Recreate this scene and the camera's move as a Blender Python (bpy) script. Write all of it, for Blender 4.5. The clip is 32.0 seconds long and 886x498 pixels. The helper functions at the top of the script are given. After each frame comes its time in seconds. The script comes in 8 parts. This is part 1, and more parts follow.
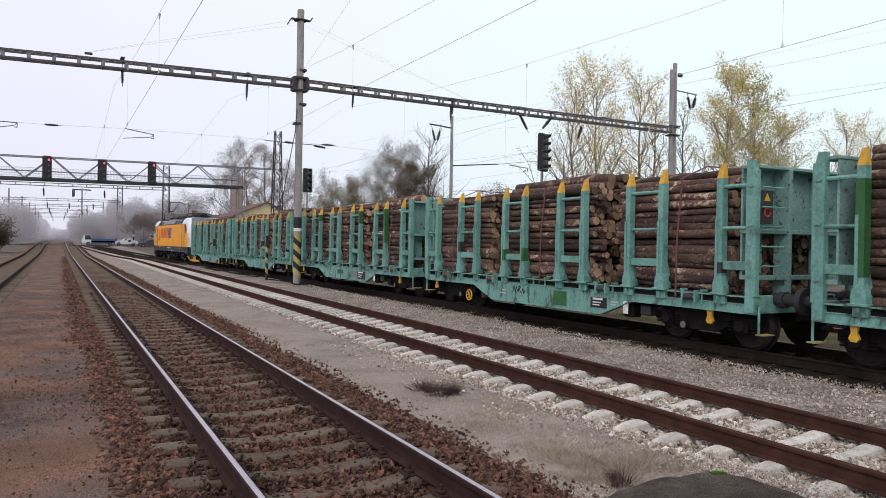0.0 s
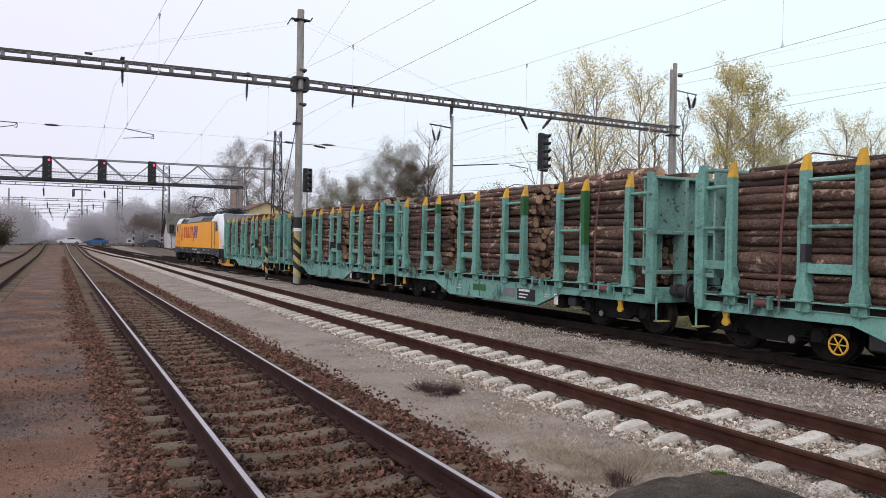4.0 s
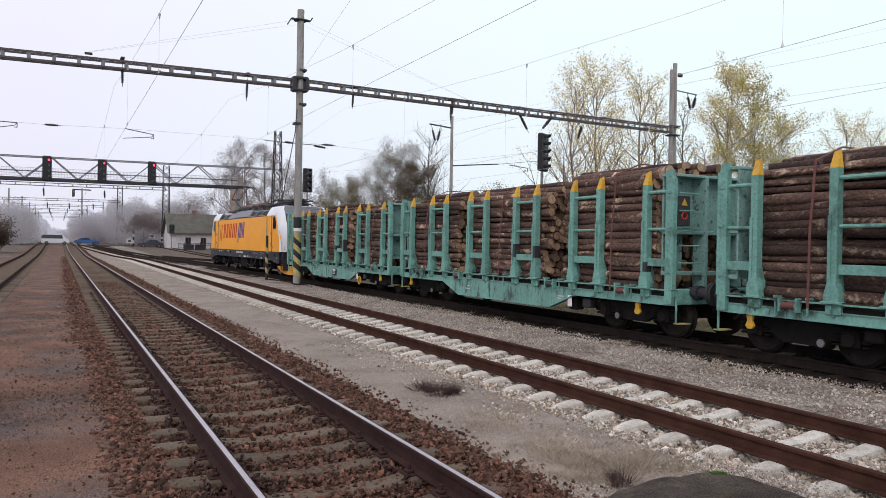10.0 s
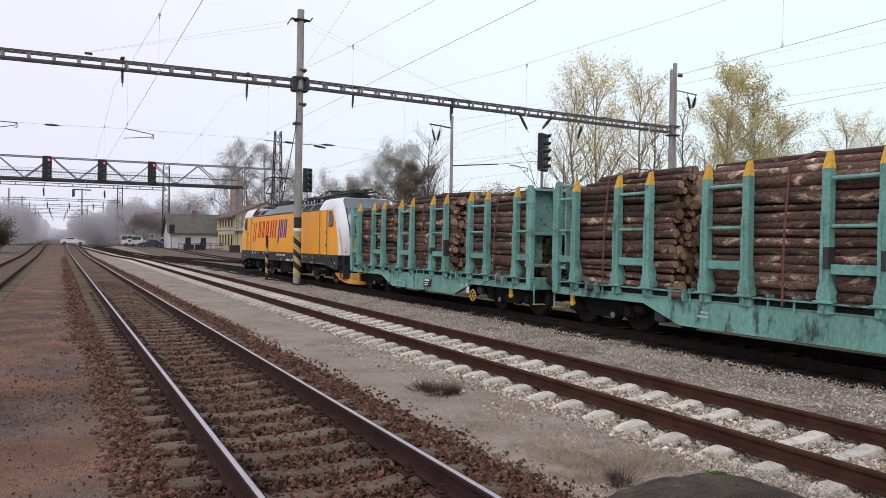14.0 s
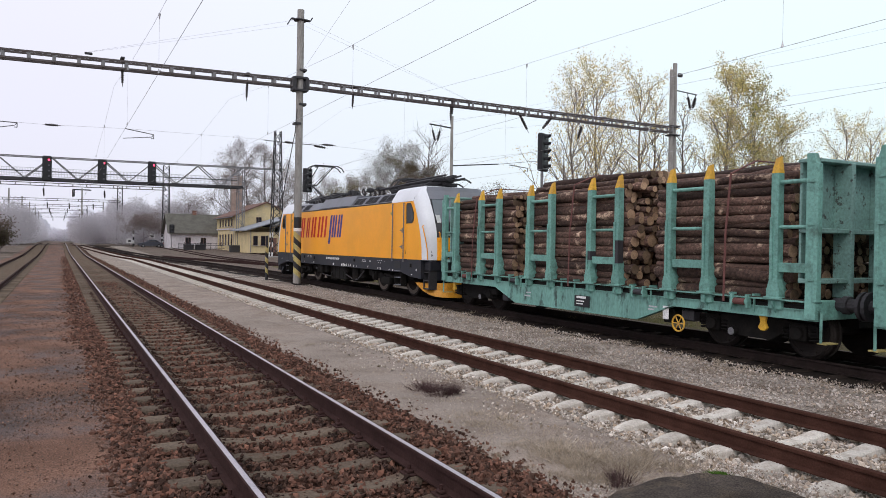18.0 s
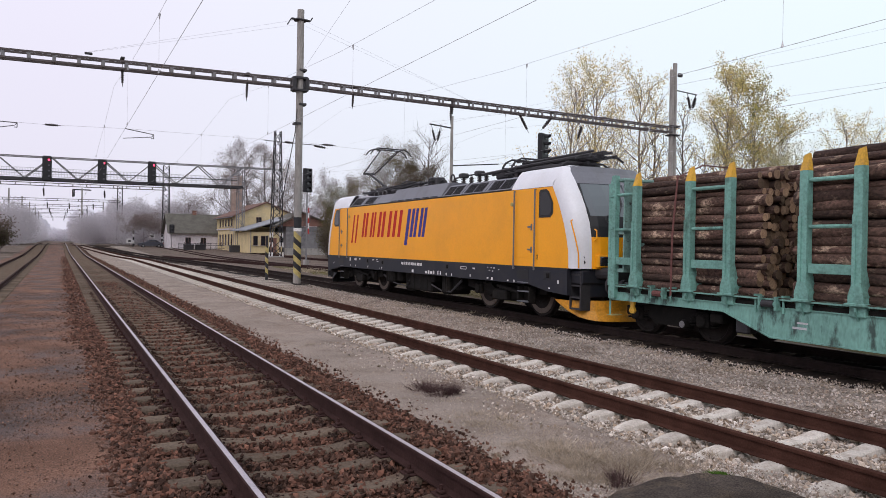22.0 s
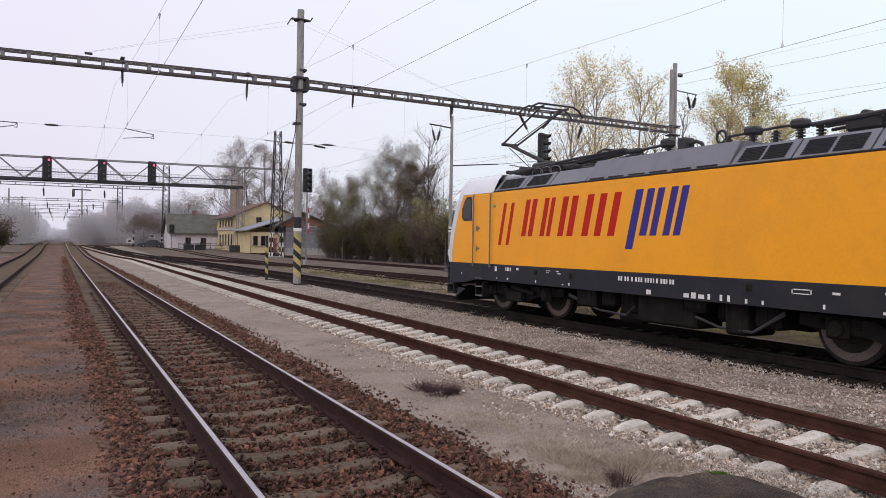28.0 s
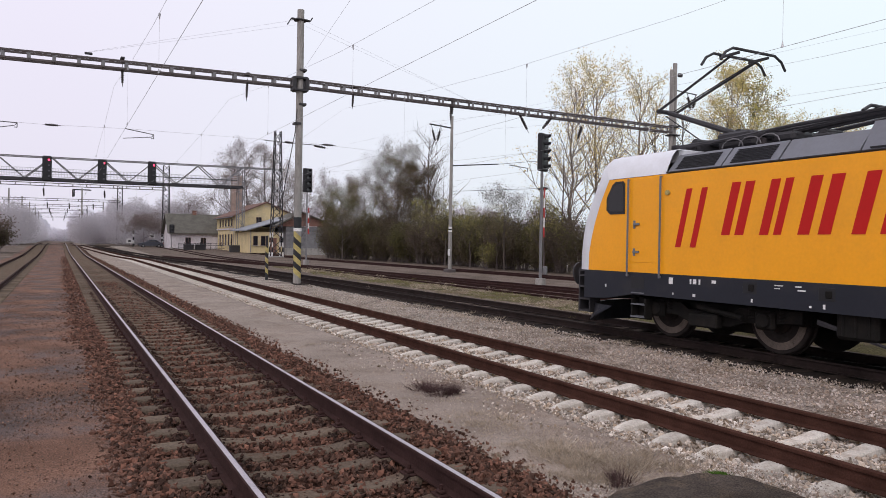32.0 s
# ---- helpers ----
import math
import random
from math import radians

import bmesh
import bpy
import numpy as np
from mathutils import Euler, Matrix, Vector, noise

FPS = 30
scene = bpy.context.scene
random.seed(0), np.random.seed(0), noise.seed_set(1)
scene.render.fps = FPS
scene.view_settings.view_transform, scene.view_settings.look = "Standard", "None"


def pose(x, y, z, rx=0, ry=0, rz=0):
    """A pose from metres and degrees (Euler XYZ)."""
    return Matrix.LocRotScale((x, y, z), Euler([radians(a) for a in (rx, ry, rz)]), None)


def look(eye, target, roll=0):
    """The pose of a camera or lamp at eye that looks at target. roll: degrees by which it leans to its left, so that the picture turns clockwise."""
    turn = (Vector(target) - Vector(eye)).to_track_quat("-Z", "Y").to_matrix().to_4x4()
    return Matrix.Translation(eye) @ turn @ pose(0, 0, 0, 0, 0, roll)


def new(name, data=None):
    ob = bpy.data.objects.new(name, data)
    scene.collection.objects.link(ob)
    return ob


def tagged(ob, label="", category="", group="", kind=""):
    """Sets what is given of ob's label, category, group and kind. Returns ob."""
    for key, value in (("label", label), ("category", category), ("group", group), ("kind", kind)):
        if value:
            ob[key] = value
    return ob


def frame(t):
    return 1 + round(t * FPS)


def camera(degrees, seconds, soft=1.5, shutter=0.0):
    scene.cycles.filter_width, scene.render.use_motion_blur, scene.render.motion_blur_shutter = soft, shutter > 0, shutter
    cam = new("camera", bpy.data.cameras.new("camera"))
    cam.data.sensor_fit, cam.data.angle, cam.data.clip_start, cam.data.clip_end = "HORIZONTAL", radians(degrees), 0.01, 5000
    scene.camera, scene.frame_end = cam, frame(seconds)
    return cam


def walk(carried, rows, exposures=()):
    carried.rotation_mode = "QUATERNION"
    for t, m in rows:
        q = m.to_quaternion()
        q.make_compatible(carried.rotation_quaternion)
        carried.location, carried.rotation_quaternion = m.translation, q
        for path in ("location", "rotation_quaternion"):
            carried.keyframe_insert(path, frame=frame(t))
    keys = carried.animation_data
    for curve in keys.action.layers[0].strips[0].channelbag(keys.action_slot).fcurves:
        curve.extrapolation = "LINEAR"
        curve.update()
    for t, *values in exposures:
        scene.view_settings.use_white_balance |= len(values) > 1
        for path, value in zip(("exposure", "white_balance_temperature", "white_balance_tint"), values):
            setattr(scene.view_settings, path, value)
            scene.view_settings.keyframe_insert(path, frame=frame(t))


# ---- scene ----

# The rail yard is laid out with track one along +Y; z = 0 is the top of its rails.
EYE = Vector((0.0, 0.0, 1.777))
AIM = EYE + Vector((0.46866, 0.88337, -0.00494)) * 50.0
STAND = look(EYE, AIM, 0.951)
cam = camera(62.84, 32.0, soft=0.85)
walk(cam, [(0.0, STAND), (32.0, STAND)], exposures=[(0.0, 0.02, 6330, 7), (20.0, 0.02, 6330, 7), (22.5, -0.07, 6430, 12), (32.0, -0.08, 6480, 12)])

# ---- daylight: a closed, bright overcast sky ----
world = bpy.data.worlds.new("overcast_sky")
scene.world = world
world.use_nodes = True
wn = world.node_tree.nodes
wl = world.node_tree.links
sky = wn.new("ShaderNodeTexSky")
sky.sky_type = "NISHITA"
sky.sun_disc = False
sky.sun_elevation = radians(42)
sky.sun_rotation = radians(226)
sky.dust_density = 4.0
sky_gain = wn.new("ShaderNodeMix")
sky_gain.data_type = "RGBA"
sky_gain.blend_type = "MIX"
sky_gain.inputs["Factor"].default_value = 0.93
sky_scale = wn.new("ShaderNodeVectorMath")
sky_scale.operation = "SCALE"
sky_scale.inputs["Scale"].default_value = 0.1
wl.new(sky.outputs["Color"], sky_scale.inputs[0])
wl.new(sky_scale.outputs["Vector"], sky_gain.inputs["A"])
# cloud deck: lilac grey to one side, cooler and brighter to the other
wtc = wn.new("ShaderNodeTexCoord")
wsep = wn.new("ShaderNodeSeparateXYZ")
wl.new(wtc.outputs["Generated"], wsep.inputs[0])
wramp = wn.new("ShaderNodeValToRGB")
wramp.color_ramp.elements[0].position = 0.0
wramp.color_ramp.elements[0].color = (0.80, 0.77, 0.88, 1)
wramp.color_ramp.elements[1].position = 0.85
wramp.color_ramp.elements[1].color = (0.80, 0.90, 0.93, 1)
wl.new(wsep.outputs["X"], wramp.inputs["Fac"])
wlow = wn.new("ShaderNodeMapRange")
wlow.inputs["From Min"].default_value = 0.0
wlow.inputs["From Max"].default_value = 0.35
wlow.inputs["To Min"].default_value = 0.94
wlow.inputs["To Max"].default_value = 1.06
wl.new(wsep.outputs["Z"], wlow.inputs["Value"])
wdeck = wn.new("ShaderNodeVectorMath")
wdeck.operation = "SCALE"
wl.new(wramp.outputs["Color"], wdeck.inputs[0])
wl.new(wlow.outputs["Result"], wdeck.inputs["Scale"])
wl.new(wdeck.outputs["Vector"], sky_gain.inputs["B"])
wl.new(sky_gain.outputs["Result"], wn["Background"].inputs["Color"])
wn["Background"].inputs["Strength"].default_value = 1.16

sun_data = bpy.data.lights.new("sun", "SUN")
sun_data.energy = 1.0
sun_data.angle = radians(30)
sun_data.color = (1.0, 0.97, 0.92)
sun = new("sun", sun_data)
sun.matrix_world = look((0, 0, 50), (40, 38, 0))

# ---- materials ----
def material(name, base, rough=0.8, metal=0.0, vary=0.25, scale=3.0, fine=40.0, bump=0.15, tint=None, tint_amount=0.0,
             tint_scale=1.2, per_object=0.0, island=0.0, spec=0.4, fine_vary=0.2, stretch=(1, 1, 1), tint_edge=(0.48, 0.62), second=None):
    """Base colour with large patches, fine grain, an optional second colour in stains, and relief."""
    m = bpy.data.materials.new(name)
    m.use_nodes = True
    nt = m.node_tree
    nd, ln = nt.nodes, nt.links
    bs = nd["Principled BSDF"]
    tc = nd.new("ShaderNodeTexCoord")
    mp = nd.new("ShaderNodeMapping")
    mp.inputs["Scale"].default_value = stretch
    ln.new(tc.outputs["Object"], mp.inputs["Vector"])
    big = nd.new("ShaderNodeTexNoise")
    big.inputs["Scale"].default_value = scale
    big.inputs["Detail"].default_value = 6
    big.inputs["Roughness"].default_value = 0.6
    ln.new(mp.outputs["Vector"], big.inputs["Vector"])
    small = nd.new("ShaderNodeTexNoise")
    small.inputs["Scale"].default_value = fine
    small.inputs["Detail"].default_value = 4
    ln.new(mp.outputs["Vector"], small.inputs["Vector"])
    def crisp(out):
        rng = nd.new("ShaderNodeMapRange")
        rng.inputs["From Min"].default_value = 0.29
        rng.inputs["From Max"].default_value = 0.71
        ln.new(out, rng.inputs["Value"])
        return rng.outputs["Result"]

    value = nd.new("ShaderNodeMath")
    value.operation = "MULTIPLY_ADD"
    value.inputs[1].default_value = 2 * vary
    value.inputs[2].default_value = 1 - vary
    ln.new(crisp(big.outputs["Fac"]), value.inputs[0])
    grain = nd.new("ShaderNodeMath")
    grain.operation = "MULTIPLY_ADD"
    grain.inputs[1].default_value = 2 * fine_vary
    grain.inputs[2].default_value = 1 - fine_vary
    ln.new(crisp(small.outputs["Fac"]), grain.inputs[0])
    total = nd.new("ShaderNodeMath")
    total.operation = "MULTIPLY"
    ln.new(value.outputs[0], total.inputs[0])
    ln.new(grain.outputs[0], total.inputs[1])
    last = total.outputs[0]
    if per_object or island:
        src = nd.new("ShaderNodeObjectInfo") if per_object else nd.new("ShaderNodeNewGeometry")
        out = src.outputs["Random"] if per_object else src.outputs["Random Per Island"]
        amount = per_object or island
        each = nd.new("ShaderNodeMath")
        each.operation = "MULTIPLY_ADD"
        each.inputs[1].default_value = 2 * amount
        each.inputs[2].default_value = 1 - amount
        ln.new(out, each.inputs[0])
        both = nd.new("ShaderNodeMath")
        both.operation = "MULTIPLY"
        ln.new(last, both.inputs[0])
        ln.new(each.outputs[0], both.inputs[1])
        last = both.outputs[0]
    colour = None
    if tint is not None:
        patch = nd.new("ShaderNodeTexNoise")
        patch.inputs["Scale"].default_value = tint_scale
        patch.inputs["Detail"].default_value = 8
        patch.inputs["Roughness"].default_value = 0.65
        ln.new(mp.outputs["Vector"], patch.inputs["Vector"])
        edge = nd.new("ShaderNodeMapRange")
        edge.inputs["From Min"].default_value = tint_edge[0]
        edge.inputs["From Max"].default_value = tint_edge[1]
        edge.inputs["To Max"].default_value = tint_amount
        ln.new(patch.outputs["Fac"], edge.inputs["Value"])
        mix = nd.new("ShaderNodeMix")
        mix.data_type = "RGBA"
        mix.inputs["A"].default_value = (*base, 1)
        mix.inputs["B"].default_value = (*tint, 1)
        ln.new(edge.outputs["Result"], mix.inputs["Factor"])
        colour = mix.outputs["Result"]
    if second is not None:
        geo = nd.new("ShaderNodeNewGeometry")
        shift = nd.new("ShaderNodeMath")
        shift.operation = "MULTIPLY"
        shift.inputs[1].default_value = 7.31
        ln.new(geo.outputs["Random Per Island"], shift.inputs[0])
        wrap = nd.new("ShaderNodeMath")
        wrap.operation = "FRACT"
        ln.new(shift.outputs[0], wrap.inputs[0])
        mix2 = nd.new("ShaderNodeMix")
        mix2.data_type = "RGBA"
        mix2.inputs["B"].default_value = (*second, 1)
        ln.new(wrap.outputs[0], mix2.inputs["Factor"])
        if colour is None:
            mix2.inputs["A"].default_value = (*base, 1)
        else:
            ln.new(colour, mix2.inputs["A"])
        colour = mix2.outputs["Result"]
    scaled = nd.new("ShaderNodeVectorMath")
    scaled.operation = "SCALE"
    if colour is None:
        scaled.inputs[0].default_value = base
    else:
        ln.new(colour, scaled.inputs[0])
    ln.new(last, scaled.inputs["Scale"])
    ln.new(scaled.outputs["Vector"], bs.inputs["Base Color"])
    bs.inputs["Roughness"].default_value = rough
    bs.inputs["Metallic"].default_value = metal
    bs.inputs["Specular IOR Level"].default_value = spec
    if bump:
        bp = nd.new("ShaderNodeBump")
        bp.inputs["Strength"].default_value = bump
        bp.inputs["Distance"].default_value = 0.02
        ln.new(small.outputs["Fac"], bp.inputs["Height"])
        ln.new(bp.outputs["Normal"], bs.inputs["Normal"])
    return m


def glow(name, colour, strength):
    m = bpy.data.materials.new(name)
    m.use_nodes = True
    bs = m.node_tree.nodes["Principled BSDF"]
    bs.inputs["Base Color"].default_value = (*colour, 1)
    bs.inputs["Emission Color"].default_value = (*colour, 1)
    bs.inputs["Emission Strength"].default_value = strength
    return m


def glass(name, colour, rough=0.05, spec=0.8):
    m = bpy.data.materials.new(name)
    m.use_nodes = True
    bs = m.node_tree.nodes["Principled BSDF"]
    bs.inputs["Base Color"].default_value = (*colour, 1)
    bs.inputs["Roughness"].default_value = rough
    bs.inputs["Specular IOR Level"].default_value = spec
    return m


soil = material("packed_soil", (0.150, 0.118, 0.098), 0.95, vary=0.3, scale=0.35, fine=30, bump=0.5, tint=(0.10, 0.075, 0.055),
                tint_amount=0.8, tint_scale=0.5, fine_vary=0.45, spec=0.08)
path_soil = material("cinder_path", (0.175, 0.100, 0.072), 0.97, vary=0.35, scale=1.1, fine=75, bump=0.8, tint=(0.115, 0.093, 0.088),
                     tint_amount=0.9, tint_scale=0.75, fine_vary=0.7, tint_edge=(0.43, 0.60), spec=0.05)
sand_strip = material("pale_grit", (0.29, 0.240, 0.205), 0.97, vary=0.2, scale=0.8, fine=80, bump=0.7, tint=(0.18, 0.132, 0.10),
                      tint_amount=0.75, tint_scale=1.3, fine_vary=0.5, tint_edge=(0.46, 0.72), spec=0.06)
brown_bed = material("brown_ballast_bed", (0.040, 0.020, 0.014), 0.97, vary=0.3, scale=2, fine=28, bump=0.9, fine_vary=0.6,
                     tint=(0.095, 0.045, 0.030), tint_amount=0.7, tint_scale=2, spec=0.05)
pale_bed = material("pale_ballast_bed", (0.29, 0.25, 0.215), 0.97, vary=0.3, scale=1.2, fine=26, bump=0.9, fine_vary=0.6,
                    tint=(0.14, 0.105, 0.08), tint_amount=0.8, tint_scale=1.0, spec=0.06)
# oily dark bed, its colour darkened further for the shade under the train
dark_bed = material("oily_bed_with_shade", (0.021, 0.017, 0.015), 0.97, vary=0.3, scale=1.2, fine=26, bump=0.9, fine_vary=0.5, spec=0.05,
                    tint=(0.032, 0.025, 0.020), tint_amount=0.6, tint_scale=0.8)
grass_ground = material("autumn_grass_ground", (0.105, 0.092, 0.046), 0.97, vary=0.4, scale=0.8, fine=25, bump=0.8, fine_vary=0.6,
                        tint=(0.135, 0.10, 0.07), tint_amount=0.95, tint_scale=0.45, spec=0.04)
brown_stone = material("brown_ballast", (0.150, 0.072, 0.050), 0.95, vary=0.2, scale=6, fine=50, bump=0.3, island=0.65, second=(0.074, 0.044, 0.033), spec=0.15)
oily_stone = material("oily_ballast", (0.040, 0.026, 0.021), 0.95, vary=0.3, scale=6, fine=50, bump=0.3, island=0.5, second=(0.075, 0.040, 0.030), spec=0.15)
pale_stone = material("pale_ballast", (0.50, 0.455, 0.41), 0.95, vary=0.2, scale=6, fine=50, bump=0.3, island=0.5, second=(0.30, 0.225, 0.16), spec=0.15)
trodden_stone = material("trodden_gravel", (0.46, 0.415, 0.375), 0.95, vary=0.35, scale=0.9, fine=50, bump=0.3, island=0.35, second=(0.29, 0.225, 0.175), spec=0.1)
cinder_grit = material("cinder_grit", (0.215, 0.122, 0.085), 0.97, vary=0.3, scale=1.0, fine=50, bump=0.2, island=0.7, second=(0.10, 0.078, 0.068), spec=0.05)
moss = material("green_moss", (0.06, 0.12, 0.02), 0.95, vary=0.3, scale=8, fine=60, bump=0.5, spec=0.05)
rail_side = material("rusty_rail_steel", (0.042, 0.022, 0.020), 0.9, spec=0.08, vary=0.3, scale=4, fine=60, bump=0.3)
# oily rail steel, also darkened in colour for the shade under the train
rail_black = material("oily_black_rail_with_shade", (0.027, 0.019, 0.017), 0.9, spec=0.1, vary=0.3, scale=4, fine=60, bump=0.3)
rail_rust = material("red_rust_rail_steel", (0.056, 0.026, 0.019), 0.92, spec=0.06, vary=0.35, scale=3, fine=60, bump=0.3)
rail_top = material("polished_rail_head", (0.48, 0.43, 0.46), 0.36, metal=0.9, vary=0.15, scale=2, fine=40, bump=0.02)
old_sleeper = material("weathered_concrete_sleeper", (0.138, 0.106, 0.080), 0.95, vary=0.3, scale=3, fine=45, bump=0.4, per_object=0.2,
                       tint=(0.075, 0.047, 0.034), tint_amount=0.7, tint_scale=3, spec=0.08, fine_vary=0.3)
pale_sleeper = material("pale_concrete_sleeper", (0.54, 0.50, 0.445), 0.92, vary=0.15, scale=3, fine=45, bump=0.3, per_object=0.12,
                        tint=(0.34, 0.285, 0.23), tint_amount=0.6, tint_scale=4, spec=0.1)
wood_sleeper = material("tarred_timber_sleeper", (0.034, 0.026, 0.022), 0.95, vary=0.3, scale=3, fine=40, bump=0.3, spec=0.05)
tarmac = material("worn_tarmac", (0.068, 0.056, 0.048), 0.97, vary=0.35, scale=3, fine=70, bump=0.9, tint=(0.10, 0.078, 0.058),
                  tint_amount=0.85, tint_scale=3.5, fine_vary=0.6, spec=0.06)
concrete = material("weathered_concrete", (0.30, 0.285, 0.265), 0.9, vary=0.2, scale=1.5, fine=35, bump=0.25, tint=(0.17, 0.155, 0.14),
                    tint_amount=0.7, tint_scale=1.6, stretch=(1, 1, 0.25))
steel_grey = material("galvanised_grey_steel", (0.20, 0.195, 0.20), 0.6, metal=0.3, vary=0.2, scale=2, fine=30, bump=0.1)
steel_dark = material("dark_painted_steel", (0.035, 0.033, 0.036), 0.6, vary=0.25, scale=3, fine=40, bump=0.1)
beam_steel = material("weathered_beam_steel", (0.085, 0.070, 0.068), 0.7, vary=0.25, scale=2, fine=40, bump=0.15)
black_plastic = material("black_plastic", (0.012, 0.012, 0.014), 0.5, vary=0.15, scale=4, fine=40, bump=0.05)
wire_mat = material("overhead_wire", (0.42, 0.41, 0.42), 0.5, metal=0.5, vary=0.1, bump=0)
porcelain = material("brown_porcelain", (0.030, 0.022, 0.022), 0.3, vary=0.15, bump=0)
hazard_yellow = material("hazard_yellow_paint", (0.44, 0.355, 0.13), 0.7, vary=0.2, scale=4, fine=30, bump=0.1, tint=(0.25, 0.2, 0.08),
                         tint_amount=0.6, tint_scale=3)
hazard_black = material("hazard_black_paint", (0.02, 0.02, 0.022), 0.7, vary=0.2, scale=4, fine=30, bump=0.1)
white_paint = material("white_paint", (0.72, 0.71, 0.70), 0.6, vary=0.12, scale=3, fine=30, bump=0.05)
red_paint = material("red_paint", (0.45, 0.04, 0.035), 0.6, vary=0.15, scale=3, fine=30, bump=0.05)
loco_yellow = material("golden_yellow_paint", (0.93, 0.385, 0.006), 0.38, vary=0.05, scale=0.6, fine=18, bump=0.02, fine_vary=0.03,
                       tint=(0.72, 0.31, 0.02), tint_amount=0.25, tint_scale=0.9)
plough_yellow = material("scuffed_plough_paint", (0.60, 0.26, 0.012), 0.5, vary=0.15, scale=1.5, fine=20, bump=0.05, tint=(0.22, 0.11, 0.02), tint_amount=0.6, tint_scale=2.0)
loco_white = material("silver_white_paint", (0.70, 0.71, 0.74), 0.35, vary=0.06, scale=0.8, fine=18, bump=0.02, fine_vary=0.03,
                      tint=(0.56, 0.55, 0.54), tint_amount=0.3, tint_scale=1.2)
loco_grey = material("anthracite_paint", (0.016, 0.018, 0.026), 0.5, spec=0.3, vary=0.08, scale=1.5, fine=20, bump=0.02, fine_vary=0.06, tint=(0.038, 0.033, 0.031),
                     tint_amount=0.35, tint_scale=1.5)
roof_grey = material("roof_grey_paint", (0.15, 0.155, 0.175), 0.45, vary=0.06, scale=1, fine=20, bump=0.02, fine_vary=0.05, tint=(0.10, 0.095, 0.095),
                     tint_amount=0.35, tint_scale=1.2)
under_black = material("dull_black", (0.010, 0.009, 0.008), 0.85, vary=0.3, scale=4, fine=40, bump=0.2, tint=(0.021, 0.017, 0.014),
                       tint_amount=0.5, tint_scale=3, spec=0.2)
wheel_steel = material("dark_wheel_steel", (0.024, 0.019, 0.017), 0.75, spec=0.2, vary=0.3, scale=5, fine=40, bump=0.1)
tread_steel = material("bright_wheel_tread", (0.135, 0.105, 0.085), 0.6, metal=0.2, vary=0.2, scale=5, fine=40, bump=0.05)
decal_red = material("red_lettering_film", (0.50, 0.012, 0.010), 0.5, spec=0.2, vary=0.05, fine=20, bump=0.01, fine_vary=0.03)
decal_blue = material("blue_lettering_film", (0.040, 0.034, 0.24), 0.5, spec=0.2, vary=0.05, fine=20, bump=0.01, fine_vary=0.03)
dark_glass = glass("dark_cab_glass", (0.014, 0.013, 0.013), 0.06, 0.35)
pale_glass = glass("windscreen_glass", (0.10, 0.12, 0.13), 0.08)
green_steel = material("sea_green_paint", (0.160, 0.335, 0.284), 0.55, vary=0.18, scale=1.4, fine=22, bump=0.06, tint=(0.070, 0.13, 0.105),
                       tint_amount=0.85, tint_scale=2.4, per_object=0.1, fine_vary=0.2, tint_edge=(0.52, 0.68))
green_grimy = material("grimy_sea_green_paint", (0.185, 0.310, 0.278), 0.65, vary=0.2, scale=1.2, fine=22, bump=0.12, tint=(0.045, 0.038, 0.034),
                       tint_amount=0.9, tint_scale=6.5, fine_vary=0.2, tint_edge=(0.58, 0.64))
sill_green = material("weathered_sill_paint", (0.165, 0.335, 0.285), 0.6, vary=0.25, scale=1.1, fine=20, bump=0.1, tint=(0.032, 0.048, 0.042),
                      tint_amount=0.9, tint_scale=3.2, fine_vary=0.2, tint_edge=(0.53, 0.63), stretch=(1, 1, 0.4))
green_patch = material("dark_green_repaint", (0.03, 0.115, 0.035), 0.55, vary=0.2, scale=3, fine=30, bump=0.05)
rust_and_shade = material("rusty_edge_and_shade", (0.045, 0.030, 0.022), 0.9, vary=0.4, scale=4, fine=40, bump=0.2, tint=(0.09, 0.16, 0.13), tint_amount=0.7, tint_scale=3, spec=0.1)
tip_yellow = material("yellow_stake_tip", (0.62, 0.35, 0.03), 0.6, vary=0.2, scale=5, fine=30, bump=0.05, tint=(0.3, 0.17, 0.05),
                      tint_amount=0.6, tint_scale=5, per_object=0.1)
strap_red = material("faded_red_strap", (0.135, 0.055, 0.048), 0.9, vary=0.2, scale=5, fine=60, bump=0.1)
bark = material("pine_bark", (0.086, 0.050, 0.038), 0.95, vary=0.4, scale=3.5, fine=26, bump=0.8, per_object=0.6, fine_vary=0.55,
                tint=(0.40, 0.29, 0.21), tint_amount=0.85, tint_scale=5.0, stretch=(1, 2.2, 1), tint_edge=(0.55, 0.64))
log_end = material("sawn_log_end", (0.27, 0.178, 0.112), 0.9, vary=0.3, scale=9, fine=45, bump=0.3, per_object=0.75,
                   tint=(0.14, 0.08, 0.05), tint_amount=0.6, tint_scale=6)
house_cream = material("cream_render", (0.62, 0.50, 0.28), 0.9, vary=0.1, scale=0.8, fine=20, bump=0.1, tint=(0.45, 0.37, 0.24),
                       tint_amount=0.5, tint_scale=0.6)
house_white = material("white_render", (0.62, 0.58, 0.60), 0.9, vary=0.12, scale=0.8, fine=20, bump=0.1, tint=(0.40, 0.36, 0.36),
                       tint_amount=0.6, tint_scale=0.6)
roof_slate = material("mossy_dark_roof", (0.105, 0.098, 0.082), 0.9, vary=0.25, scale=1, fine=12, bump=0.4)
roof_tin = material("grey_tin_roof", (0.26, 0.27, 0.30), 0.6, vary=0.12, scale=1, fine=12, bump=0.1)
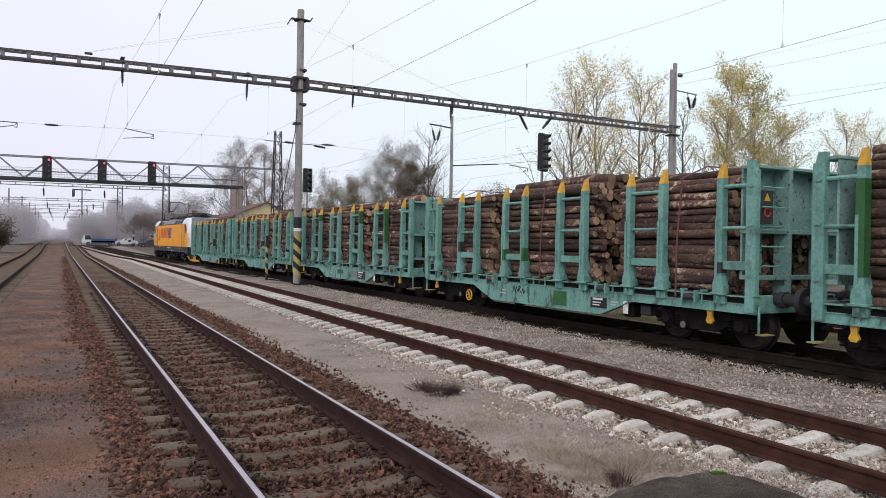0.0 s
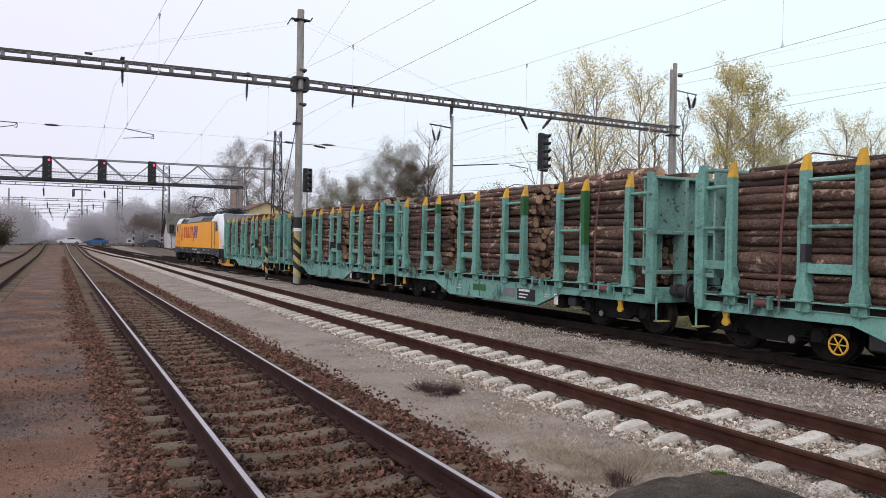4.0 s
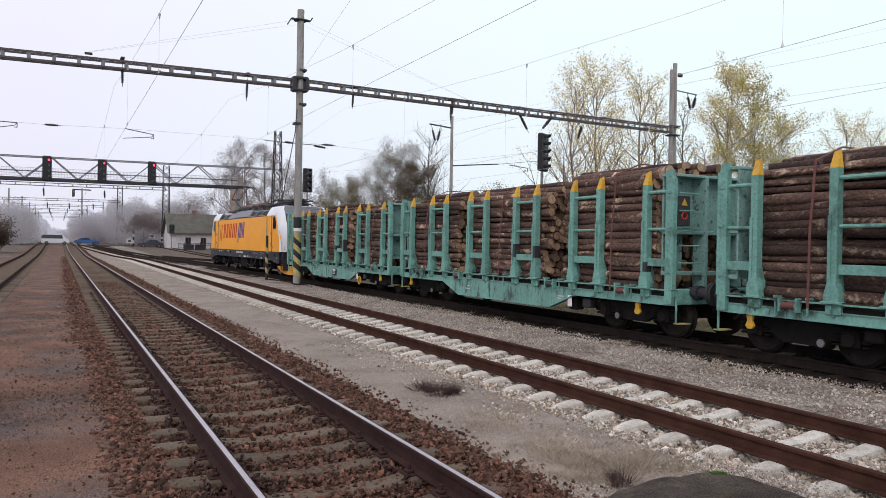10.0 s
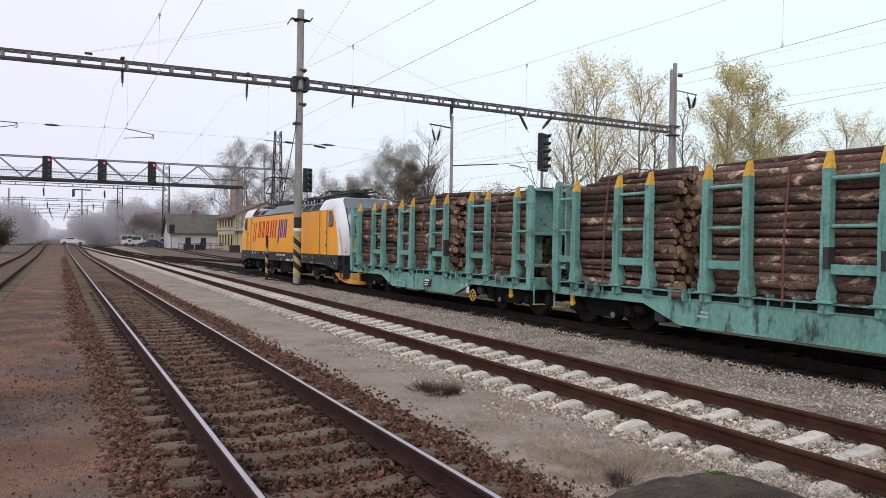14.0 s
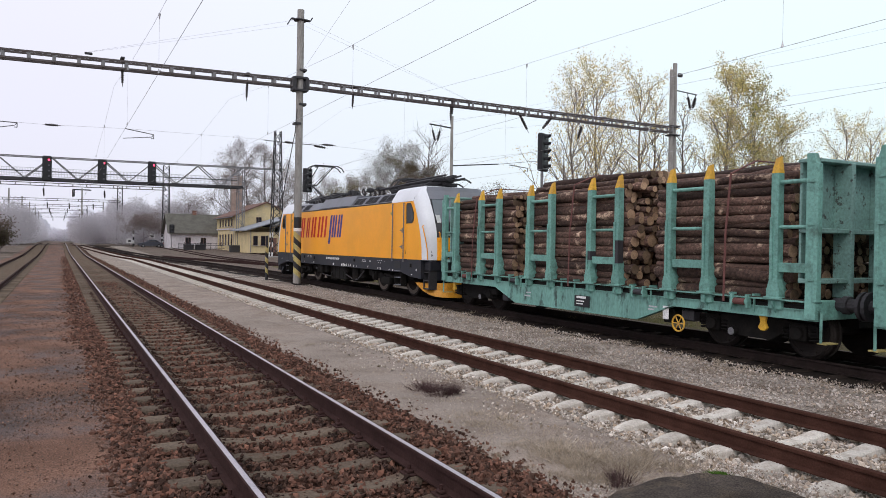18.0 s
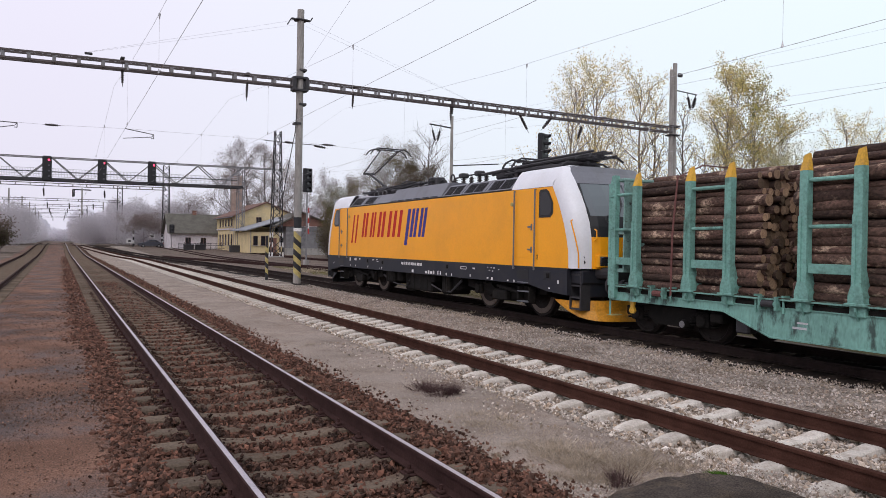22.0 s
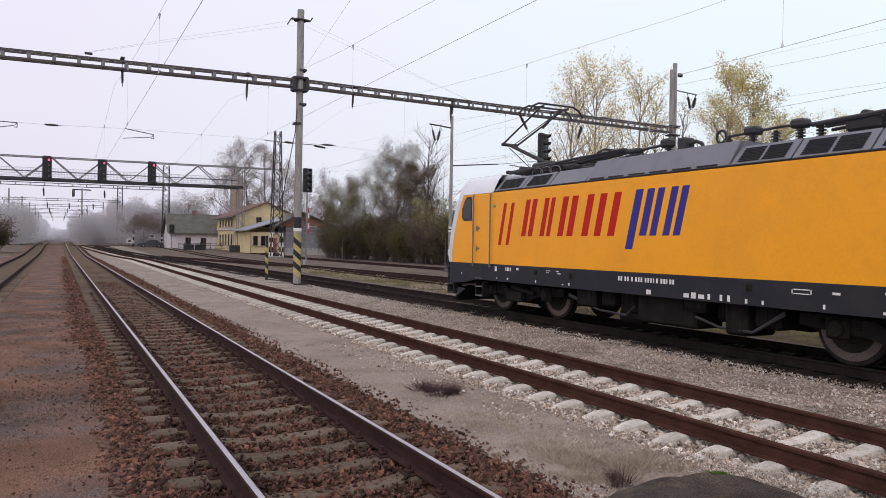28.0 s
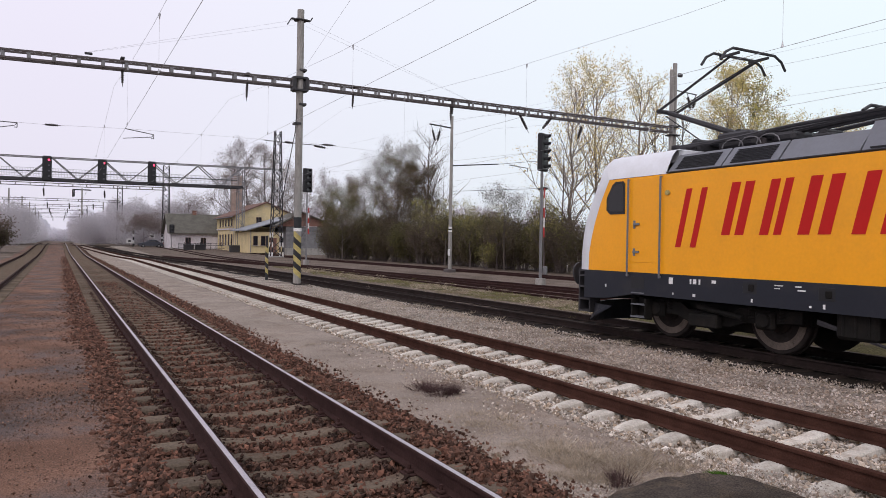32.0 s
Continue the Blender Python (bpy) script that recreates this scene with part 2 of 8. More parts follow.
roof_red = material("brown_clay_roof", (0.16, 0.09, 0.07), 0.9, vary=0.2, scale=1, fine=12, bump=0.3)
grey_boards = material("weathered_grey_boards", (0.17, 0.165, 0.17), 0.9, vary=0.2, scale=2, fine=25, bump=0.3, per_object=0.15)
brick_red = material("old_red_brick", (0.21, 0.11, 0.085), 0.9, vary=0.25, scale=2, fine=12, bump=0.3)
chimney_brick = material("sooty_tan_brick", (0.30, 0.225, 0.19), 0.9, vary=0.2, scale=2, fine=12, bump=0.3)
window_dark = glass("dark_window", (0.02, 0.02, 0.025), 0.1)
trunk_bark = material("grey_brown_trunk", (0.10, 0.082, 0.072), 0.95, vary=0.3, scale=3, fine=30, bump=0.4)
birch_bark = material("pale_birch_trunk", (0.21, 0.175, 0.15), 0.9, vary=0.35, scale=3, fine=20, bump=0.3)
def leafage(name, base, through_light=0.45, vary=0.35):
    """Thin leaves that let some light through."""
    m = bpy.data.materials.new(name)
    m.use_nodes = True
    nd, ln = m.node_tree.nodes, m.node_tree.links
    nd.remove(nd["Principled BSDF"])
    geo = nd.new("ShaderNodeNewGeometry")
    each = nd.new("ShaderNodeMath")
    each.operation = "MULTIPLY_ADD"
    each.inputs[1].default_value = 2 * vary
    each.inputs[2].default_value = 1 - vary
    ln.new(geo.outputs["Random Per Island"], each.inputs[0])
    tc = nd.new("ShaderNodeTexCoord")
    ns = nd.new("ShaderNodeTexNoise")
    ns.inputs["Scale"].default_value = 0.5
    ln.new(tc.outputs["Object"], ns.inputs["Vector"])
    hs = nd.new("ShaderNodeHueSaturation")
    hs.inputs["Color"].default_value = (*base, 1)
    shift = nd.new("ShaderNodeMath")
    shift.operation = "MULTIPLY_ADD"
    shift.inputs[1].default_value = 0.09
    shift.inputs[2].default_value = 0.455
    ln.new(ns.outputs["Fac"], shift.inputs[0])
    ln.new(shift.outputs[0], hs.inputs["Hue"])
    ln.new(each.outputs[0], hs.inputs["Value"])
    df = nd.new("ShaderNodeBsdfDiffuse")
    tr = nd.new("ShaderNodeBsdfTranslucent")
    mx = nd.new("ShaderNodeMixShader")
    mx.inputs["Fac"].default_value = through_light
    ln.new(hs.outputs["Color"], df.inputs["Color"])
    ln.new(hs.outputs["Color"], tr.inputs["Color"])
    ln.new(df.outputs[0], mx.inputs[1])
    ln.new(tr.outputs[0], mx.inputs[2])
    ln.new(mx.outputs[0], nd["Material Output"].inputs["Surface"])
    return m


leaf_yellow = leafage("yellow_leaves", (0.70, 0.56, 0.25), 0.6)
leaf_olive = leafage("olive_leaves", (0.185, 0.17, 0.072), 0.55, 0.25)
leaf_lime = leafage("pale_green_yellow_leaves", (0.50, 0.45, 0.16), 0.6, 0.22)
# brown leaves, their base colour lightened to stand in for haze
leaf_brown = leafage("brown_leaves", (0.19, 0.142, 0.118), 0.5, 0.2)
leaf_dark = leafage("dark_hedge_leaves", (0.105, 0.092, 0.058), 0.5, 0.2)
# haze over the far trees is mixed into this leaf colour as grey
leaf_haze_tinted = leafage("dark_leaves_haze_in_colour", (0.34, 0.295, 0.285), 0.5)
twig = material("bare_twigs", (0.125, 0.10, 0.095), 0.9, vary=0.2, scale=2, fine=10, bump=0)
dry_grass = material("dry_grass_blades", (0.46, 0.385, 0.31), 0.95, vary=0.3, scale=2, fine=10, bump=0, island=0.45, second=(0.27, 0.215, 0.15), spec=0.05)
heather = material("withered_heather", (0.085, 0.052, 0.05), 0.95, vary=0.25, scale=2, fine=10, bump=0, island=0.5, spec=0.05)
# these pale tones put the mist over the woods into the leaf colour
far_wood = leafage("far_wood_mist_in_colour", (0.82, 0.80, 0.84), 0.5, 0.05)
mist_painted_wood = leafage("middle_wood_mist_in_colour", (0.76, 0.73, 0.76), 0.5, 0.03)
near_wood = leafage("near_wood_haze_in_colour", (0.55, 0.52, 0.54), 0.5, 0.04)
pale_mesh = material("pale_grey_mesh", (0.46, 0.46, 0.48), 0.7, vary=0.1, bump=0)
lamp_red = glow("red_signal_lamp", (1.0, 0.04, 0.10), 3.5)
blue_paint = material("blue_car_paint", (0.045, 0.12, 0.30), 0.3, vary=0.08, bump=0)
car_white = material("white_car_paint", (0.75, 0.75, 0.76), 0.3, vary=0.05, bump=0)
car_dark = material("dark_car_paint", (0.05, 0.055, 0.07), 0.3, vary=0.1, bump=0)
rubber = material("tyre_rubber", (0.015, 0.015, 0.015), 0.9, vary=0.1, bump=0)

# ---- mesh builder ----
class Shape:
    """Collects vertices and faces of one mesh."""

    def __init__(self):
        self.v, self.f, self.mi = [], [], []

    def add(self, verts, faces, mi=0):
        n = len(self.v)
        self.v.extend([tuple(q) for q in verts])
        self.f.extend([tuple(i + n for i in face) for face in faces])
        self.mi.extend([mi] * len(faces))
        return self

    def box(self, x0, x1, y0, y1, z0, z1, c=0.0, mi=0):
        """A box; c is the width of its chamfered edges."""
        x0, x1, y0, y1, z0, z1 = min(x0, x1), max(x0, x1), min(y0, y1), max(y0, y1), min(z0, z1), max(z0, z1)
        if not c:
            vs = [(x, y, z) for z in (z0, z1) for y in (y0, y1) for x in (x0, x1)]
            return self.add(vs, [(0, 2, 3, 1), (4, 5, 7, 6), (0, 1, 5, 4), (2, 6, 7, 3), (0, 4, 6, 2), (1, 3, 7, 5)], mi)
        c = min(c, (x1 - x0) * 0.45, (y1 - y0) * 0.45, (z1 - z0) * 0.45)
        vs, ids = [], {}
        for sx in (0, 1):
            for sy in (0, 1):
                for sz in (0, 1):
                    X, Y, Z = (x0, x1)[sx], (y0, y1)[sy], (z0, z1)[sz]
                    dx, dy, dz = c * (1 - 2 * sx), c * (1 - 2 * sy), c * (1 - 2 * sz)
                    for a, q in enumerate(((X, Y + dy, Z + dz), (X + dx, Y, Z + dz), (X + dx, Y + dy, Z))):
                        ids[sx, sy, sz, a] = len(vs)
                        vs.append(q)
        fs = []
        for s in (0, 1):
            q = [(0, 0), (1, 0), (1, 1), (0, 1)]
            fx = [ids[s, a, b, 0] for a, b in q]
            fy = [ids[a, s, b, 1] for a, b in q]
            fz = [ids[a, b, s, 2] for a, b in q]
            fs += [fx if s else fx[::-1], fy[::-1] if s else fy, fz if s else fz[::-1]]
        for a in (0, 1):
            for b in (0, 1):
                ex = [ids[0, a, b, 1], ids[1, a, b, 1], ids[1, a, b, 2], ids[0, a, b, 2]]
                ey = [ids[a, 0, b, 0], ids[a, 1, b, 0], ids[a, 1, b, 2], ids[a, 0, b, 2]]
                ez = [ids[a, b, 0, 0], ids[a, b, 1, 0], ids[a, b, 1, 1], ids[a, b, 0, 1]]
                fs += [ex if a ^ b else ex[::-1], ey[::-1] if a ^ b else ey, ez if a ^ b else ez[::-1]]
        for sx in (0, 1):
            for sy in (0, 1):
                for sz in (0, 1):
                    tri = [ids[sx, sy, sz, a] for a in range(3)]
                    fs.append(tri if (sx + sy + sz) % 2 else tri[::-1])
        return self.add(vs, fs, mi)

    def rod(self, p0, p1, r0, r1=None, n=8, caps=True, mi=0, cap_mi=None):
        """A round bar from p0 to p1."""
        p0, p1 = Vector(p0), Vector(p1)
        r1 = r0 if r1 is None else r1
        d = (p1 - p0).normalized()
        a = d.orthogonal().normalized()
        b = d.cross(a)
        ring = [a * math.cos(2 * math.pi * i / n) + b * math.sin(2 * math.pi * i / n) for i in range(n)]
        vs = [p0 + q * r0 for q in ring] + [p1 + q * r1 for q in ring]
        self.add(vs, [(i, (i + 1) % n, n + (i + 1) % n, n + i) for i in range(n)], mi)
        if caps:
            k = mi if cap_mi is None else cap_mi
            self.add(vs[:n], [tuple(range(n))[::-1]], k)
            self.add(vs[n:], [tuple(range(n))], k)
        return self

    def bar(self, p0, p1, w, h, up=(0, 0, 1), mi=0):
        """A straight bar of rectangular section; h is measured along up."""
        p0, p1 = Vector(p0), Vector(p1)
        d = (p1 - p0).normalized()
        u = Vector(up)
        s = d.cross(u)
        s = s.normalized() if s.length > 1e-4 else d.orthogonal().normalized()
        u = s.cross(d)
        vs = [q + s * a * w / 2 + u * b * h / 2 for q in (p0, p1) for a, b in ((-1, -1), (1, -1), (1, 1), (-1, 1))]
        return self.add(vs, [(0, 1, 5, 4), (1, 2, 6, 5), (2, 3, 7, 6), (3, 0, 4, 7), (3, 2, 1, 0), (4, 5, 6, 7)], mi)

    def path(self, pts, r, n=6, mi=0):
        """A round bar bent through points."""
        for a, b in zip(pts, pts[1:]):
            self.rod(a, b, r, n=n, mi=mi)
        return self

    def prism(self, pts, axis, a, b, mi=0):
        """A polygon in the plane across the axis, drawn out from a to b."""
        def at(u, v, w):
            return {"x": (w, u, v), "y": (u, w, v), "z": (u, v, w)}[axis]
        n = len(pts)
        vs = [at(u, v, a) for u, v in pts] + [at(u, v, b) for u, v in pts]
        fs = [(i, (i + 1) % n, n + (i + 1) % n, n + i) for i in range(n)]
        fs += [tuple(range(n))[::-1], tuple(range(n, 2 * n))]
        return self.add(vs, fs, mi)

    def disc(self, c, axis, r, width, n=24, mi=0, bevel=0.0):
        """A wheel-like disc round c."""
        c, d = Vector(c), Vector(axis).normalized()
        if bevel:
            self.rod(c - d * width / 2, c - d * (width / 2 - bevel), r - bevel, r, n, mi=mi)
            self.rod(c + d * (width / 2 - bevel), c + d * width / 2, r, r - bevel, n, mi=mi)
            return self.rod(c - d * (width / 2 - bevel), c + d * (width / 2 - bevel), r, r, n, False, mi=mi)
        return self.rod(c - d * width / 2, c + d * width / 2, r, r, n, mi=mi)

    def ring(self, c, axis, r, t, n=24, m=6, mi=0):
        """A torus."""
        c, d = Vector(c), Vector(axis).normalized()
        a = d.orthogonal().normalized()
        b = d.cross(a)
        vs, fs = [], []
        for i in range(n):
            q = a * math.cos(2 * math.pi * i / n) + b * math.sin(2 * math.pi * i / n)
            for j in range(m):
                w = 2 * math.pi * j / m
                vs.append(c + q * (r + t * math.cos(w)) + d * t * math.sin(w))
        for i in range(n):
            for j in range(m):
                fs.append((i * m + j, ((i + 1) % n) * m + j, ((i + 1) % n) * m + (j + 1) % m, i * m + (j + 1) % m))
        return self.add(vs, fs, mi)

    def mesh(self, name, *mats, smooth=False):
        me = bpy.data.meshes.new(name)
        me.from_pydata(self.v, [], self.f)
        for m in mats:
            me.materials.append(m)
        if any(self.mi):
            me.polygons.foreach_set("material_index", self.mi)
        bm = bmesh.new()
        bm.from_mesh(me)
        bmesh.ops.recalc_face_normals(bm, faces=bm.faces)
        bm.to_mesh(me)
        bm.free()
        if smooth:
            me.polygons.foreach_set("use_smooth", [True] * len(me.polygons))
        return me


def part(name, shape, mat, parent, label="", smooth=False, at=None):
    """Links a shape, or a mesh made before, as one mesh object under a thing or a part."""
    mats = mat if isinstance(mat, (tuple, list)) else (mat,)
    me = shape.mesh(name, *mats, smooth=smooth) if isinstance(shape, Shape) else shape
    ob = new(name, me)
    ob.parent = parent
    if at is not None:
        ob.matrix_basis = at
    if label:
        ob["label"] = label
    return ob


def thing(name, label, category, m=None, group="", kind=""):
    ob = new(name)
    ob.empty_display_size = 0.3
    if m is not None:
        ob.matrix_world = m
    return tagged(ob, label, category, group, kind)


def solid(name, shape, mat, label, category, group="", kind="", m=None, smooth=False):
    """A thing that is one mesh."""
    mats = mat if isinstance(mat, (tuple, list)) else (mat,)
    ob = new(name, shape.mesh(name, *mats, smooth=smooth))
    if m is not None:
        ob.matrix_world = m
    return tagged(ob, label, category, group, kind)


def quick_mesh(name, verts, faces, mat, smooth=False):
    """A mesh of many pieces from number arrays (faces all with as many corners)."""
    me = bpy.data.meshes.new(name)
    verts, faces = np.asarray(verts, np.float32), np.asarray(faces, np.int32)
    k = faces.shape[1]
    me.vertices.add(len(verts))
    me.vertices.foreach_set("co", verts.ravel())
    me.loops.add(faces.size)
    me.loops.foreach_set("vertex_index", faces.ravel())
    me.polygons.add(len(faces))
    me.polygons.foreach_set("loop_start", np.arange(0, faces.size, k, dtype=np.int32))
    me.polygons.foreach_set("use_smooth", [smooth] * len(faces))
    me.update(calc_edges=True)
    me.validate()
    me.materials.append(mat)
    return me


def rise(y):
    """The ground climbs gently towards the level crossing."""
    u = min(max((y - 85.0) / 80.0, 0.0), 1.0)
    return 0.85 * u * u * (3 - 2 * u)


# centre lines of the tracks and the heights of their rail tops
def centre_one(y):
    return 2.024


def centre_two(y):
    return 6.832 + 0.0076 * min(y, 80) - 0.06 * max(y - 80, 0)


def centre_three(y):
    return 12.089 + 0.012243 * y - 0.00041546 * y * y


Z_TWO, Z_THREE, GROUND = -0.066, -0.065, -0.235

# ---- ground, tracks ----
def strip(name, mat, edges, ys, z, label, category, thick=0.0, kind="structure", rough=0.0):
    """A sheet between two edge lines edges(y) -> (x0, x1), in rows ys, with an uneven surface."""
    vs, fs, cols = [], [], 8
    for y in ys:
        x0, x1 = edges(y)
        for i in range(cols + 1):
            x = x0 + (x1 - x0) * i / cols
            edge = min(i, cols - i)
            zz = z + rise(y) + (rough * noise.noise((x * 1.3, y * 1.3, 3.0)) if edge else -thick)
            vs.append((x, y, zz))
    for j in range(len(ys) - 1):
        for i in range(cols):
            a = j * (cols + 1) + i
            fs.append((a, a + 1, a + cols + 2, a + cols + 1))
    ob = new(name, quick_mesh(name, vs, fs, mat, True))
    return tagged(ob, label, category, kind=kind)


def steps(a, b, first, grow):
    out, d = [a], first
    while out[-1] < b:
        out.append(out[-1] + d)
        d *= grow
    return out


ground_ys = [-60, -30, -10] + steps(0, 240, 1.2, 1.05) + [400, 800, 1600, 3000]
vs, fs = [], []
ground_xs = [-3000, -1200, -500, -200, -90, -45, -20, -10, -5, 0, 4, 8, 12, 16, 20, 25, 30, 40, 55, 75, 100, 200, 500, 1200, 3000]
for y in ground_ys:
    for x in ground_xs:
        vs.append((x, y, (GROUND - 0.03 if x > 10.5 or x < -4.5 else GROUND - 0.17) + rise(y) + 0.02 * noise.noise((x * 0.7, y * 0.7, 0))))
for j in range(len(ground_ys) - 1):
    for i in range(len(ground_xs) - 1):
        a = j * len(ground_xs) + i
        fs.append((a, a + 1, a + len(ground_xs) + 1, a + len(ground_xs)))
tagged(new("ground", quick_mesh("ground", vs, fs, soil, True)), "grey brown packed soil of the rail yard", "ground", kind="structure")

near_ys = [-60, -40, -20, -8] + steps(-3, 230, 0.35, 1.03)
strip("cinder_path", path_soil, lambda y: (-1.35, 0.95), near_ys, GROUND + 0.02, "worn reddish cinder path beside the rails", "path",
      0.05, rough=0.02)
strip("grit_strip", sand_strip, lambda y: (3.55, 5.35 + 0.0076 * min(y, 80)), near_ys, GROUND + 0.01,
      "pale trodden grit between two tracks", "ground", 0.05, rough=0.025)
strip("gravel_strip", pale_bed, lambda y: (8.2 + 0.0076 * min(y, 80), 10.75 + 0.006 * y), near_ys, GROUND - 0.02, "pale trodden gravel before the dark track", "gravel", 0.05, rough=0.03)
strip("grass_strip", grass_ground, lambda y: (14.2 + 0.0247 * y, 17.6 + 0.012 * y), steps(0, 60, 0.5, 1.04), GROUND + 0.02,
      "sparse autumn grass between the tracks", "grass", 0.05, rough=0.05)


RAIL = [(-0.075, -0.17), (0.075, -0.17), (0.075, -0.158), (0.012, -0.145), (0.010, -0.045), (0.036, -0.034), (0.036, -0.006),
        (0.030, -0.001), (0.022, 0.0), (-0.022, 0.0), (-0.030, -0.001), (-0.036, -0.006), (-0.036, -0.034), (-0.010, -0.045), (-0.012, -0.145), (-0.075, -0.158)]


def rail_shape(line, ys, z, off):
    """A rail of true section, drawn along its line; the running surface is the second material."""
    s = Shape()
    n = len(RAIL)
    vs, fs, mi = [], [], []
    for y in ys:
        for u, w in RAIL:
            vs.append((line(y) + off + u, y, z + rise(y) + w))
    for j in range(len(ys) - 1):
        for i in range(n):
            a, b = j * n + i, j * n + (i + 1) % n
            fs.append((a, b, b + n, a + n))
            mi.append(1 if i == 8 else 0)
    s.add(vs, fs)
    s.mi = mi
    return s


def sleeper_mesh(name, mat, length=2.5, humped=False):
    """A concrete sleeper: raised, sloping rail seats and a lower waist."""
    s = Shape()
    h = length / 2
    tops = [(-h, -0.225), (-h + 0.04, -0.172), (-0.86, -0.168), (-0.62, -0.172), (-0.38, -0.205), (0, -0.212)]
    if humped:
        tops = [(-h, -0.265), (-h + 0.05, -0.215), (-1.02, -0.172), (-0.90, -0.160), (-0.60, -0.162), (-0.46, -0.180), (-0.28, -0.206), (0, -0.212)]
    tops = tops + [(-x, z) for x, z in tops[-2::-1]]
    vs, fs = [], []
    for x, z in tops:
        if humped:
            k = float(np.interp(z, (-0.22, -0.16), (0.78, 1.0)))
            vs += [(x, -0.135 * k, -0.36), (x, -0.098 * k, z - 0.016), (x, -0.08 * k, z), (x, 0.08 * k, z), (x, 0.098 * k, z - 0.016), (x, 0.135 * k, -0.36)]
            continue
        vs += [(x, -0.135, -0.36), (x, -0.105, z - 0.02), (x, -0.082, z), (x, 0.082, z), (x, 0.105, z - 0.02), (x, 0.135, -0.36)]
    for j in range(len(tops) - 1):
        for i in range(5):
            a = j * 6 + i
            fs.append((a, a + 1, a + 7, a + 6))
    e = (len(tops) - 1) * 6
    fs += [(0, 1, 2, 3, 4, 5), tuple(e + i for i in (5, 4, 3, 2, 1, 0))]
    s.add(vs, fs)
    return s.mesh(name, mat)


def clip_mesh(mat):
    """A rail fastening: ribbed plate with two clips."""
    s = Shape()
    s.box(-0.16, 0.16, -0.08, 0.08, -0.172, -0.155, 0.005)
    for k in (-0.105, 0.105):
        s.box(k - 0.03, k + 0.03, -0.04, 0.04, -0.158, -0.125, 0.01)
        s.rod((k, 0, -0.13), (k, 0, -0.085), 0.016, n=6)
    return s.mesh("rail_clip", mat)


def bed(name, mat, line, ys, z, half, slope, top, label, parent_label):
    """The ballast shoulder and crib of one track."""
    prof = [(-half - slope, GROUND - 0.05), (-half, top), (-0.72, top - 0.012), (0, top - 0.03), (0.72, top - 0.012), (half, top), (half + slope, GROUND - 0.05)]
    vs, fs = [], []
    n = len(prof)
    for y in ys:
        for i, (u, w) in enumerate(prof):
            j = 0.018 * noise.noise((u * 3, y * 2.2, z * 7)) if 0 < i < n - 1 else 0
            vs.append((line(y) + u + (0.12 * noise.noise((y * 0.8, u, 5)) if i in (0, 1, n - 2, n - 1) else 0), y, rise(y) + w + j + (z if 0 < i < n - 1 else 0)))
    for j in range(len(ys) - 1):
        for i in range(n - 1):
            a = j * n + i
            fs.append((a, a + 1, a + n + 1, a + n))
    return quick_mesh(name, vs, fs, mat, True)


def turn_at(line, y):
    return -math.atan2(line(y + 1) - line(y - 1), 2)


def track(name, label, line, z, side_mat, top_mat, bed_mat, sleeper_mat, y0, y1, near, pitch=0.6, single_to=60, half=1.55, bed_top=-0.215, phase=0.0, clips=20):
    ob = thing(name, label, "railway track", kind="structure")
    back = [-60, -35, -15] if -10 < y0 < 20 else []
    ys = back + steps(y0, y1, 1.5, 1.02)
    for off in (-0.75, 0.75):
        part("rail", rail_shape(line, ys, z, off), (side_mat, top_mat), ob, smooth=False)
    part("ballast_bed", bed("ballast_bed", bed_mat, line, back + steps(y0, y1, 0.4, 1.02), z, half, 0.45, bed_top, "", ""), bed_mat, ob)
    me = sleeper_mesh("sleeper", sleeper_mat, humped=sleeper_mat is pale_sleeper)
    clip = clip_mesh(side_mat)
    y = y0 + phase
    rest = []
    while y < y1:
        m = Matrix.Translation((line(y), y, z + rise(y))) @ Matrix.Rotation(turn_at(line, y), 4, "Z") @ pose(0, 0, 0.012 * random.uniform(-1, 0), 0, 0, random.uniform(-0.6, 0.6))
        if near < y < single_to:
            sl = part("sleeper", me, sleeper_mat, ob, at=m)
            if y < clips:
                for off in (-0.75, 0.75):
                    part("rail_clip", clip, side_mat, sl, at=Matrix.Translation((off, 0, 0)))
        else:
            rest.append(m)
        y += pitch
    if back:
        rest += [Matrix.Translation((line(y0 - pitch * k), y0 - pitch * k, z)) for k in range(1, int((y0 + 59) / pitch))]
    v0 = np.array([tuple(q.co) for q in me.vertices])
    s = Shape()
    for m in rest:
        s.add([m @ Vector(q) for q in v0], [tuple(pl.vertices) for pl in me.polygons])
    if rest:
        tagged(part("far_sleepers", s, sleeper_mat, ob), kind="stuff")
    return ob


def far_line(x0, lean, bend=0.0):
    return lambda y: x0 + lean * y + bend * y * y


track("track_one", "busy track with polished rails, brown ballast and old concrete sleepers", centre_one, 0.0, rail_side, rail_top,
      brown_bed, old_sleeper, -4, 230, 1.5, pitch=0.588, phase=0.172, half=1.5, bed_top=-0.226)
track("track_two", "disused siding with rusty rails, pale ballast and light concrete sleepers", centre_two, Z_TWO, rail_rust, rail_rust,
      pale_bed, pale_sleeper, -3, 150, 0, phase=0.36, half=1.65, bed_top=-0.250, clips=0)
track("track_three", "dark oily track under the freight train, the train's shade put into its colour", centre_three, Z_THREE, rail_black, rail_black, dark_bed, wood_sleeper,
      -40, 150, 10, single_to=45, half=1.6, bed_top=-0.185, clips=0)
track("track_beside_path", "worn track with dull brown rails beside the cinder path", lambda y: -2.75, -0.02, rail_side, rail_side, path_soil, old_sleeper, 5, 200, 20, single_to=45, clips=0)
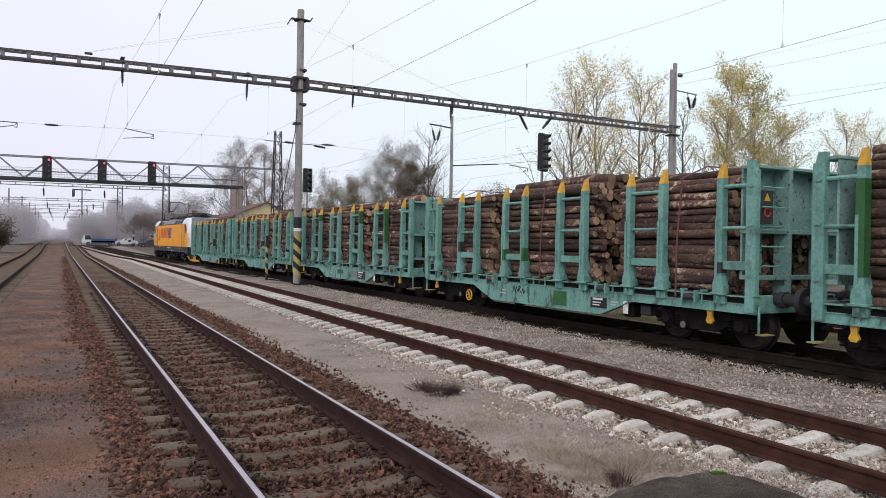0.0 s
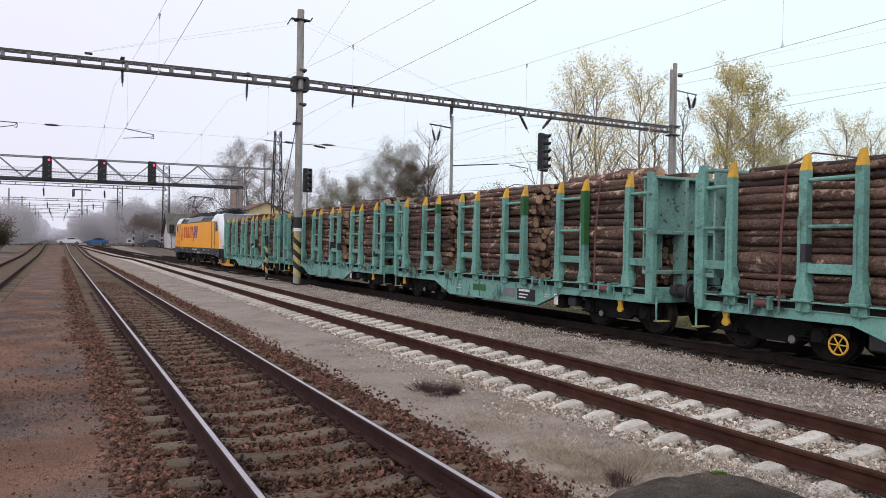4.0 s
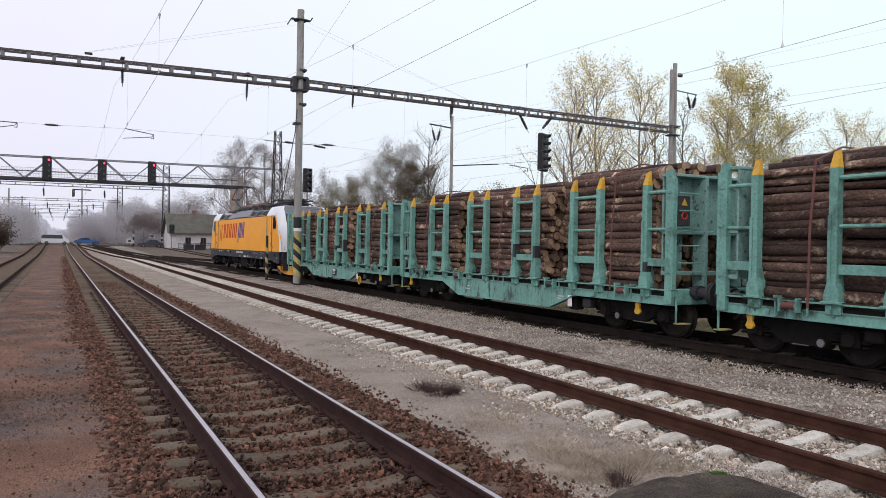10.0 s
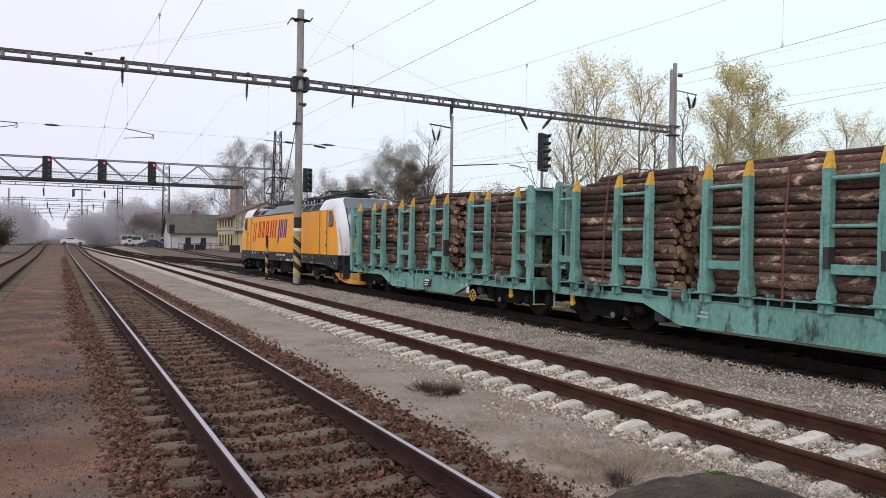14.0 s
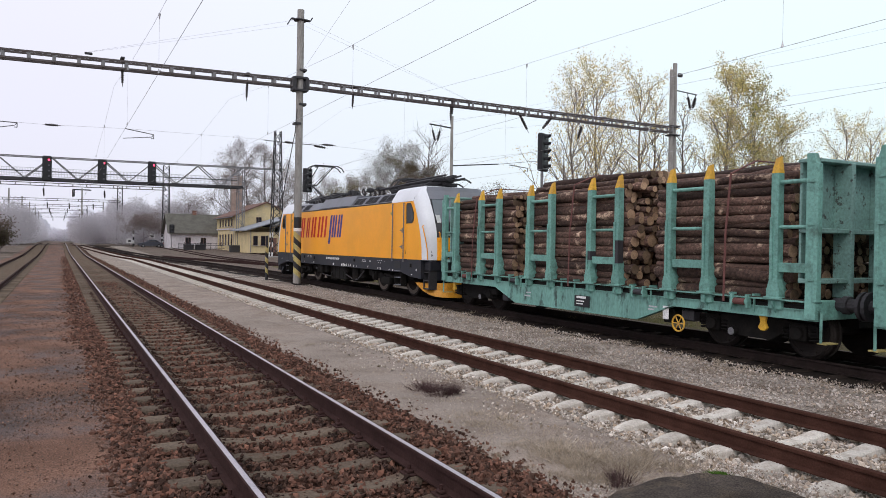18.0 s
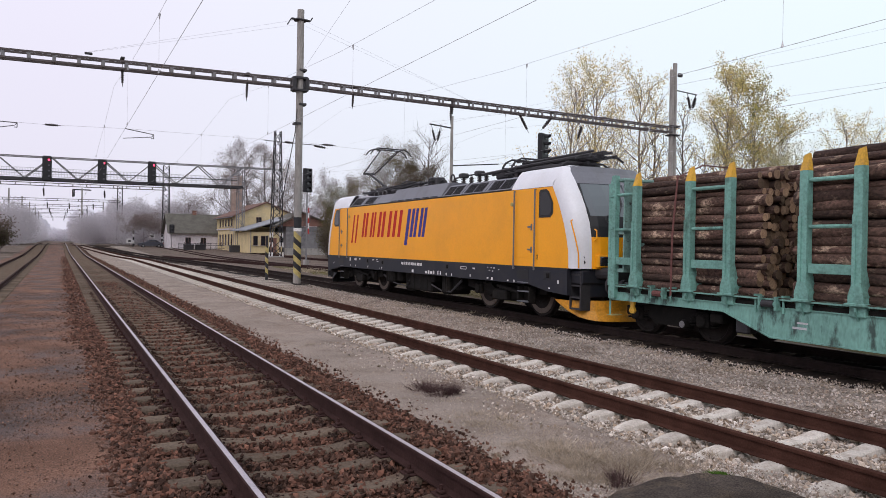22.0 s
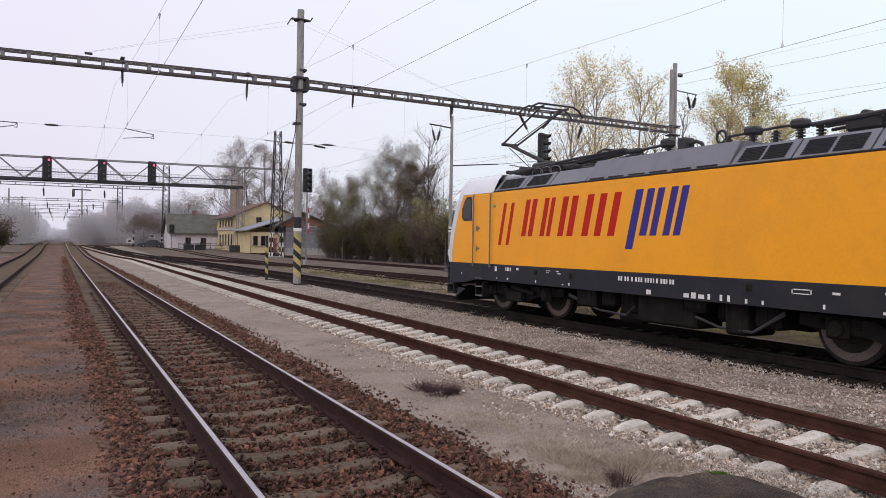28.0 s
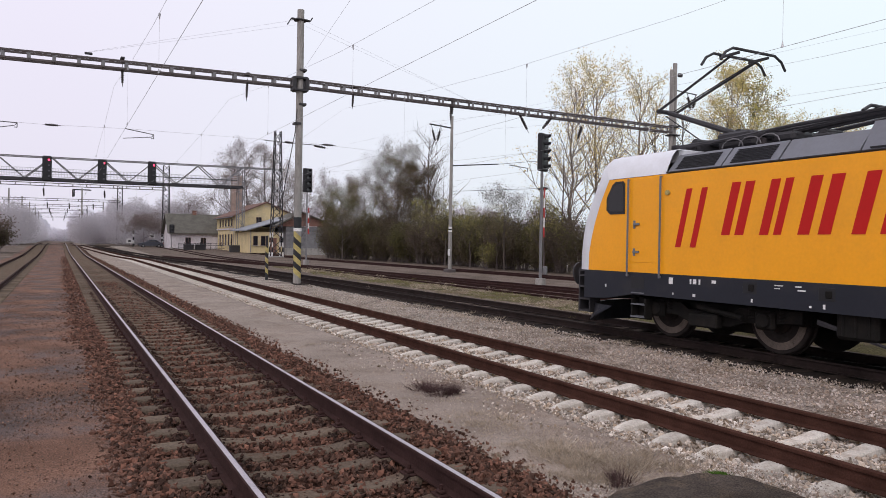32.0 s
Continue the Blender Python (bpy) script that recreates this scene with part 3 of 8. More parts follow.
track("track_four", "dark track beyond the train", far_line(17.75, 0.0), -0.12, rail_side, rail_side, dark_bed, wood_sleeper, 5, 150, 12, single_to=40, clips=0, bed_top=-0.19)
track("track_five", "dark track joining its neighbour in a turnout", far_line(22.75, -0.0716), -0.12, rail_side, rail_side, dark_bed, wood_sleeper, 8, 64, 14, single_to=40, clips=0, bed_top=-0.19)
track("track_six", "far dark track before the hedge", far_line(29.0, -0.012), -0.12, rail_side, rail_side, dark_bed, wood_sleeper, 15, 150, 20, single_to=40, clips=0, bed_top=-0.19)
track("crossover", "slanting crossover between two tracks", far_line(29.3, -0.1915), -0.115, rail_side, rail_side, dark_bed, wood_sleeper, 58, 96, 50, single_to=90, clips=0, bed_top=-0.20)

# ---- the train: an electric locomotive and five timber wagons ----
def both(fn):
    for side in (-1, 1):
        fn(side)


def wheelset(parent, y, r, name="wheelset"):
    """Two wheels on an axle, turning round its own centre."""
    ws = part(name, Shape().rod((-0.95, 0, 0), (0.95, 0, 0), 0.085, n=10), wheel_steel, parent, at=pose(0, y, r))
    for side in (-1, 1):
        w = Shape()
        w.disc((side * 0.75, 0, 0), (1, 0, 0), r, 0.135, 28, bevel=0.02)
        w.disc((side * 0.68, 0, 0), (1, 0, 0), r + 0.028, 0.03, 28)
        w.disc((side * 0.82, 0, 0), (1, 0, 0), r * 0.42, 0.05, 16, bevel=0.015)
        wh = part("wheel", w, wheel_steel, ws)
        t = Shape()
        if r > 0.55:
            ri, ro, m = r * 0.66, r * 0.87, 32
            vs = [(side * 0.832, q * math.cos(2 * math.pi * j / m), q * math.sin(2 * math.pi * j / m)) for q in (ri, ro) for j in range(m)]
            vs += [(side * 0.80, y, z) for x, y, z in vs]
            t.add(vs, [(j, (j + 1) % m, m + (j + 1) % m, m + j) for j in range(m)] + [(m + j, m + (j + 1) % m, 3 * m + (j + 1) % m, 3 * m + j) for j in range(m)])
        else:
            t.ring((side * 0.825, 0, 0), (1, 0, 0), r - 0.055, 0.03, 28, 4)
        for k in range(8):
            a = math.pi * k / 4
            t.rod((side * 0.815, math.cos(a) * r * 0.78, math.sin(a) * r * 0.78), (side * 0.845, math.cos(a) * r * 0.78, math.sin(a) * r * 0.78), 0.025, n=6)
        part("tyre", t, tread_steel if r > 0.55 else wheel_steel, wh)
    return ws


WHEELS = []

# the cab end: edge between yellow side and silver mask, and front edge of the mask; height, distance from mid-length
CAB_MID, SIDE_MID = 0.2, 0.11
MASK_Z = [1.345, 1.75, 2.10, 2.43, 2.83, 3.10, 3.34]
MASK_BACK = [8.45, 8.43, 8.35, 8.24, 8.07, 7.92, 7.78]
MASK_FRONT = [8.95, 8.945, 8.92, 8.85, 8.68, 8.53, 8.38]
FRONT_X = 1.13


def mask_front(z):
    return float(np.interp(z, MASK_Z + [3.55, 3.80], MASK_FRONT + [8.23, 8.03]))


def lettering(name, words, size, mat, parent, m):
    """A short painted inscription as a thin mesh."""
    cu = bpy.data.curves.new(name, "FONT")
    cu.body, cu.size, cu.extrude, cu.resolution_u = words, size, 0.002, 3
    tmp = new("inscription", cu)
    me = bpy.data.meshes.new_from_object(tmp)
    bpy.data.objects.remove(tmp)
    me.materials.clear()
    me.materials.append(mat)
    ob = new(name, me)
    ob.parent, ob.matrix_basis = parent, m
    return ob


def cab_end(ob, e):
    """Rounded silver mask, windscreen, black band and yellow nose of one cab."""
    def at(x, h, z):
        return (x, CAB_MID + e * h, z)
    for side in (-1, 1):
        s = Shape()
        rows = [(z, b + e * (SIDE_MID - CAB_MID), f) for z, b, f in zip(MASK_Z, MASK_BACK, MASK_FRONT)]
        rows += [(3.56, 7.86, mask_front(3.56)), (3.72, 7.88, mask_front(3.72)), (3.84, 7.80, 8.01)]
        vs, cols = [], 7
        for z, b, f in rows:
            outer = 1.495 if z < 3.4 else float(np.interp(z, (3.34, 3.56, 3.72, 3.84), (1.495, 1.40, 1.31, 1.20)))
            inner = FRONT_X if z < 3.75 else 1.06
            for i in range(cols):
                u = i / (cols - 1)
                bow = 0.10 * math.sin(math.pi * u) * (1 if z < 3.6 else 0.5)
                vs.append(at(side * (outer + (inner - outer) * u ** 1.25 + bow * 0.75), b + (f - b) * u + bow * 0.55, z))
        fs = [(j * cols + i, j * cols + i + 1, (j + 1) * cols + i + 1, (j + 1) * cols + i) for j in range(len(rows) - 1) for i in range(cols - 1)]
        s.add(vs, fs)
        # upper cheek, running back over the side to the roof
        vs = []
        for z, x in ((3.345, 1.497), (3.45, 1.462), (3.56, 1.40), (3.72, 1.31), (3.84, 1.20), (3.87, 1.0)):
            end = float(np.interp(z, (3.34, 3.56, 3.72, 3.84), (7.78 + e * (SIDE_MID - CAB_MID), 7.86, 7.88, 7.80)))
            vs += [at(side * x, h, z) for h in ((6.07 if e < 0 else 5.97) + 0.10 * (z - 3.34), 6.7, 7.3, end)]
        s.add(vs, [(j * 4 + i, j * 4 + i + 1, j * 4 + i + 5, j * 4 + i + 4) for j in range(5) for i in range(3)])
        ob_mask = part("cab_cheek", s, loco_white, ob, "silver white rounded cab cheek", smooth=True)
        seam = Shape().path([at(side * (1.455 - 0.012 * k), 8.58 - (0.0, 0.02, 0.16)[k], z) for k, z in enumerate((1.35, 1.72, 2.12))], 0.006, 4)
        part("mask_seam", seam, steel_grey, ob_mask)
        for zz, n in ((1.62, 3), (1.50, 10)):
            c = Vector(at(side * 1.30, 8.86, zz))
            d = Vector((side * 0.9, e * 0.45, 0)).normalized()
            part("warning_mark", Shape().disc(c, d, 0.045, 0.02, n), steel_dark, ob_mask, "small dark warning mark")
        if e < 0:
            pts = [at(side * 1.50, 8.68, 2.50), at(side * 1.54, 8.66, 2.47), at(side * 1.50, 8.78, 2.09), at(side * 1.46, 8.86, 1.71), at(side * 1.45, 8.87, 1.36)]
            part("handrail", Shape().path(pts, 0.018, 6), loco_yellow, ob, "yellow curved handrail")
            pts = [at(side * 1.10, 9.0, 2.28), at(side * 1.10, 9.07, 2.25), at(side * 1.10, 9.08, 2.05), at(side * 1.10, 8.99, 2.0)]
            part("handrail", Shape().path(pts, 0.016, 6), loco_yellow, ob, "short yellow handrail")
    part("cab_roof", Shape().box(-1.06, 1.06, CAB_MID + e * 6.07, CAB_MID + e * 7.95, 3.6, 3.88, 0.02), loco_white, ob)
    # the front: bands across, bowed forward in the middle
    across = [-1.13, -0.95, -0.55, 0.0, 0.55, 0.95, 1.13]
    bulge = [0.0, 0.10, 0.19, 0.22, 0.19, 0.10, 0.0]

    def band(name, levels, mat, label="", inset=0.0):
        vs = [at(x * (1 - 0.06 * (z > 3.7)), mask_front(z) + b - inset, z) for z in levels for x, b in zip(across, bulge)]
        n = len(across)
        vs += [at(x * 0.98, 7.7, z) for z in (levels[0], levels[-1]) for x in (across[0], across[-1])]
        k = len(levels)
        fs = [(j * n + i, j * n + i + 1, (j + 1) * n + i + 1, (j + 1) * n + i) for j in range(k - 1) for i in range(n - 1)]
        o = k * n
        fs += [(o, o + 1) + tuple(range(n - 1, -1, -1)), (o + 2, o + 3) + tuple(range(o - 1, o - n - 1, -1))]
        fs += [(o, o + 2, (k - 1) * n) + tuple(j * n for j in range(k - 2, -1, -1)), (o + 1, o + 3, o - 1) + tuple(j * n + n - 1 for j in range(k - 2, -1, -1))]
        return part(name, Shape().add(vs, fs), mat, ob, label, smooth=False)
    nose = band("nose", (1.345, 1.55, 1.75, 2.10), loco_yellow)
    band("nose_band", (2.102, 2.35, 2.60), black_plastic, "glossy black band below the windscreen")
    scr = band("windscreen", (2.602, 2.85, 3.10, 3.40), pale_glass, inset=0.015)
    band("brow", (3.402, 3.55, 3.70, 3.85), roof_grey, "grey brow above the windscreen")
    for x0 in (-0.05, 0.05):
        w = Shape().bar(at(x0, mask_front(2.6) + 0.215, 2.6), at(x0 * 2.2, mask_front(3.4) + 0.215, 3.4), 0.035, 0.03)
        part("screen_post", w, roof_grey, scr)
    for k in (-1, 1):
        w = Shape().bar(at(k * 1.10, mask_front(2.6) + 0.02, 2.6), at(k * 1.10, mask_front(3.4) + 0.02, 3.4), 0.05, 0.03)
        part("screen_seal", w, black_plastic, scr)
        p0, p1, p2 = at(k * 0.45, mask_front(2.5) + 0.23, 2.5), at(k * 0.22, mask_front(2.85) + 0.25, 2.85), at(k * 0.14, mask_front(3.25) + 0.24, 3.25)
        part("wiper", Shape().path([p0, p1, p2], 0.014, 5).bar(p1, p2, 0.05, 0.02), black_plastic, scr)
        part("headlight_hood", Shape().ring(at(k * 0.66, mask_front(2.52) + 0.18, 2.52), (0, e, 0.35), 0.10, 0.014, 16, 5), steel_dark, nose)
        part("headlight", Shape().box(k * 0.62, k * 1.02, CAB_MID + e * 8.93, CAB_MID + e * 9.14, 1.42, 1.64, 0.02), window_dark, nose, "dark rectangular headlight cluster")
        part("lamp_frame", Shape().box(k * 0.58, k * 1.06, CAB_MID + e * 8.9, CAB_MID + e * 9.12, 1.38, 1.68, 0.02), loco_yellow, nose)
    for k in range(5):
        part("nose_mark", Shape().box(-0.55 + 0.2 * k, -0.55 + 0.2 * k + (0.03 if k == 0 else 0.13), CAB_MID + e * 9.12, CAB_MID + e * 9.155, 1.92, 2.06, 0.004), decal_red, nose)
    # corner steps: two dark plates with treads
    for k in (-1, 1):
        st = Shape()
        for h in (8.46, 8.84):
            st.box(k * 1.08, k * 1.37, CAB_MID + e * (h - 0.02), CAB_MID + e * (h + 0.02), 0.36, 1.30)
        st.box(k * 1.06, k * 1.09, CAB_MID + e * 8.46, CAB_MID + e * 8.84, 0.36, 1.30)
        for zz in (0.37, 0.64, 0.92, 1.18):
            st.box(k * 1.08, k * 1.38, CAB_MID + e * 8.46, CAB_MID + e * 8.84, zz, zz + 0.04)
        part("corner_step", st, steel_dark, ob, "dark corner steps below the cab")
    part("headstock", Shape().box(-1.10, 1.10, CAB_MID + e * 8.5, CAB_MID + e * 8.86, 0.66, 1.34, 0.02), loco_grey, ob)


def roof_gear(ob):
    """Folded arms, switches, insulators and cables standing on the roof."""
    rnd = random.Random(77)
    # a folded arm behind the raised one, and the long folded pair over the near cab
    for y0, y1, z0, z1, n in ((5.6, 2.5, 4.02, 4.22, 5), (-3.1, -7.75, 4.04, 4.18, 7), (-4.3, -7.2, 4.00, 4.06, 4)):
        arm = part("folded_arm", Shape().rod((0, y0, z0), (0, y1, z1), 0.07, 0.05, 8), steel_dark, ob, "folded black collector arm")
        for k in range(n):
            x = -0.62 + 1.24 * k / (n - 1)
            part("arm_tube", Shape().path([(x, y0 + rnd.uniform(-0.3, 0.3), z0 + rnd.uniform(-0.06, 0.05)), (x * 0.9, (y0 + y1) / 2, (z0 + z1) / 2 + rnd.uniform(-0.05, 0.08)), (x * 0.7, y1 + rnd.uniform(-0.1, 0.5) * (1 if y1 < 0 else -1), z1 + rnd.uniform(-0.05, 0.02))], rnd.choice((0.022, 0.032, 0.042)), 6), steel_dark, arm)
        for dy in (0.12,):
            d = dy if y1 < y0 else -dy
            part("arm_tube", Shape().path([(-0.8, y1 + d, z1 - 0.10), (-0.6, y1 + d, z1), (0.6, y1 + d, z1), (0.8, y1 + d, z1 - 0.10)], 0.028, 6), steel_dark, arm)
    for y0, y1, z1, w in ((6.7, 6.3, 4.16, 0.5), (5.9, 5.0, 4.24, 0.42), (4.7, 4.2, 4.14, 0.35), (3.9, 3.5, 4.02, 0.3), (-3.3, -3.9, 4.22, 0.4), (-4.3, -5.2, 4.28, 0.45), (-5.6, -6.1, 4.2, 0.4)):
        part("spring_box", Shape().box(-w, w, y1, y0, 3.86, z1 - 0.08, 0.06).rod((-w * 0.8, (y0 + y1) / 2, z1 - 0.08), (w * 0.8, (y0 + y1) / 2, z1 - 0.08), 0.09, n=10), steel_dark, ob)
    # row of insulators with switches and a bent bus bar between them
    for y in (1.58, 0.62, -0.98, -1.55, -2.05, -2.55, -2.95):
        r = Shape().rod((-0.5, y, 3.70), (-0.5, y, 4.06), 0.045, n=8)
        for i in range(4):
            r.disc((-0.5, y, 3.84 + i * 0.055), (0, 0, 1), 0.085, 0.022, 10)
        part("roof_insulator", r, porcelain, ob)
    part("roof_switch", Shape().box(-0.62, -0.38, 0.50, 0.80, 4.04, 4.24, 0.05).rod((-0.5, 0.75, 4.12), (-0.5, 1.5, 4.08), 0.03, n=8), steel_dark, ob, "black roof switch")
    part("roof_switch", Shape().box(-0.60, -0.40, 1.45, 1.85, 4.02, 4.14, 0.04), steel_dark, ob, "black roof switch")
    part("roof_box", Shape().box(-0.62, -0.30, 0.06, 0.28, 3.75, 4.20, 0.03), steel_dark, ob)
    part("cable_loop", Shape().path([(-0.46, 0.06, 4.05), (-0.46, -0.10, 4.10), (-0.46, -0.26, 4.04), (-0.46, -0.34, 3.86)], 0.04, 6), steel_dark, ob)
    part("cable_loop", Shape().ring((-0.5, -0.80, 4.10), (1, 0, 0), 0.12, 0.028, 16, 6), steel_dark, ob)
    part("busbar", Shape().path([(-0.5, -0.98, 4.08), (-0.5, -1.55, 4.10), (-0.3, -2.05, 4.16), (-0.5, -2.55, 4.10), (-0.5, -3.1, 4.08)], 0.025, 6), steel_dark, ob)
    for y in (-1.55, -2.55):
        part("roof_switch", Shape().box(-0.64, -0.36, y - 0.14, y + 0.14, 4.04, 4.20, 0.04), steel_dark, ob, "black roof switch")
    for y in (5.3, 4.9, 4.5):
        part("cable_loop", Shape().path([(-0.66, y + 0.25 * math.cos(math.pi * u / 6), 3.84 + 0.16 * math.sin(math.pi * u / 6)) for u in range(7)], 0.012, 5), steel_grey, ob, "grey looped roof cable")


def loco():
    ob = thing("locomotive", "golden yellow electric locomotive with silver cab ends and dark grey roof", "locomotive")
    X = 1.49
    # side walls, with a slight chamfer to the roof
    for side in (-1, 1):
        curve = list(zip(MASK_BACK, MASK_Z))
        pts = [(SIDE_MID + h + 0.03, z) for h, z in curve] + [(SIDE_MID - h - 0.03, z) for h, z in reversed(curve)]
        part("side_wall", Shape().prism(pts, "x", side * (X - 0.06), side * X), loco_yellow, ob)
    part("body_core", Shape().box(-X + 0.08, X - 0.08, -7.35, 7.4, 1.0, 3.2), loco_grey, ob)
    # underframe band
    for side in (-1, 1):
        s = Shape()
        s.prism([(CAB_MID + k, z) for k, z in ((8.5, 1.342), (8.5, 0.70), (7.7, 0.75), (6.95, 0.88), (-6.95, 0.88), (-7.7, 0.75), (-8.5, 0.70), (-8.5, 1.342))], "x", side * (X - 0.12), side * (X + 0.004))
        part("sole_bar", s, loco_grey, ob, "anthracite sole bar with white markings")
    part("underframe", Shape().box(-1.36, 1.36, -8.7, 8.7, 0.78, 1.02, 0.02), loco_grey, ob)
    # roof: sloping grey panels with grilles and a flat top
    for side in (-1, 1):
        edges = [6.03, 4.84, 3.63, 2.21, -1.85, -3.1, -4.44, -5.88]
        for k, (a, b) in enumerate(zip(edges, edges[1:])):
            tall = 3.76 if k == 3 else 3.64
            q = [(side * (X - 0.01), a - 0.02, 3.27), (side * (X - 0.01), b + 0.02, 3.27), (side * 1.16, b + 0.02, tall), (side * 1.16, a - 0.02, tall)]
            s = Shape()
            inner = [(x - side * 0.06, y, z - 0.05) for x, y, z in q]
            s.add(q + inner, [(0, 1, 2, 3), (4, 7, 6, 5), (0, 4, 5, 1), (1, 5, 6, 2), (2, 6, 7, 3), (3, 7, 4, 0)])
            pn = part("roof_panel", s, roof_grey, ob)
            if k == 3:
                for j in range(6):
                    y0, y1 = a - 0.15 - 0.63 * j, a - 0.62 - 0.63 * j
                    part("vent_slot", Shape().box(side * (X - 0.05), side * (X - 0.005), y0, y1, 3.29, 3.315), black_plastic, pn)
            if k in (0, 1, 4, 5, 6):
                g = Shape()
                cols = 1 if k < 2 else 2
                for c in range(cols):
                    for i in range(9):
                        y0 = a - 0.12 + (b - a + 0.24) * (c + 0.06) / cols
                        y1 = a - 0.12 + (b - a + 0.24) * (c + 0.94) / cols
                        u = 0.12 + 0.085 * i
                        x = side * (X - 0.01 + (1.16 - X + 0.01) * u + 0.008)
                        z = 3.27 + (tall - 3.27) * u + 0.008
                        g.bar((x, y0, z), (x, y1, z), 0.012, 0.02)
                part("grille", g, black_plastic, pn)
        s = Shape()
        s.box(side * (X - 0.03), side * (X + 0.006), -5.88, 6.05, 3.253, 3.272)
        part("rain_strip", s, steel_dark, ob)
    part("roof_deck", Shape().box(-1.17, 1.17, -5.9, 6.05, 3.3, 3.60, 0.03), roof_grey, ob)
    part("roof_hump", Shape().prism([(-1.16, 3.6), (1.16, 3.6), (1.10, 3.76), (-1.10, 3.76)], "y", -1.85, 2.21), roof_grey, ob)
    # cab ends
    for end in (-1, 1):
        e = end
        cab_end(ob, e)
        # headstock, buffers, plough
        for k in (-1, 1):
            b = Shape()
            b.rod((k * 0.875, e * 8.5, 0.98), (k * 0.875, e * 9.42, 0.98), 0.11, n=12)
            b.rod((k * 0.875, e * 9.40, 0.98), (k * 0.875, e * 9.45, 0.98), 0.24, n=16)
            part("buffer", b, steel_dark, ob)
        p = Shape()
        vs, fs, m = [], [], 17
        for i in range(m):
            u = -1 + 2 * i / (m - 1)
            x, h = 1.40 * math.sin(u * math.pi / 2), 7.85 + 1.2 * math.cos(u * math.pi / 2) ** 0.7
            low = 0.10 + 0.34 * abs(u) ** 5
            top = 0.52 + 0.03 * (1 - abs(u))
            for dz, out in ((top, -0.10), (0.5 * (top + low), -0.06), (low + 0.06, 0.04), (low, 0.07), (low + 0.01, -0.02), (top, -0.16)):
                vs.append((x * (1 + 0.03 * out), e * (h + out), dz))
        fs = [(i * 6 + j, i * 6 + (j + 1) % 6, (i + 1) * 6 + (j + 1) % 6, (i + 1) * 6 + j) for i in range(m - 1) for j in range(6)]
        fs += [tuple(range(6)), tuple(range(6 * m - 1, 6 * m - 7, -1))]
        p.add(vs, fs)
        part("snow_plough", p, plough_yellow if e < 0 else loco_grey, ob, "yellow rounded snow plough" if e < 0 else "dark rounded snow plough")
        for side in (-1, 1):
            # side window and cab door
            win = [(7.12, 2.42), (7.58, 2.42), (7.70, 2.52), (7.70, 2.80), (7.52, 3.10), (7.42, 3.17), (7.18, 3.17), (7.12, 3.10)]
            fr = part("side_window", Shape().prism([(e * y, z) for y, z in win], "x", side * (X - 0.04), side * (X + 0.010)), black_plastic, ob)
            pane = [(7.40 + (y - 7.40) * 0.80, 2.78 + (z - 2.78) * 0.84) for y, z in win]
            part("pane", Shape().prism([(e * y, z) for y, z in pane], "x", side * (X - 0.03), side * (X + 0.013)), dark_glass, fr)
            door = part("cab_door", Shape().box(side * (X - 0.03), side * (X + 0.006), e * 6.12, e * 6.90, 1.28, 3.2, 0.012), loco_yellow, ob)
            hd = Shape()
            for yy in (6.05, 6.98):
                hd.rod((side * (X + 0.045), e * yy, 0.98), (side * (X + 0.045), e * yy, 3.2), 0.02, n=8)
                for zz in (1.0, 3.18):
                    hd.rod((side * (X - 0.02), e * yy, zz), (side * (X + 0.045), e * yy, zz), 0.016, n=6)
            part("grab_rail", hd, roof_grey, ob, "grey grab rails beside the cab door")
            for zz in (1.53, 2.17):
                hh = Shape()
                hh.box(side * (X + 0.004), side * (X + 0.035), e * 6.66, e * 6.84, zz - 0.02, zz + 0.03, 0.006)
                hh.box(side * (X + 0.004), side * (X + 0.02), e * 6.78, e * 6.84, zz - 0.09, zz + 0.09, 0.004)
                part("door_handle", hh, roof_grey, door, "grey metal door handle")
            lampb = Shape().disc((side * (X + 0.01), e * 5.9, 2.83), (1, 0, 0), 0.055, 0.05, 14, bevel=0.01)
            part("side_lamp", lampb, hazard_yellow, ob)
            # boarding steps below the door
            st = Shape()
            a, b = (6.50, 6.88) if e > 0 else (6.20, 6.70)
            for yy in (a, b):
                st.box(side * (X - 0.2), side * (X - 0.02), e * yy - 0.02, e * yy + 0.02, 0.40, 0.80)
            st.box(side * (X - 0.24), side * (X - 0.2), e * a, e * b, 0.36, 0.80)
            stp = part("boarding_step", st, under_black, ob, "black boarding step frame with grey treads")
            for zz in (0.42, 0.68, 0.92):
                part("step_tread", Shape().box(side * (X - 0.22), side * (X + 0.012), e * a, e * b, zz - 0.012, zz + 0.012), roof_grey, stp)
            # the recess is a flat black plate that stands in for its shade
            part("step_recess", Shape().box(side * (X - 0.02), side * (X + 0.009), e * a, e * b, 0.80, 0.98), black_plastic, ob)
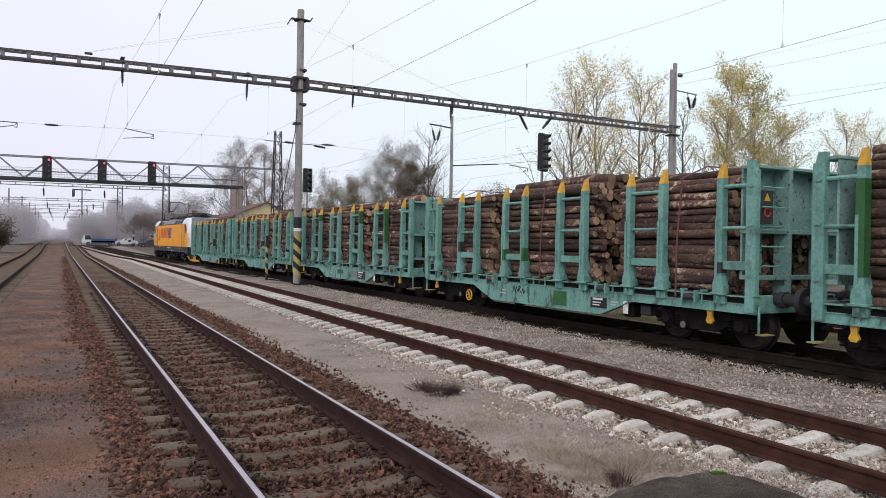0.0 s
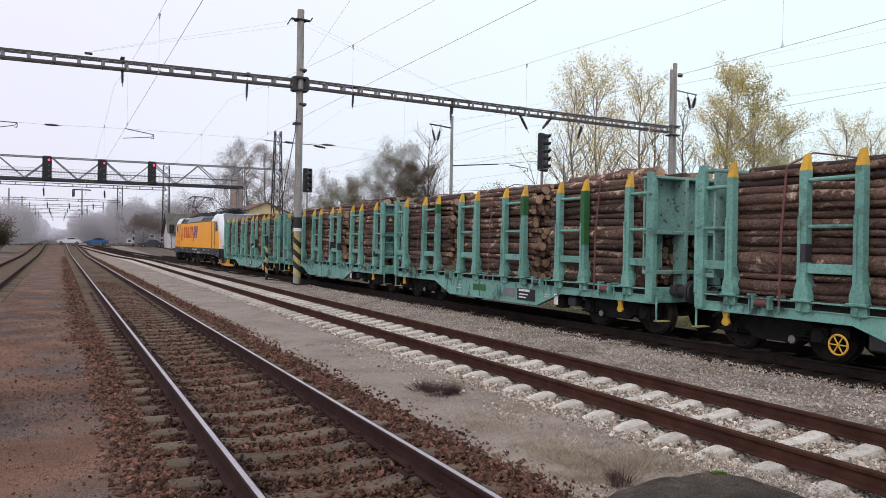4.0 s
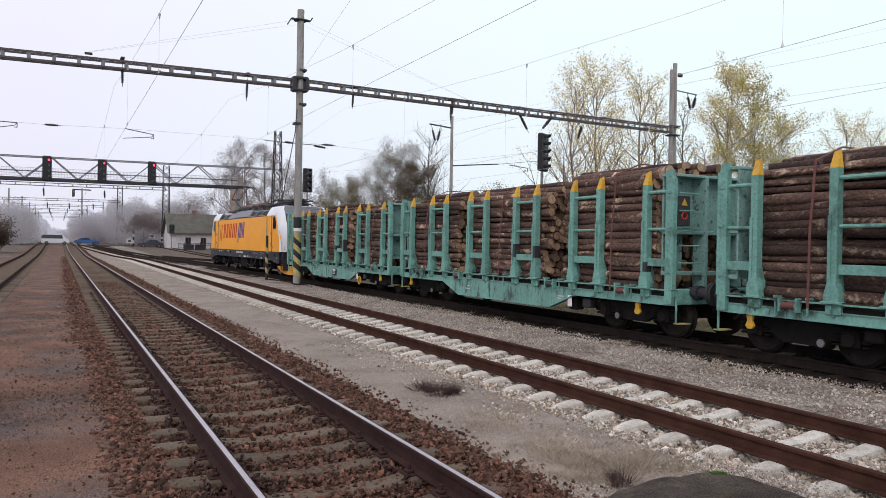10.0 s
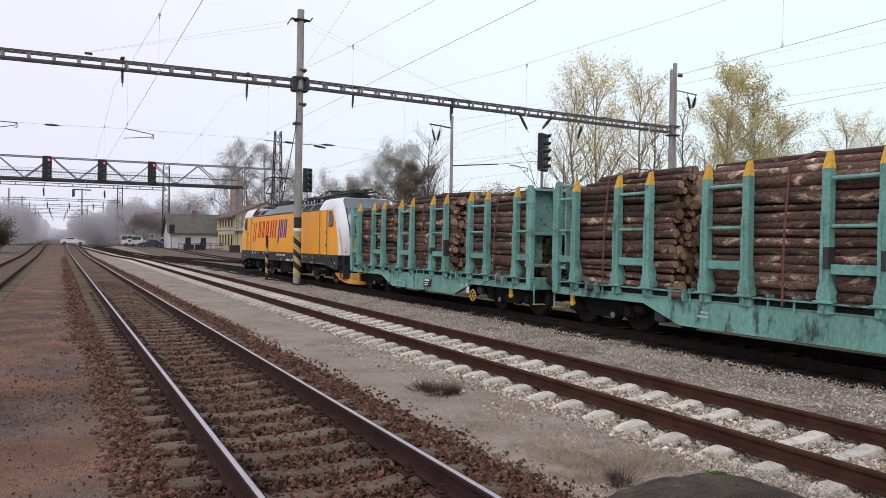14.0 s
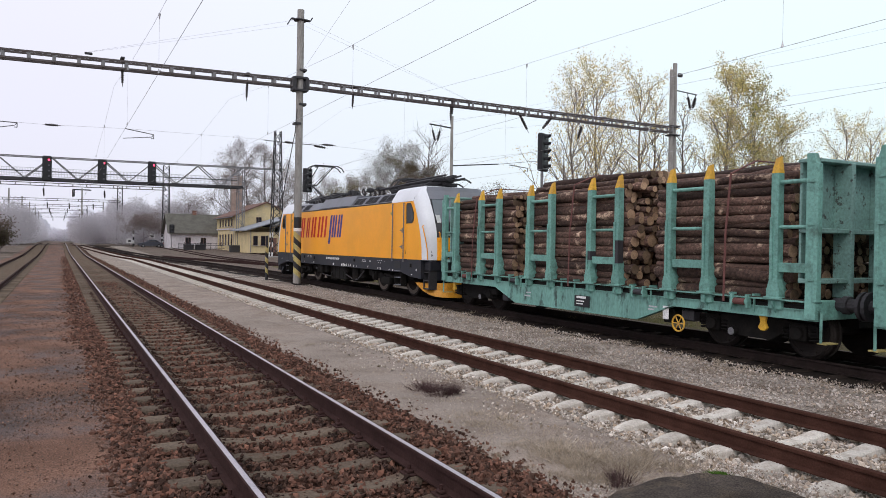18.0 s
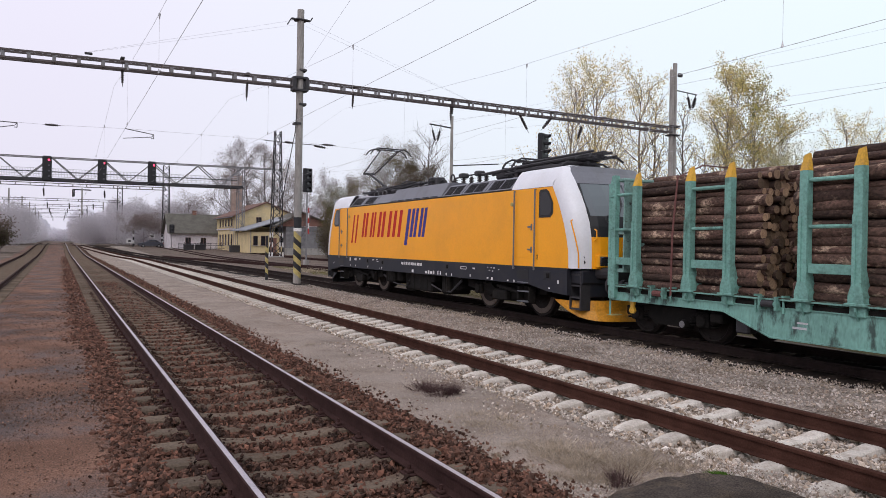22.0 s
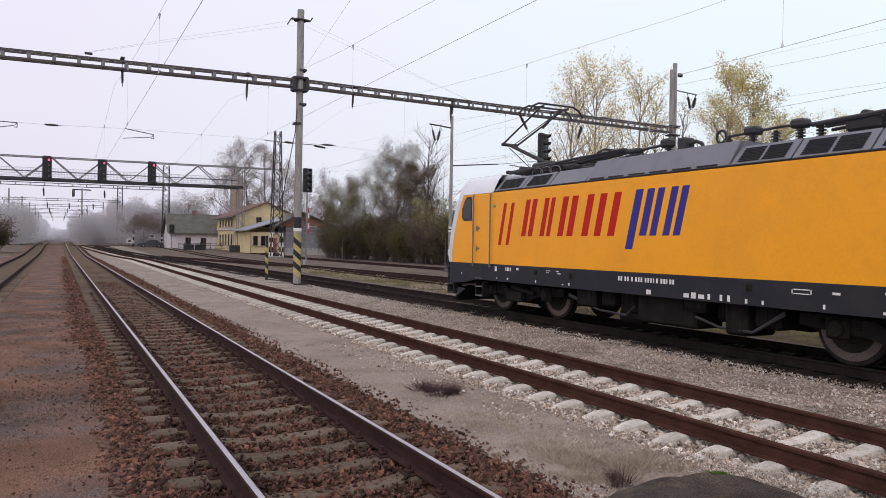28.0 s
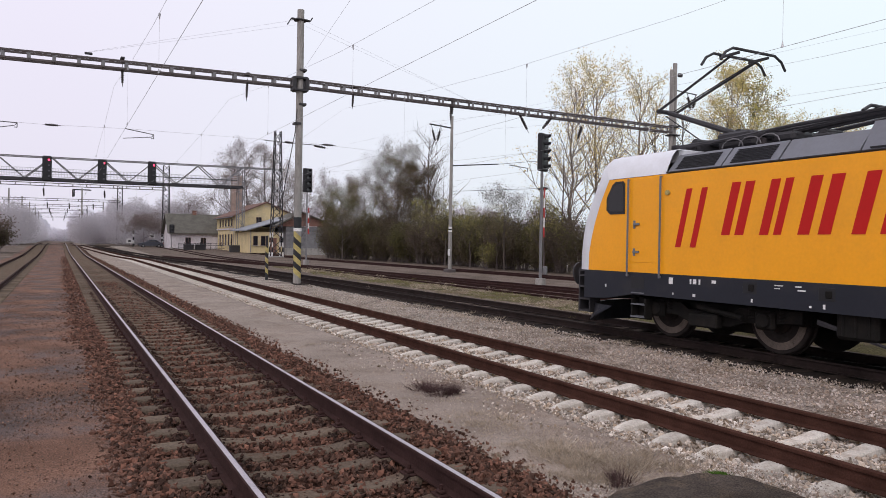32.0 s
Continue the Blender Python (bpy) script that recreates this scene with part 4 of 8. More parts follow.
    # bogies and wheels
    for bc in (5.36, -5.08):
        for side in (-1, 1):
            s = Shape()
            s.prism([(bc + 2.0, 0.62), (bc + 2.0, 0.82), (bc + 0.7, 0.78), (bc + 0.5, 0.66), (bc - 0.5, 0.66), (bc - 0.7, 0.78), (bc - 2.0, 0.82), (bc - 2.0, 0.62), (bc - 0.8, 0.52), (bc - 0.5, 0.42), (bc + 0.5, 0.42), (bc + 0.8, 0.52)], "x", side * 1.0, side * 1.16)
            bg = part("bogie_frame", s, under_black, ob)
            for dy in (-1.3, 1.3):
                a = Shape()
                a.box(side * 1.12, side * 1.24, bc + dy - 0.2, bc + dy + 0.2, 0.45, 0.78, 0.04)
                a.disc((side * 1.25, bc + dy, 0.62), (1, 0, 0), 0.14, 0.06, 14, bevel=0.02)
                part("axle_box", a, under_black, bg)
                for q in (-0.32, 0.32):
                    sp = Shape()
                    for i in range(5):
                        sp.ring((side * 1.1, bc + dy + q, 0.64 + i * 0.06), (0, 0, 1), 0.075, 0.02, 12, 5)
                    part("coil_spring", sp, under_black, bg)
            dmp = Shape().rod((side * 1.28, bc + 0.15, 0.75), (side * 1.28, bc - 0.9, 0.62), 0.05, n=8)
            part("yaw_damper", dmp, under_black, bg)
            sp = Shape().box(side * 1.16, side * 1.34, bc - 0.35, bc + 0.35, 0.36, 0.62, 0.03)
            part("sand_box", sp, under_black, bg)
        part("bogie_core", Shape().box(-0.66, 0.66, bc - 1.0, bc + 1.0, 0.28, 0.80, 0.03).box(-0.95, 0.95, bc - 2.0, bc + 2.0, 0.55, 0.82, 0.03), under_black, ob)
        for dy in (1.3, -1.3):
            WHEELS.append((wheelset(ob, bc + dy, 0.625), 0.625))
    # equipment boxes between the bogies
    for side in (-1, 1):
        for y0, y1, z0, out in ((2.65, 1.96, 0.43, 1.36), (1.82, 1.40, 0.48, 1.30), (1.32, 0.76, 0.38, 1.18), (0.66, -0.95, 0.27, 1.30), (-0.70, -1.24, 0.58, 1.37), (-1.32, -1.60, 0.44, 1.12), (-1.66, -2.15, 0.27, 1.32), (-2.22, -2.75, 0.42, 1.22)):
            bx = part("equipment_box", Shape().box(side * 0.5, side * out, y0, y1, z0, 0.84, 0.05), under_black, ob)
            for k in range(3):
                part("box_rib", Shape().box(side * (out - 0.01), side * (out + 0.015), y0 + (y1 - y0) * (0.2 + 0.3 * k) - 0.02, y0 + (y1 - y0) * (0.2 + 0.3 * k) + 0.02, z0 + 0.05, 0.80, 0.006), under_black, bx)
        part("air_pipe", Shape().path([(side * 1.28, 3.0, 0.62), (side * 1.30, 1.9, 0.40), (side * 1.28, 1.0, 0.36), (side * 1.33, 0.7, 0.55)], 0.025, 6), steel_dark, ob)
        part("air_pipe", Shape().path([(side * 1.33, -1.0, 0.50), (side * 1.25, -1.5, 0.36), (side * 1.33, -2.3, 0.36), (side * 1.28, -2.9, 0.66)], 0.025, 6), steel_dark, ob)
        part("air_tank", Shape().rod((side * 1.0, 0.70, 0.34), (side * 1.0, 1.36, 0.34), 0.15, n=14), under_black, ob)
        # small white plates and inscriptions along the sole bar
        marks = [(7.95, 1.02, .05, .08), (6.01, 1.22, .13, .16), (5.50, 1.23, .05, .12), (5.40, 1.23, .10, .12), (5.28, 1.23, .05, .12), (4.94, 1.25, .12, .07), (5.41, .97, .08, .07), (5.95, .97, .04, .05),
                 (3.57, 1.26, .20, .02), (3.60, 1.21, .14, .02), (3.20, 1.26, .14, .03), (3.14, 1.20, .18, .03), (2.98, .95, .05, .04), (2.74, .97, .05, .09), (4.1, .97, .04, .08), (0.11, .96, .16, .12),
                 (-0.90, .96, .16, .10), (-1.08, .97, .14, .14), (-1.27, .96, .17, .10), (-1.45, .97, .07, .13), (-1.73, .97, .07, .14), (-1.90, .97, .07, .14), (-2.28, .95, .06, .10), (-2.62, .95, .05, .09),
                 (-3.35, 1.22, .36, .02), (-3.35, 1.15, .36, .02), (-3.18, 1.185, .02, .09), (-3.52, 1.185, .02, .09), (-3.75, .97, .05, .09), (-3.95, 1.19, .16, .05), (-4.72, .95, .10, .05), (-4.95, .94, .12, .10),
                 (-4.72, 1.24, .05, .04), (-4.9, 1.24, .05, .04), (-5.05, 1.24, .07, .04), (-4.80, 1.16, .05, .05), (-4.98, 1.15, .07, .04), (-5.3, 1.20, .05, .03), (-5.75, .93, .08, .05), (-6.05, .93, .05, .08), (-7.95, 1.0, .06, .10), (-7.6, .83, .08, .04)]
        for y, z, w, h in marks:
            part("white_mark", Shape().box(side * (X + 0.003), side * (X + 0.010), y - w * 0.4, y + w * 0.4, z - h * 0.4, z + h * 0.4), white_paint, ob)
        for y, z in ((4.15, 1.19), (2.70, 1.17), (-7.5, 1.14), (-0.2 - 2.1, 1.19)):
            hatch = part("socket_recess", Shape().box(side * (X - 0.02), side * (X + 0.008), y - 0.15, y + 0.15, z - 0.11, z + 0.11, 0.01), black_plastic, ob)
            part("socket_cover", Shape().box(side * X, side * (X + 0.03), y - 0.09, y + 0.02, z - 0.06, z + 0.06, 0.012), under_black, hatch)
        y = 1.03
        for w in (.09, .09, 0, .09, .09, 0, .09, 0, .09, .09, .09, 0, .09, .09, .09, .05, .09, .0, .10, .10, .05, .10, .08):
            if w:
                part("number_bar", Shape().box(side * (X + 0.003), side * (X + 0.010), y, y - w * 0.5, 0.905, 0.975), white_paint, ob)
            y -= 0.080 if w else 0.042
        # big emblem on the side: two slanted bars and a row of upright blocks, in red and blue
        def slab(yl, yr, zb, zt, lean, mat):
            pts = [(yl, zb), (yr, zb), (yr - lean, zt), (yl - lean, zt)]
            part("emblem_block", Shape().prism(pts, "x", side * (X + 0.002), side * (X + 0.007)), mat, ob)
        slab(5.92, 5.78, 1.66, 2.88, 0.28, decal_red)
        slab(5.54, 5.40, 1.66, 2.88, 0.28, decal_red)
        def piece(yl, yr, zb, zt, mat):
            k = 0.24 / 1.01
            pts = [(yl - k * (zb - 1.92), zb), (yr - k * (zb - 1.92), zb), (yr - k * (zt - 1.92), zt), (yl - k * (zt - 1.92), zt)]
            part("emblem_block", Shape().prism(pts, "x", side * (X + 0.002), side * (X + 0.007)), mat, ob)
        for a, b in ((4.80, 4.61), (4.50, 4.31), (3.98, 3.80), (3.70, 3.55), (3.24, 3.03), (2.88, 2.66), (2.32, 2.10), (1.88, 1.66), (1.42, 1.20)):
            piece(a, b, 1.92, 2.93, decal_red)
        slab(0.84, 0.62, 1.60, 2.95, 0.32, decal_blue)
        for a, b in ((0.42, 0.22), (0.12, -0.06)):
            piece(a, b, 1.92, 2.95, decal_blue)
        for a, b in ((-0.24, -0.42), (-0.52, -0.70)):
            piece(a, b, 1.92, 2.95, decal_blue)
        turn = Matrix(((0, 0, side, side * (X + 0.004)), (side, 0, 0, -7.12 if side > 0 else -7.03), (0, 1, 0, 1.53), (0, 0, 0, 1)))
        lettering("cab_number", "2", 0.17, steel_dark, ob, turn)
    # roof gear
    for e, up in ((1, True), (-1, False)):
        pg = part("pantograph", Shape().box(-0.62, -0.54, e * 6.95, e * 4.6, 3.88, 3.95, 0.01).box(0.54, 0.62, e * 6.95, e * 4.6, 3.88, 3.95, 0.01).box(-0.62, 0.62, e * 6.95, e * 6.8, 3.88, 3.97, 0.01).box(-0.62, 0.62, e * 4.75, e * 4.6, 3.88, 3.97, 0.01).box(-0.45, 0.45, e * 5.9, e * 5.1, 3.90, 4.10, 0.05).box(-0.2, 0.3, e * 6.7, e * 5.6, 3.92, 4.05, 0.04), steel_dark, ob,
                  "raised black pantograph" if up else "folded black pantograph")
        for y in (6.85, 4.7):
            for x in (-0.55, 0.55):
                i = Shape().rod((x, e * y, 3.68), (x, e * y, 3.86), 0.07, n=8)
                i.disc((x, e * y, 3.75), (0, 0, 1), 0.1, 0.025, 10)
                part("insulator", i, porcelain, pg)
        if up:
            base, knee, head = (5.45, 4.0), (7.72, 4.86), (5.62, 5.70)
        else:
            base, knee, head = (4.3, 4.0), (5.8, 4.06), (8.6, 4.22)
        if up:
            a = Shape().rod((0, e * base[0], base[1]), (0, e * knee[0], knee[1]), 0.065, 0.05, 8)
            a.rod((-0.28, e * knee[0], knee[1]), (0.28, e * knee[0], knee[1]), 0.05, n=8)
            part("lower_arm", a, steel_dark, pg)
            u = Shape()
            for x in (-0.26, 0.26):
                u.rod((x, e * knee[0], knee[1]), (x * 1.5, e * head[0], head[1] - 0.08), 0.032, 0.024, 6)
            u.rod((0.05, e * (knee[0] - 0.1), knee[1] - 0.02), (0.3, e * head[0], head[1] - 0.1), 0.014, n=5)
            u.rod((0.12, e * 6.6, 3.98), (0.0, e * (knee[0] + 0.03), knee[1] - 0.08), 0.014, n=5)
            part("upper_arm", u, steel_dark, pg)
        else:
            a = Shape().rod((0, e * 5.4, 4.05), (0, e * 7.5, 4.10), 0.07, n=8)
            part("lower_arm", a, steel_dark, pg)
            u = Shape()
            for x in (-0.3, 0.3):
                u.rod((x, e * 7.75, 4.20), (x * 1.4, e * 4.9, 4.14), 0.035, n=6)
            u.bar((0, e * 5.3, 4.10), (0, e * 7.85, 4.17), 0.14, 0.08)
            u.bar((0.3, e * 4.6, 4.02), (0.3, e * 7.4, 4.10), 0.06, 0.05)
            part("upper_arm", u, steel_dark, pg)
            head = (4.75, 4.26)
        h = Shape()
        for dy in (-0.24, 0.24):
            pts = [(-0.93, e * head[0] + dy, head[1] - 0.27), (-0.80, e * head[0] + dy, head[1] - 0.1), (-0.6, e * head[0] + dy, head[1]), (0.6, e * head[0] + dy, head[1]), (0.80, e * head[0] + dy, head[1] - 0.1), (0.93, e * head[0] + dy, head[1] - 0.27)]
            h.path(pts, 0.028, 6)
        for x in (-0.42, 0.42):
            h.bar((x, e * head[0] - 0.24, head[1] - 0.06), (x, e * head[0] + 0.24, head[1] - 0.06), 0.04, 0.05)
        part("collector_head", h, steel_dark, pg)
    # body heights above the rail: sole bar, side wall, roof
    CAB_PARTS = ("side_wall", "sole_bar", "cab_cheek", "mask_seam", "warning_mark", "cab_roof", "nose", "nose_band", "windscreen", "screen_post", "screen_seal", "wiper", "brow", "handrail", "corner_step",
                 "headlight", "headlight_hood", "lamp_frame", "headstock", "white_mark", "socket_recess", "socket_cover", "cab_number", "nose_mark", "roof_insulator", "busbar", "folded_arm", "arm_tube", "roof_switch", "spring_box", "cable_loop", "roof_box")
    marks_z = ([0.0, 0.60, 0.72, 1.06, 1.82, 3.25, 3.86, 6.0], [0.0, 0.66, 0.90, 1.36, 2.02, 3.36, 3.95, 6.09])
    for o in ob.children_recursive:
        if o.type == "MESH" and o.name.split(".")[0] not in ("wheelset", "wheel", "tyre", "bogie_frame", "axle_box", "coil_spring", "yaw_damper", "sand_box", "bogie_core", "boarding_step", "step_tread") + CAB_PARTS:
            for q in o.data.vertices:
                q.co.z = float(np.interp(q.co.z, *marks_z))
    roof_gear(ob)
    # the far cab's parts are shifted outwards to fit the camera's view
    doors = ("cab_door", "grab_rail", "door_handle", "side_window", "pane", "side_lamp", "boarding_step", "step_tread", "step_recess")
    for o in ob.children_recursive:
        kind = o.name.split(".")[0]
        if o.type == "MESH" and kind not in ("wheelset", "wheel", "tyre", "bogie_frame", "axle_box", "coil_spring", "yaw_damper", "sand_box", "emblem_block", "white_mark", "pantograph", "lower_arm", "upper_arm", "collector_head", "insulator") + CAB_PARTS:
            for q in o.data.vertices:
                q.co.y += float(np.interp(q.co.y, (5.0, 6.0, 9.0), (0, 0.15, 0.18))) + (0.10 if kind in doors and q.co.y > 5 else 0.0)
    return ob


LOG_MESHES = []


def log_meshes():
    rnd = random.Random(5)
    for k in range(10):
        n, rings = 12, 6
        vs, fs, mi = [], [], []
        bend = [(rnd.uniform(-0.025, 0.025), rnd.uniform(-0.02, 0.02)) for _ in range(rings)]
        flare = rnd.uniform(0.82, 1.0)
        for j in range(rings):
            u = j / (rings - 1)
            bx, bz = bend[j] if 0 < j < rings - 1 else (0, 0)
            for i in range(n):
                a = 2 * math.pi * i / n
                r = 0.1 * (1 + (flare - 1) * u) * (1 + rnd.uniform(-0.045, 0.045))
                vs.append((bx + r * math.cos(a), u - 0.5, bz + r * math.sin(a)))
        for j in range(rings - 1):
            for i in range(n):
                fs.append((j * n + i, j * n + (i + 1) % n, (j + 1) * n + (i + 1) % n, (j + 1) * n + i))
                mi.append(0)
        fs += [tuple(range(n)), tuple(range((rings - 1) * n + n - 1, (rings - 1) * n - 1, -1))]
        mi += [1, 1]
        s = Shape()
        s.v, s.f, s.mi = vs, fs, mi
        me = s.mesh("log", bark, log_end)
        me.polygons.foreach_set("use_smooth", [q == 0 for q in mi])
        LOG_MESHES.append(me)


log_meshes()


def log_pile(label, length, top, seed, size=0.085):
    """Logs laid along the wagon, in uneven layers between the stakes; local x across, y along, z from the deck."""
    rnd = random.Random(seed)
    ob = thing("log_pile", label, "log pile", group="log piles on the wagons")
    z = size
    row = 0
    half = 1.27
    while z < top + 0.22:
        x = -half + size * (1.0 if row % 2 else 1.25)
        reach = half if z < top - 0.05 else half - 0.5 * (z - top + 0.1) / 0.3 - 0.05
        while x < half - size * 0.6:
            r = size * (rnd.uniform(0.66, 1.25) if rnd.random() < 0.85 else rnd.uniform(1.2, 1.55))
            if abs(x) < reach and (z < top or rnd.random() < 0.75):
                m = Matrix.Translation((x, rnd.uniform(-0.20, 0.20) if length > 3.5 else rnd.uniform(-0.07, 0.07), z + rnd.uniform(-0.025, 0.025)))
                m = m @ Euler((rnd.uniform(-0.016, 0.016), rnd.uniform(0, 6.28), rnd.uniform(-0.014, 0.014))).to_matrix().to_4x4()
                if rnd.random() < 0.5:
                    m = m @ Matrix.Rotation(math.pi, 4, "Z")
                part("log", rnd.choice(LOG_MESHES), bark, ob, at=m @ Matrix.Diagonal((r / 0.1, length * rnd.uniform(0.90, 1.0), r / 0.1, 1)))
            x += r + size * rnd.uniform(0.86, 1.05)
        z += size * 1.74
        row += 1
    return ob


DECK, LOAD_Z = 0.95, 1.02


def stake(parent, side, y, lean=0, patch=None):
    """One upright with a flared foot, an outer rib and a chisel tip."""
    X = 1.47 * side
    s = Shape()
    s.prism([(y - 0.07, DECK - 0.0), (y + 0.07, DECK - 0.0), (y + 0.07, 3.10), (y - 0.07, 3.10)], "x", X, X - side * 0.14)
    s.prism([(y - 0.125, DECK + 0.03), (y + 0.125, DECK + 0.03), (y + 0.125, DECK + 0.16), (y + 0.072, DECK + 0.34), (y - 0.072, DECK + 0.34), (y - 0.125, DECK + 0.16)], "x", X + side * 0.02, X - side * 0.12)
    s.box(X + side * 0.05, X - side * 0.10, y - 0.17, y + 0.17, DECK + 0.0, DECK + 0.045, 0.008)
    s.box(X + side * 0.022, X - side * 0.02, y + 0.02, y + 0.074, DECK + 0.3, 2.35)
    # foot swept inwards over the deck
    s.prism([(X - side * 0.13, DECK + 0.04), (X - side * 0.40, DECK + 0.04), (X - side * 0.36, DECK + 0.14), (X - side * 0.24, DECK + 0.30), (X - side * 0.17, DECK + 0.52), (X - side * 0.13, DECK + 0.60)], "y", y - 0.06, y + 0.06)
    ob = part("stake", s, green_steel, parent)
    t = Shape()
    t.add([(X, y - 0.071, 3.10), (X, y + 0.071, 3.10), (X - side * 0.141, y + 0.071, 3.10), (X - side * 0.141, y - 0.071, 3.10),
           (X - side * 0.105, y - 0.03, 3.39), (X - side * 0.105, y + 0.071, 3.36), (X - side * 0.141, y + 0.071, 3.36), (X - side * 0.141, y - 0.03, 3.39),
           ], [(0, 1, 5, 4), (1, 2, 6, 5), (2, 3, 7, 6), (3, 0, 4, 7), (4, 5, 6, 7), (3, 2, 1, 0)])
    part("stake_tip", t, tip_yellow, ob, "yellow chisel tip")
    if patch:
        part("repaint", Shape().box(X + side * 0.014, X - side * 0.143, y - 0.073, y + 0.073, patch[0], patch[1]), patch[2], ob, "dark repainted patch")
    return ob


def rungs(parent, side, y0, y1):
    X = 1.44 * side
    part("stake_rung", Shape().box(X, X - side * 0.05, y0, y1, 1.42, 1.58, 0.006), green_steel, parent)
    for z, r in ((2.18, 0.032), (2.94, 0.036)):
        part("stake_rung", Shape().rod((X - side * 0.03, y0, z), (X - side * 0.03, y1, z), r, n=8), green_steel, parent)


STAKES = [5.62, 4.15, 3.2, 1.68, 0.76, -0.76, -1.68, -3.2, -4.15, -5.62]


PATCHES = {0: {-1.68: (1.45, 1.95, steel_dark), -0.76: (1.5, 1.7, steel_dark)}, 1: {-0.76: (1.5, 1.85, steel_dark), -1.68: (1.5, 1.8, steel_dark), -5.62: (1.3, 1.5, steel_dark)},
           2: {-4.15: (1.85, 3.1, green_patch), -1.68: (2.6, 3.1, green_patch), 3.2: (2.8, 3.1, green_patch)}, 3: {1.68: (1.4, 1.7, green_patch), 0.76: (1.4, 1.75, green_patch), 4.15: (1.6, 1.9, steel_dark), -5.62: (1.35, 1.55, steel_dark)},
           4: {5.62: (1.4, 2.9, green_patch), 3.2: (1.5, 1.9, green_patch)}}


def wagon(label, ladder_end, seed, handwheel=None):
    rnd = random.Random(seed)
    ob = thing("timber_wagon", label, "freight wagon", group="timber wagons of the train")
    for side in (-1, 1):
        X = 1.40 * side
        # fish-bellied side sill with flanges
        prof = [(6.4, 0.83), (6.4, 0.62), (3.3, 0.62), (2.3, 0.37), (-2.3, 0.37), (-3.3, 0.62), (-6.4, 0.62), (-6.4, 0.83)]
        part("side_sill", Shape().prism(prof, "x", X, X - side * 0.03), sill_green, ob)
        s = Shape()
        s.box(X + side * 0.055, X - side * 0.10, -6.4, 6.4, 0.938, 0.965)
        s.box(X + side * 0.03, X - side * 0.10, -2.3, 2.3, 0.355, 0.38)
        for k in (-1, 1):
            s.add([(X + side * 0.03, k * 2.3, 0.355), (X - side * 0.1, k * 2.3, 0.355), (X - side * 0.1, k * 3.3, 0.605), (X + side * 0.03, k * 3.3, 0.605),
                   (X + side * 0.03, k * 2.3, 0.38), (X - side * 0.1, k * 2.3, 0.38), (X - side * 0.1, k * 3.3, 0.63), (X + side * 0.03, k * 3.3, 0.63)],
                  [(0, 1, 2, 3), (7, 6, 5, 4), (0, 3, 7, 4), (1, 5, 6, 2)])
            s.box(X + side * 0.03, X - side * 0.10, k * 3.3, k * 6.4, 0.605, 0.63)
        part("sill_flange", s, sill_green, ob)
        # dark colour on this plate adds to the shade under the overhanging deck
        part("sill_recess", Shape().box(X - side * 0.08, X - side * 0.10, -6.38, 6.38, 0.82, 0.94), rust_and_shade, ob, "dark recess under the deck, coloured for its shade")
        part("sill_lip", Shape().box(X + side * 0.02, X - side * 0.08, -6.4, 6.4, 0.822, 0.836), sill_green, ob)
        part("deck_edge", Shape().box(X + side * 0.055, X - side * 0.04, -6.38, 6.38, 0.966, 0.982), rust_and_shade, ob, "rusty edge of the deck")
        for y in STAKES:
            g = Shape().prism([(X + side * 0.002, 0.93), (X + side * 0.10, 0.93), (X + side * 0.10, 0.88), (X + side * 0.002, 0.70)], "y", y - 0.015, y + 0.015)
            part("gusset", g, green_steel, ob)
            part("gusset", Shape().box(X + side * 0.045, X - side * 0.07, y - 0.13, y + 0.13, 0.80, 0.945, 0.012), green_steel, ob)
        for y in (5.2, 4.6, 2.6, 2.05, -0.2, 0.3, -2.1, -2.7, -4.7, -5.2):
            g = Shape()
            g.prism([(y - 0.02, 0.94), (y + 0.02, 0.94), (y + 0.02, 1.02), (y - 0.02, 1.02)], "x", X + side * 0.05, X - side * 0.12)
            g.box(X + side * 0.03, X, y - 0.015, y + 0.015, 0.7, 0.94)
            part("bracket", g, green_steel, ob)
        for y in STAKES:
            stake(ob, side, y, patch=PATCHES[seed].get(y))
        for a, b in ((4.07, 3.28), (1.60, 0.84), (-0.84, -1.60), (-3.28, -4.07), (5.68, 6.30), (-5.68, -6.30)):
            rungs(ob, side, a, b)
        # winches, handwheel, plates
        for y in (2.3, -2.4, 4.9, -4.95):
            w = Shape().rod((X + side * 0.08, y - 0.16, 0.88), (X + side * 0.08, y + 0.16, 0.88), 0.045, n=10)
            w.prism([(y - 0.18, 0.78), (y - 0.14, 0.78), (y - 0.14, 1.0), (y - 0.18, 1.0)], "x", X, X + side * 0.12)
            w.prism([(y + 0.14, 0.78), (y + 0.18, 0.78), (y + 0.18, 1.0), (y + 0.14, 1.0)], "x", X, X + side * 0.12)
            part("strap_winch", w, green_steel, ob)
            part("winch_drum", Shape().rod((X + side * 0.08, y - 0.12, 0.88), (X + side * 0.08, y + 0.12, 0.88), 0.052, n=10), strap_red if rnd.random() < 0.5 else steel_dark, ob)
        hy = handwheel or 0.0
        hw = Shape().ring((X + side * 0.06, hy, 0.40), (1, 0, 0), 0.155, 0.018, 20, 5)
        for k in range(3):
            a = k * math.pi / 3
            hw.rod((X + side * 0.06, hy - 0.15 * math.cos(a), 0.40 - 0.15 * math.sin(a)), (X + side * 0.06, hy + 0.15 * math.cos(a), 0.40 + 0.15 * math.sin(a)), 0.012, n=5)
        if handwheel:
            part("brake_wheel", hw, tip_yellow, ob, "yellow brake handwheel")
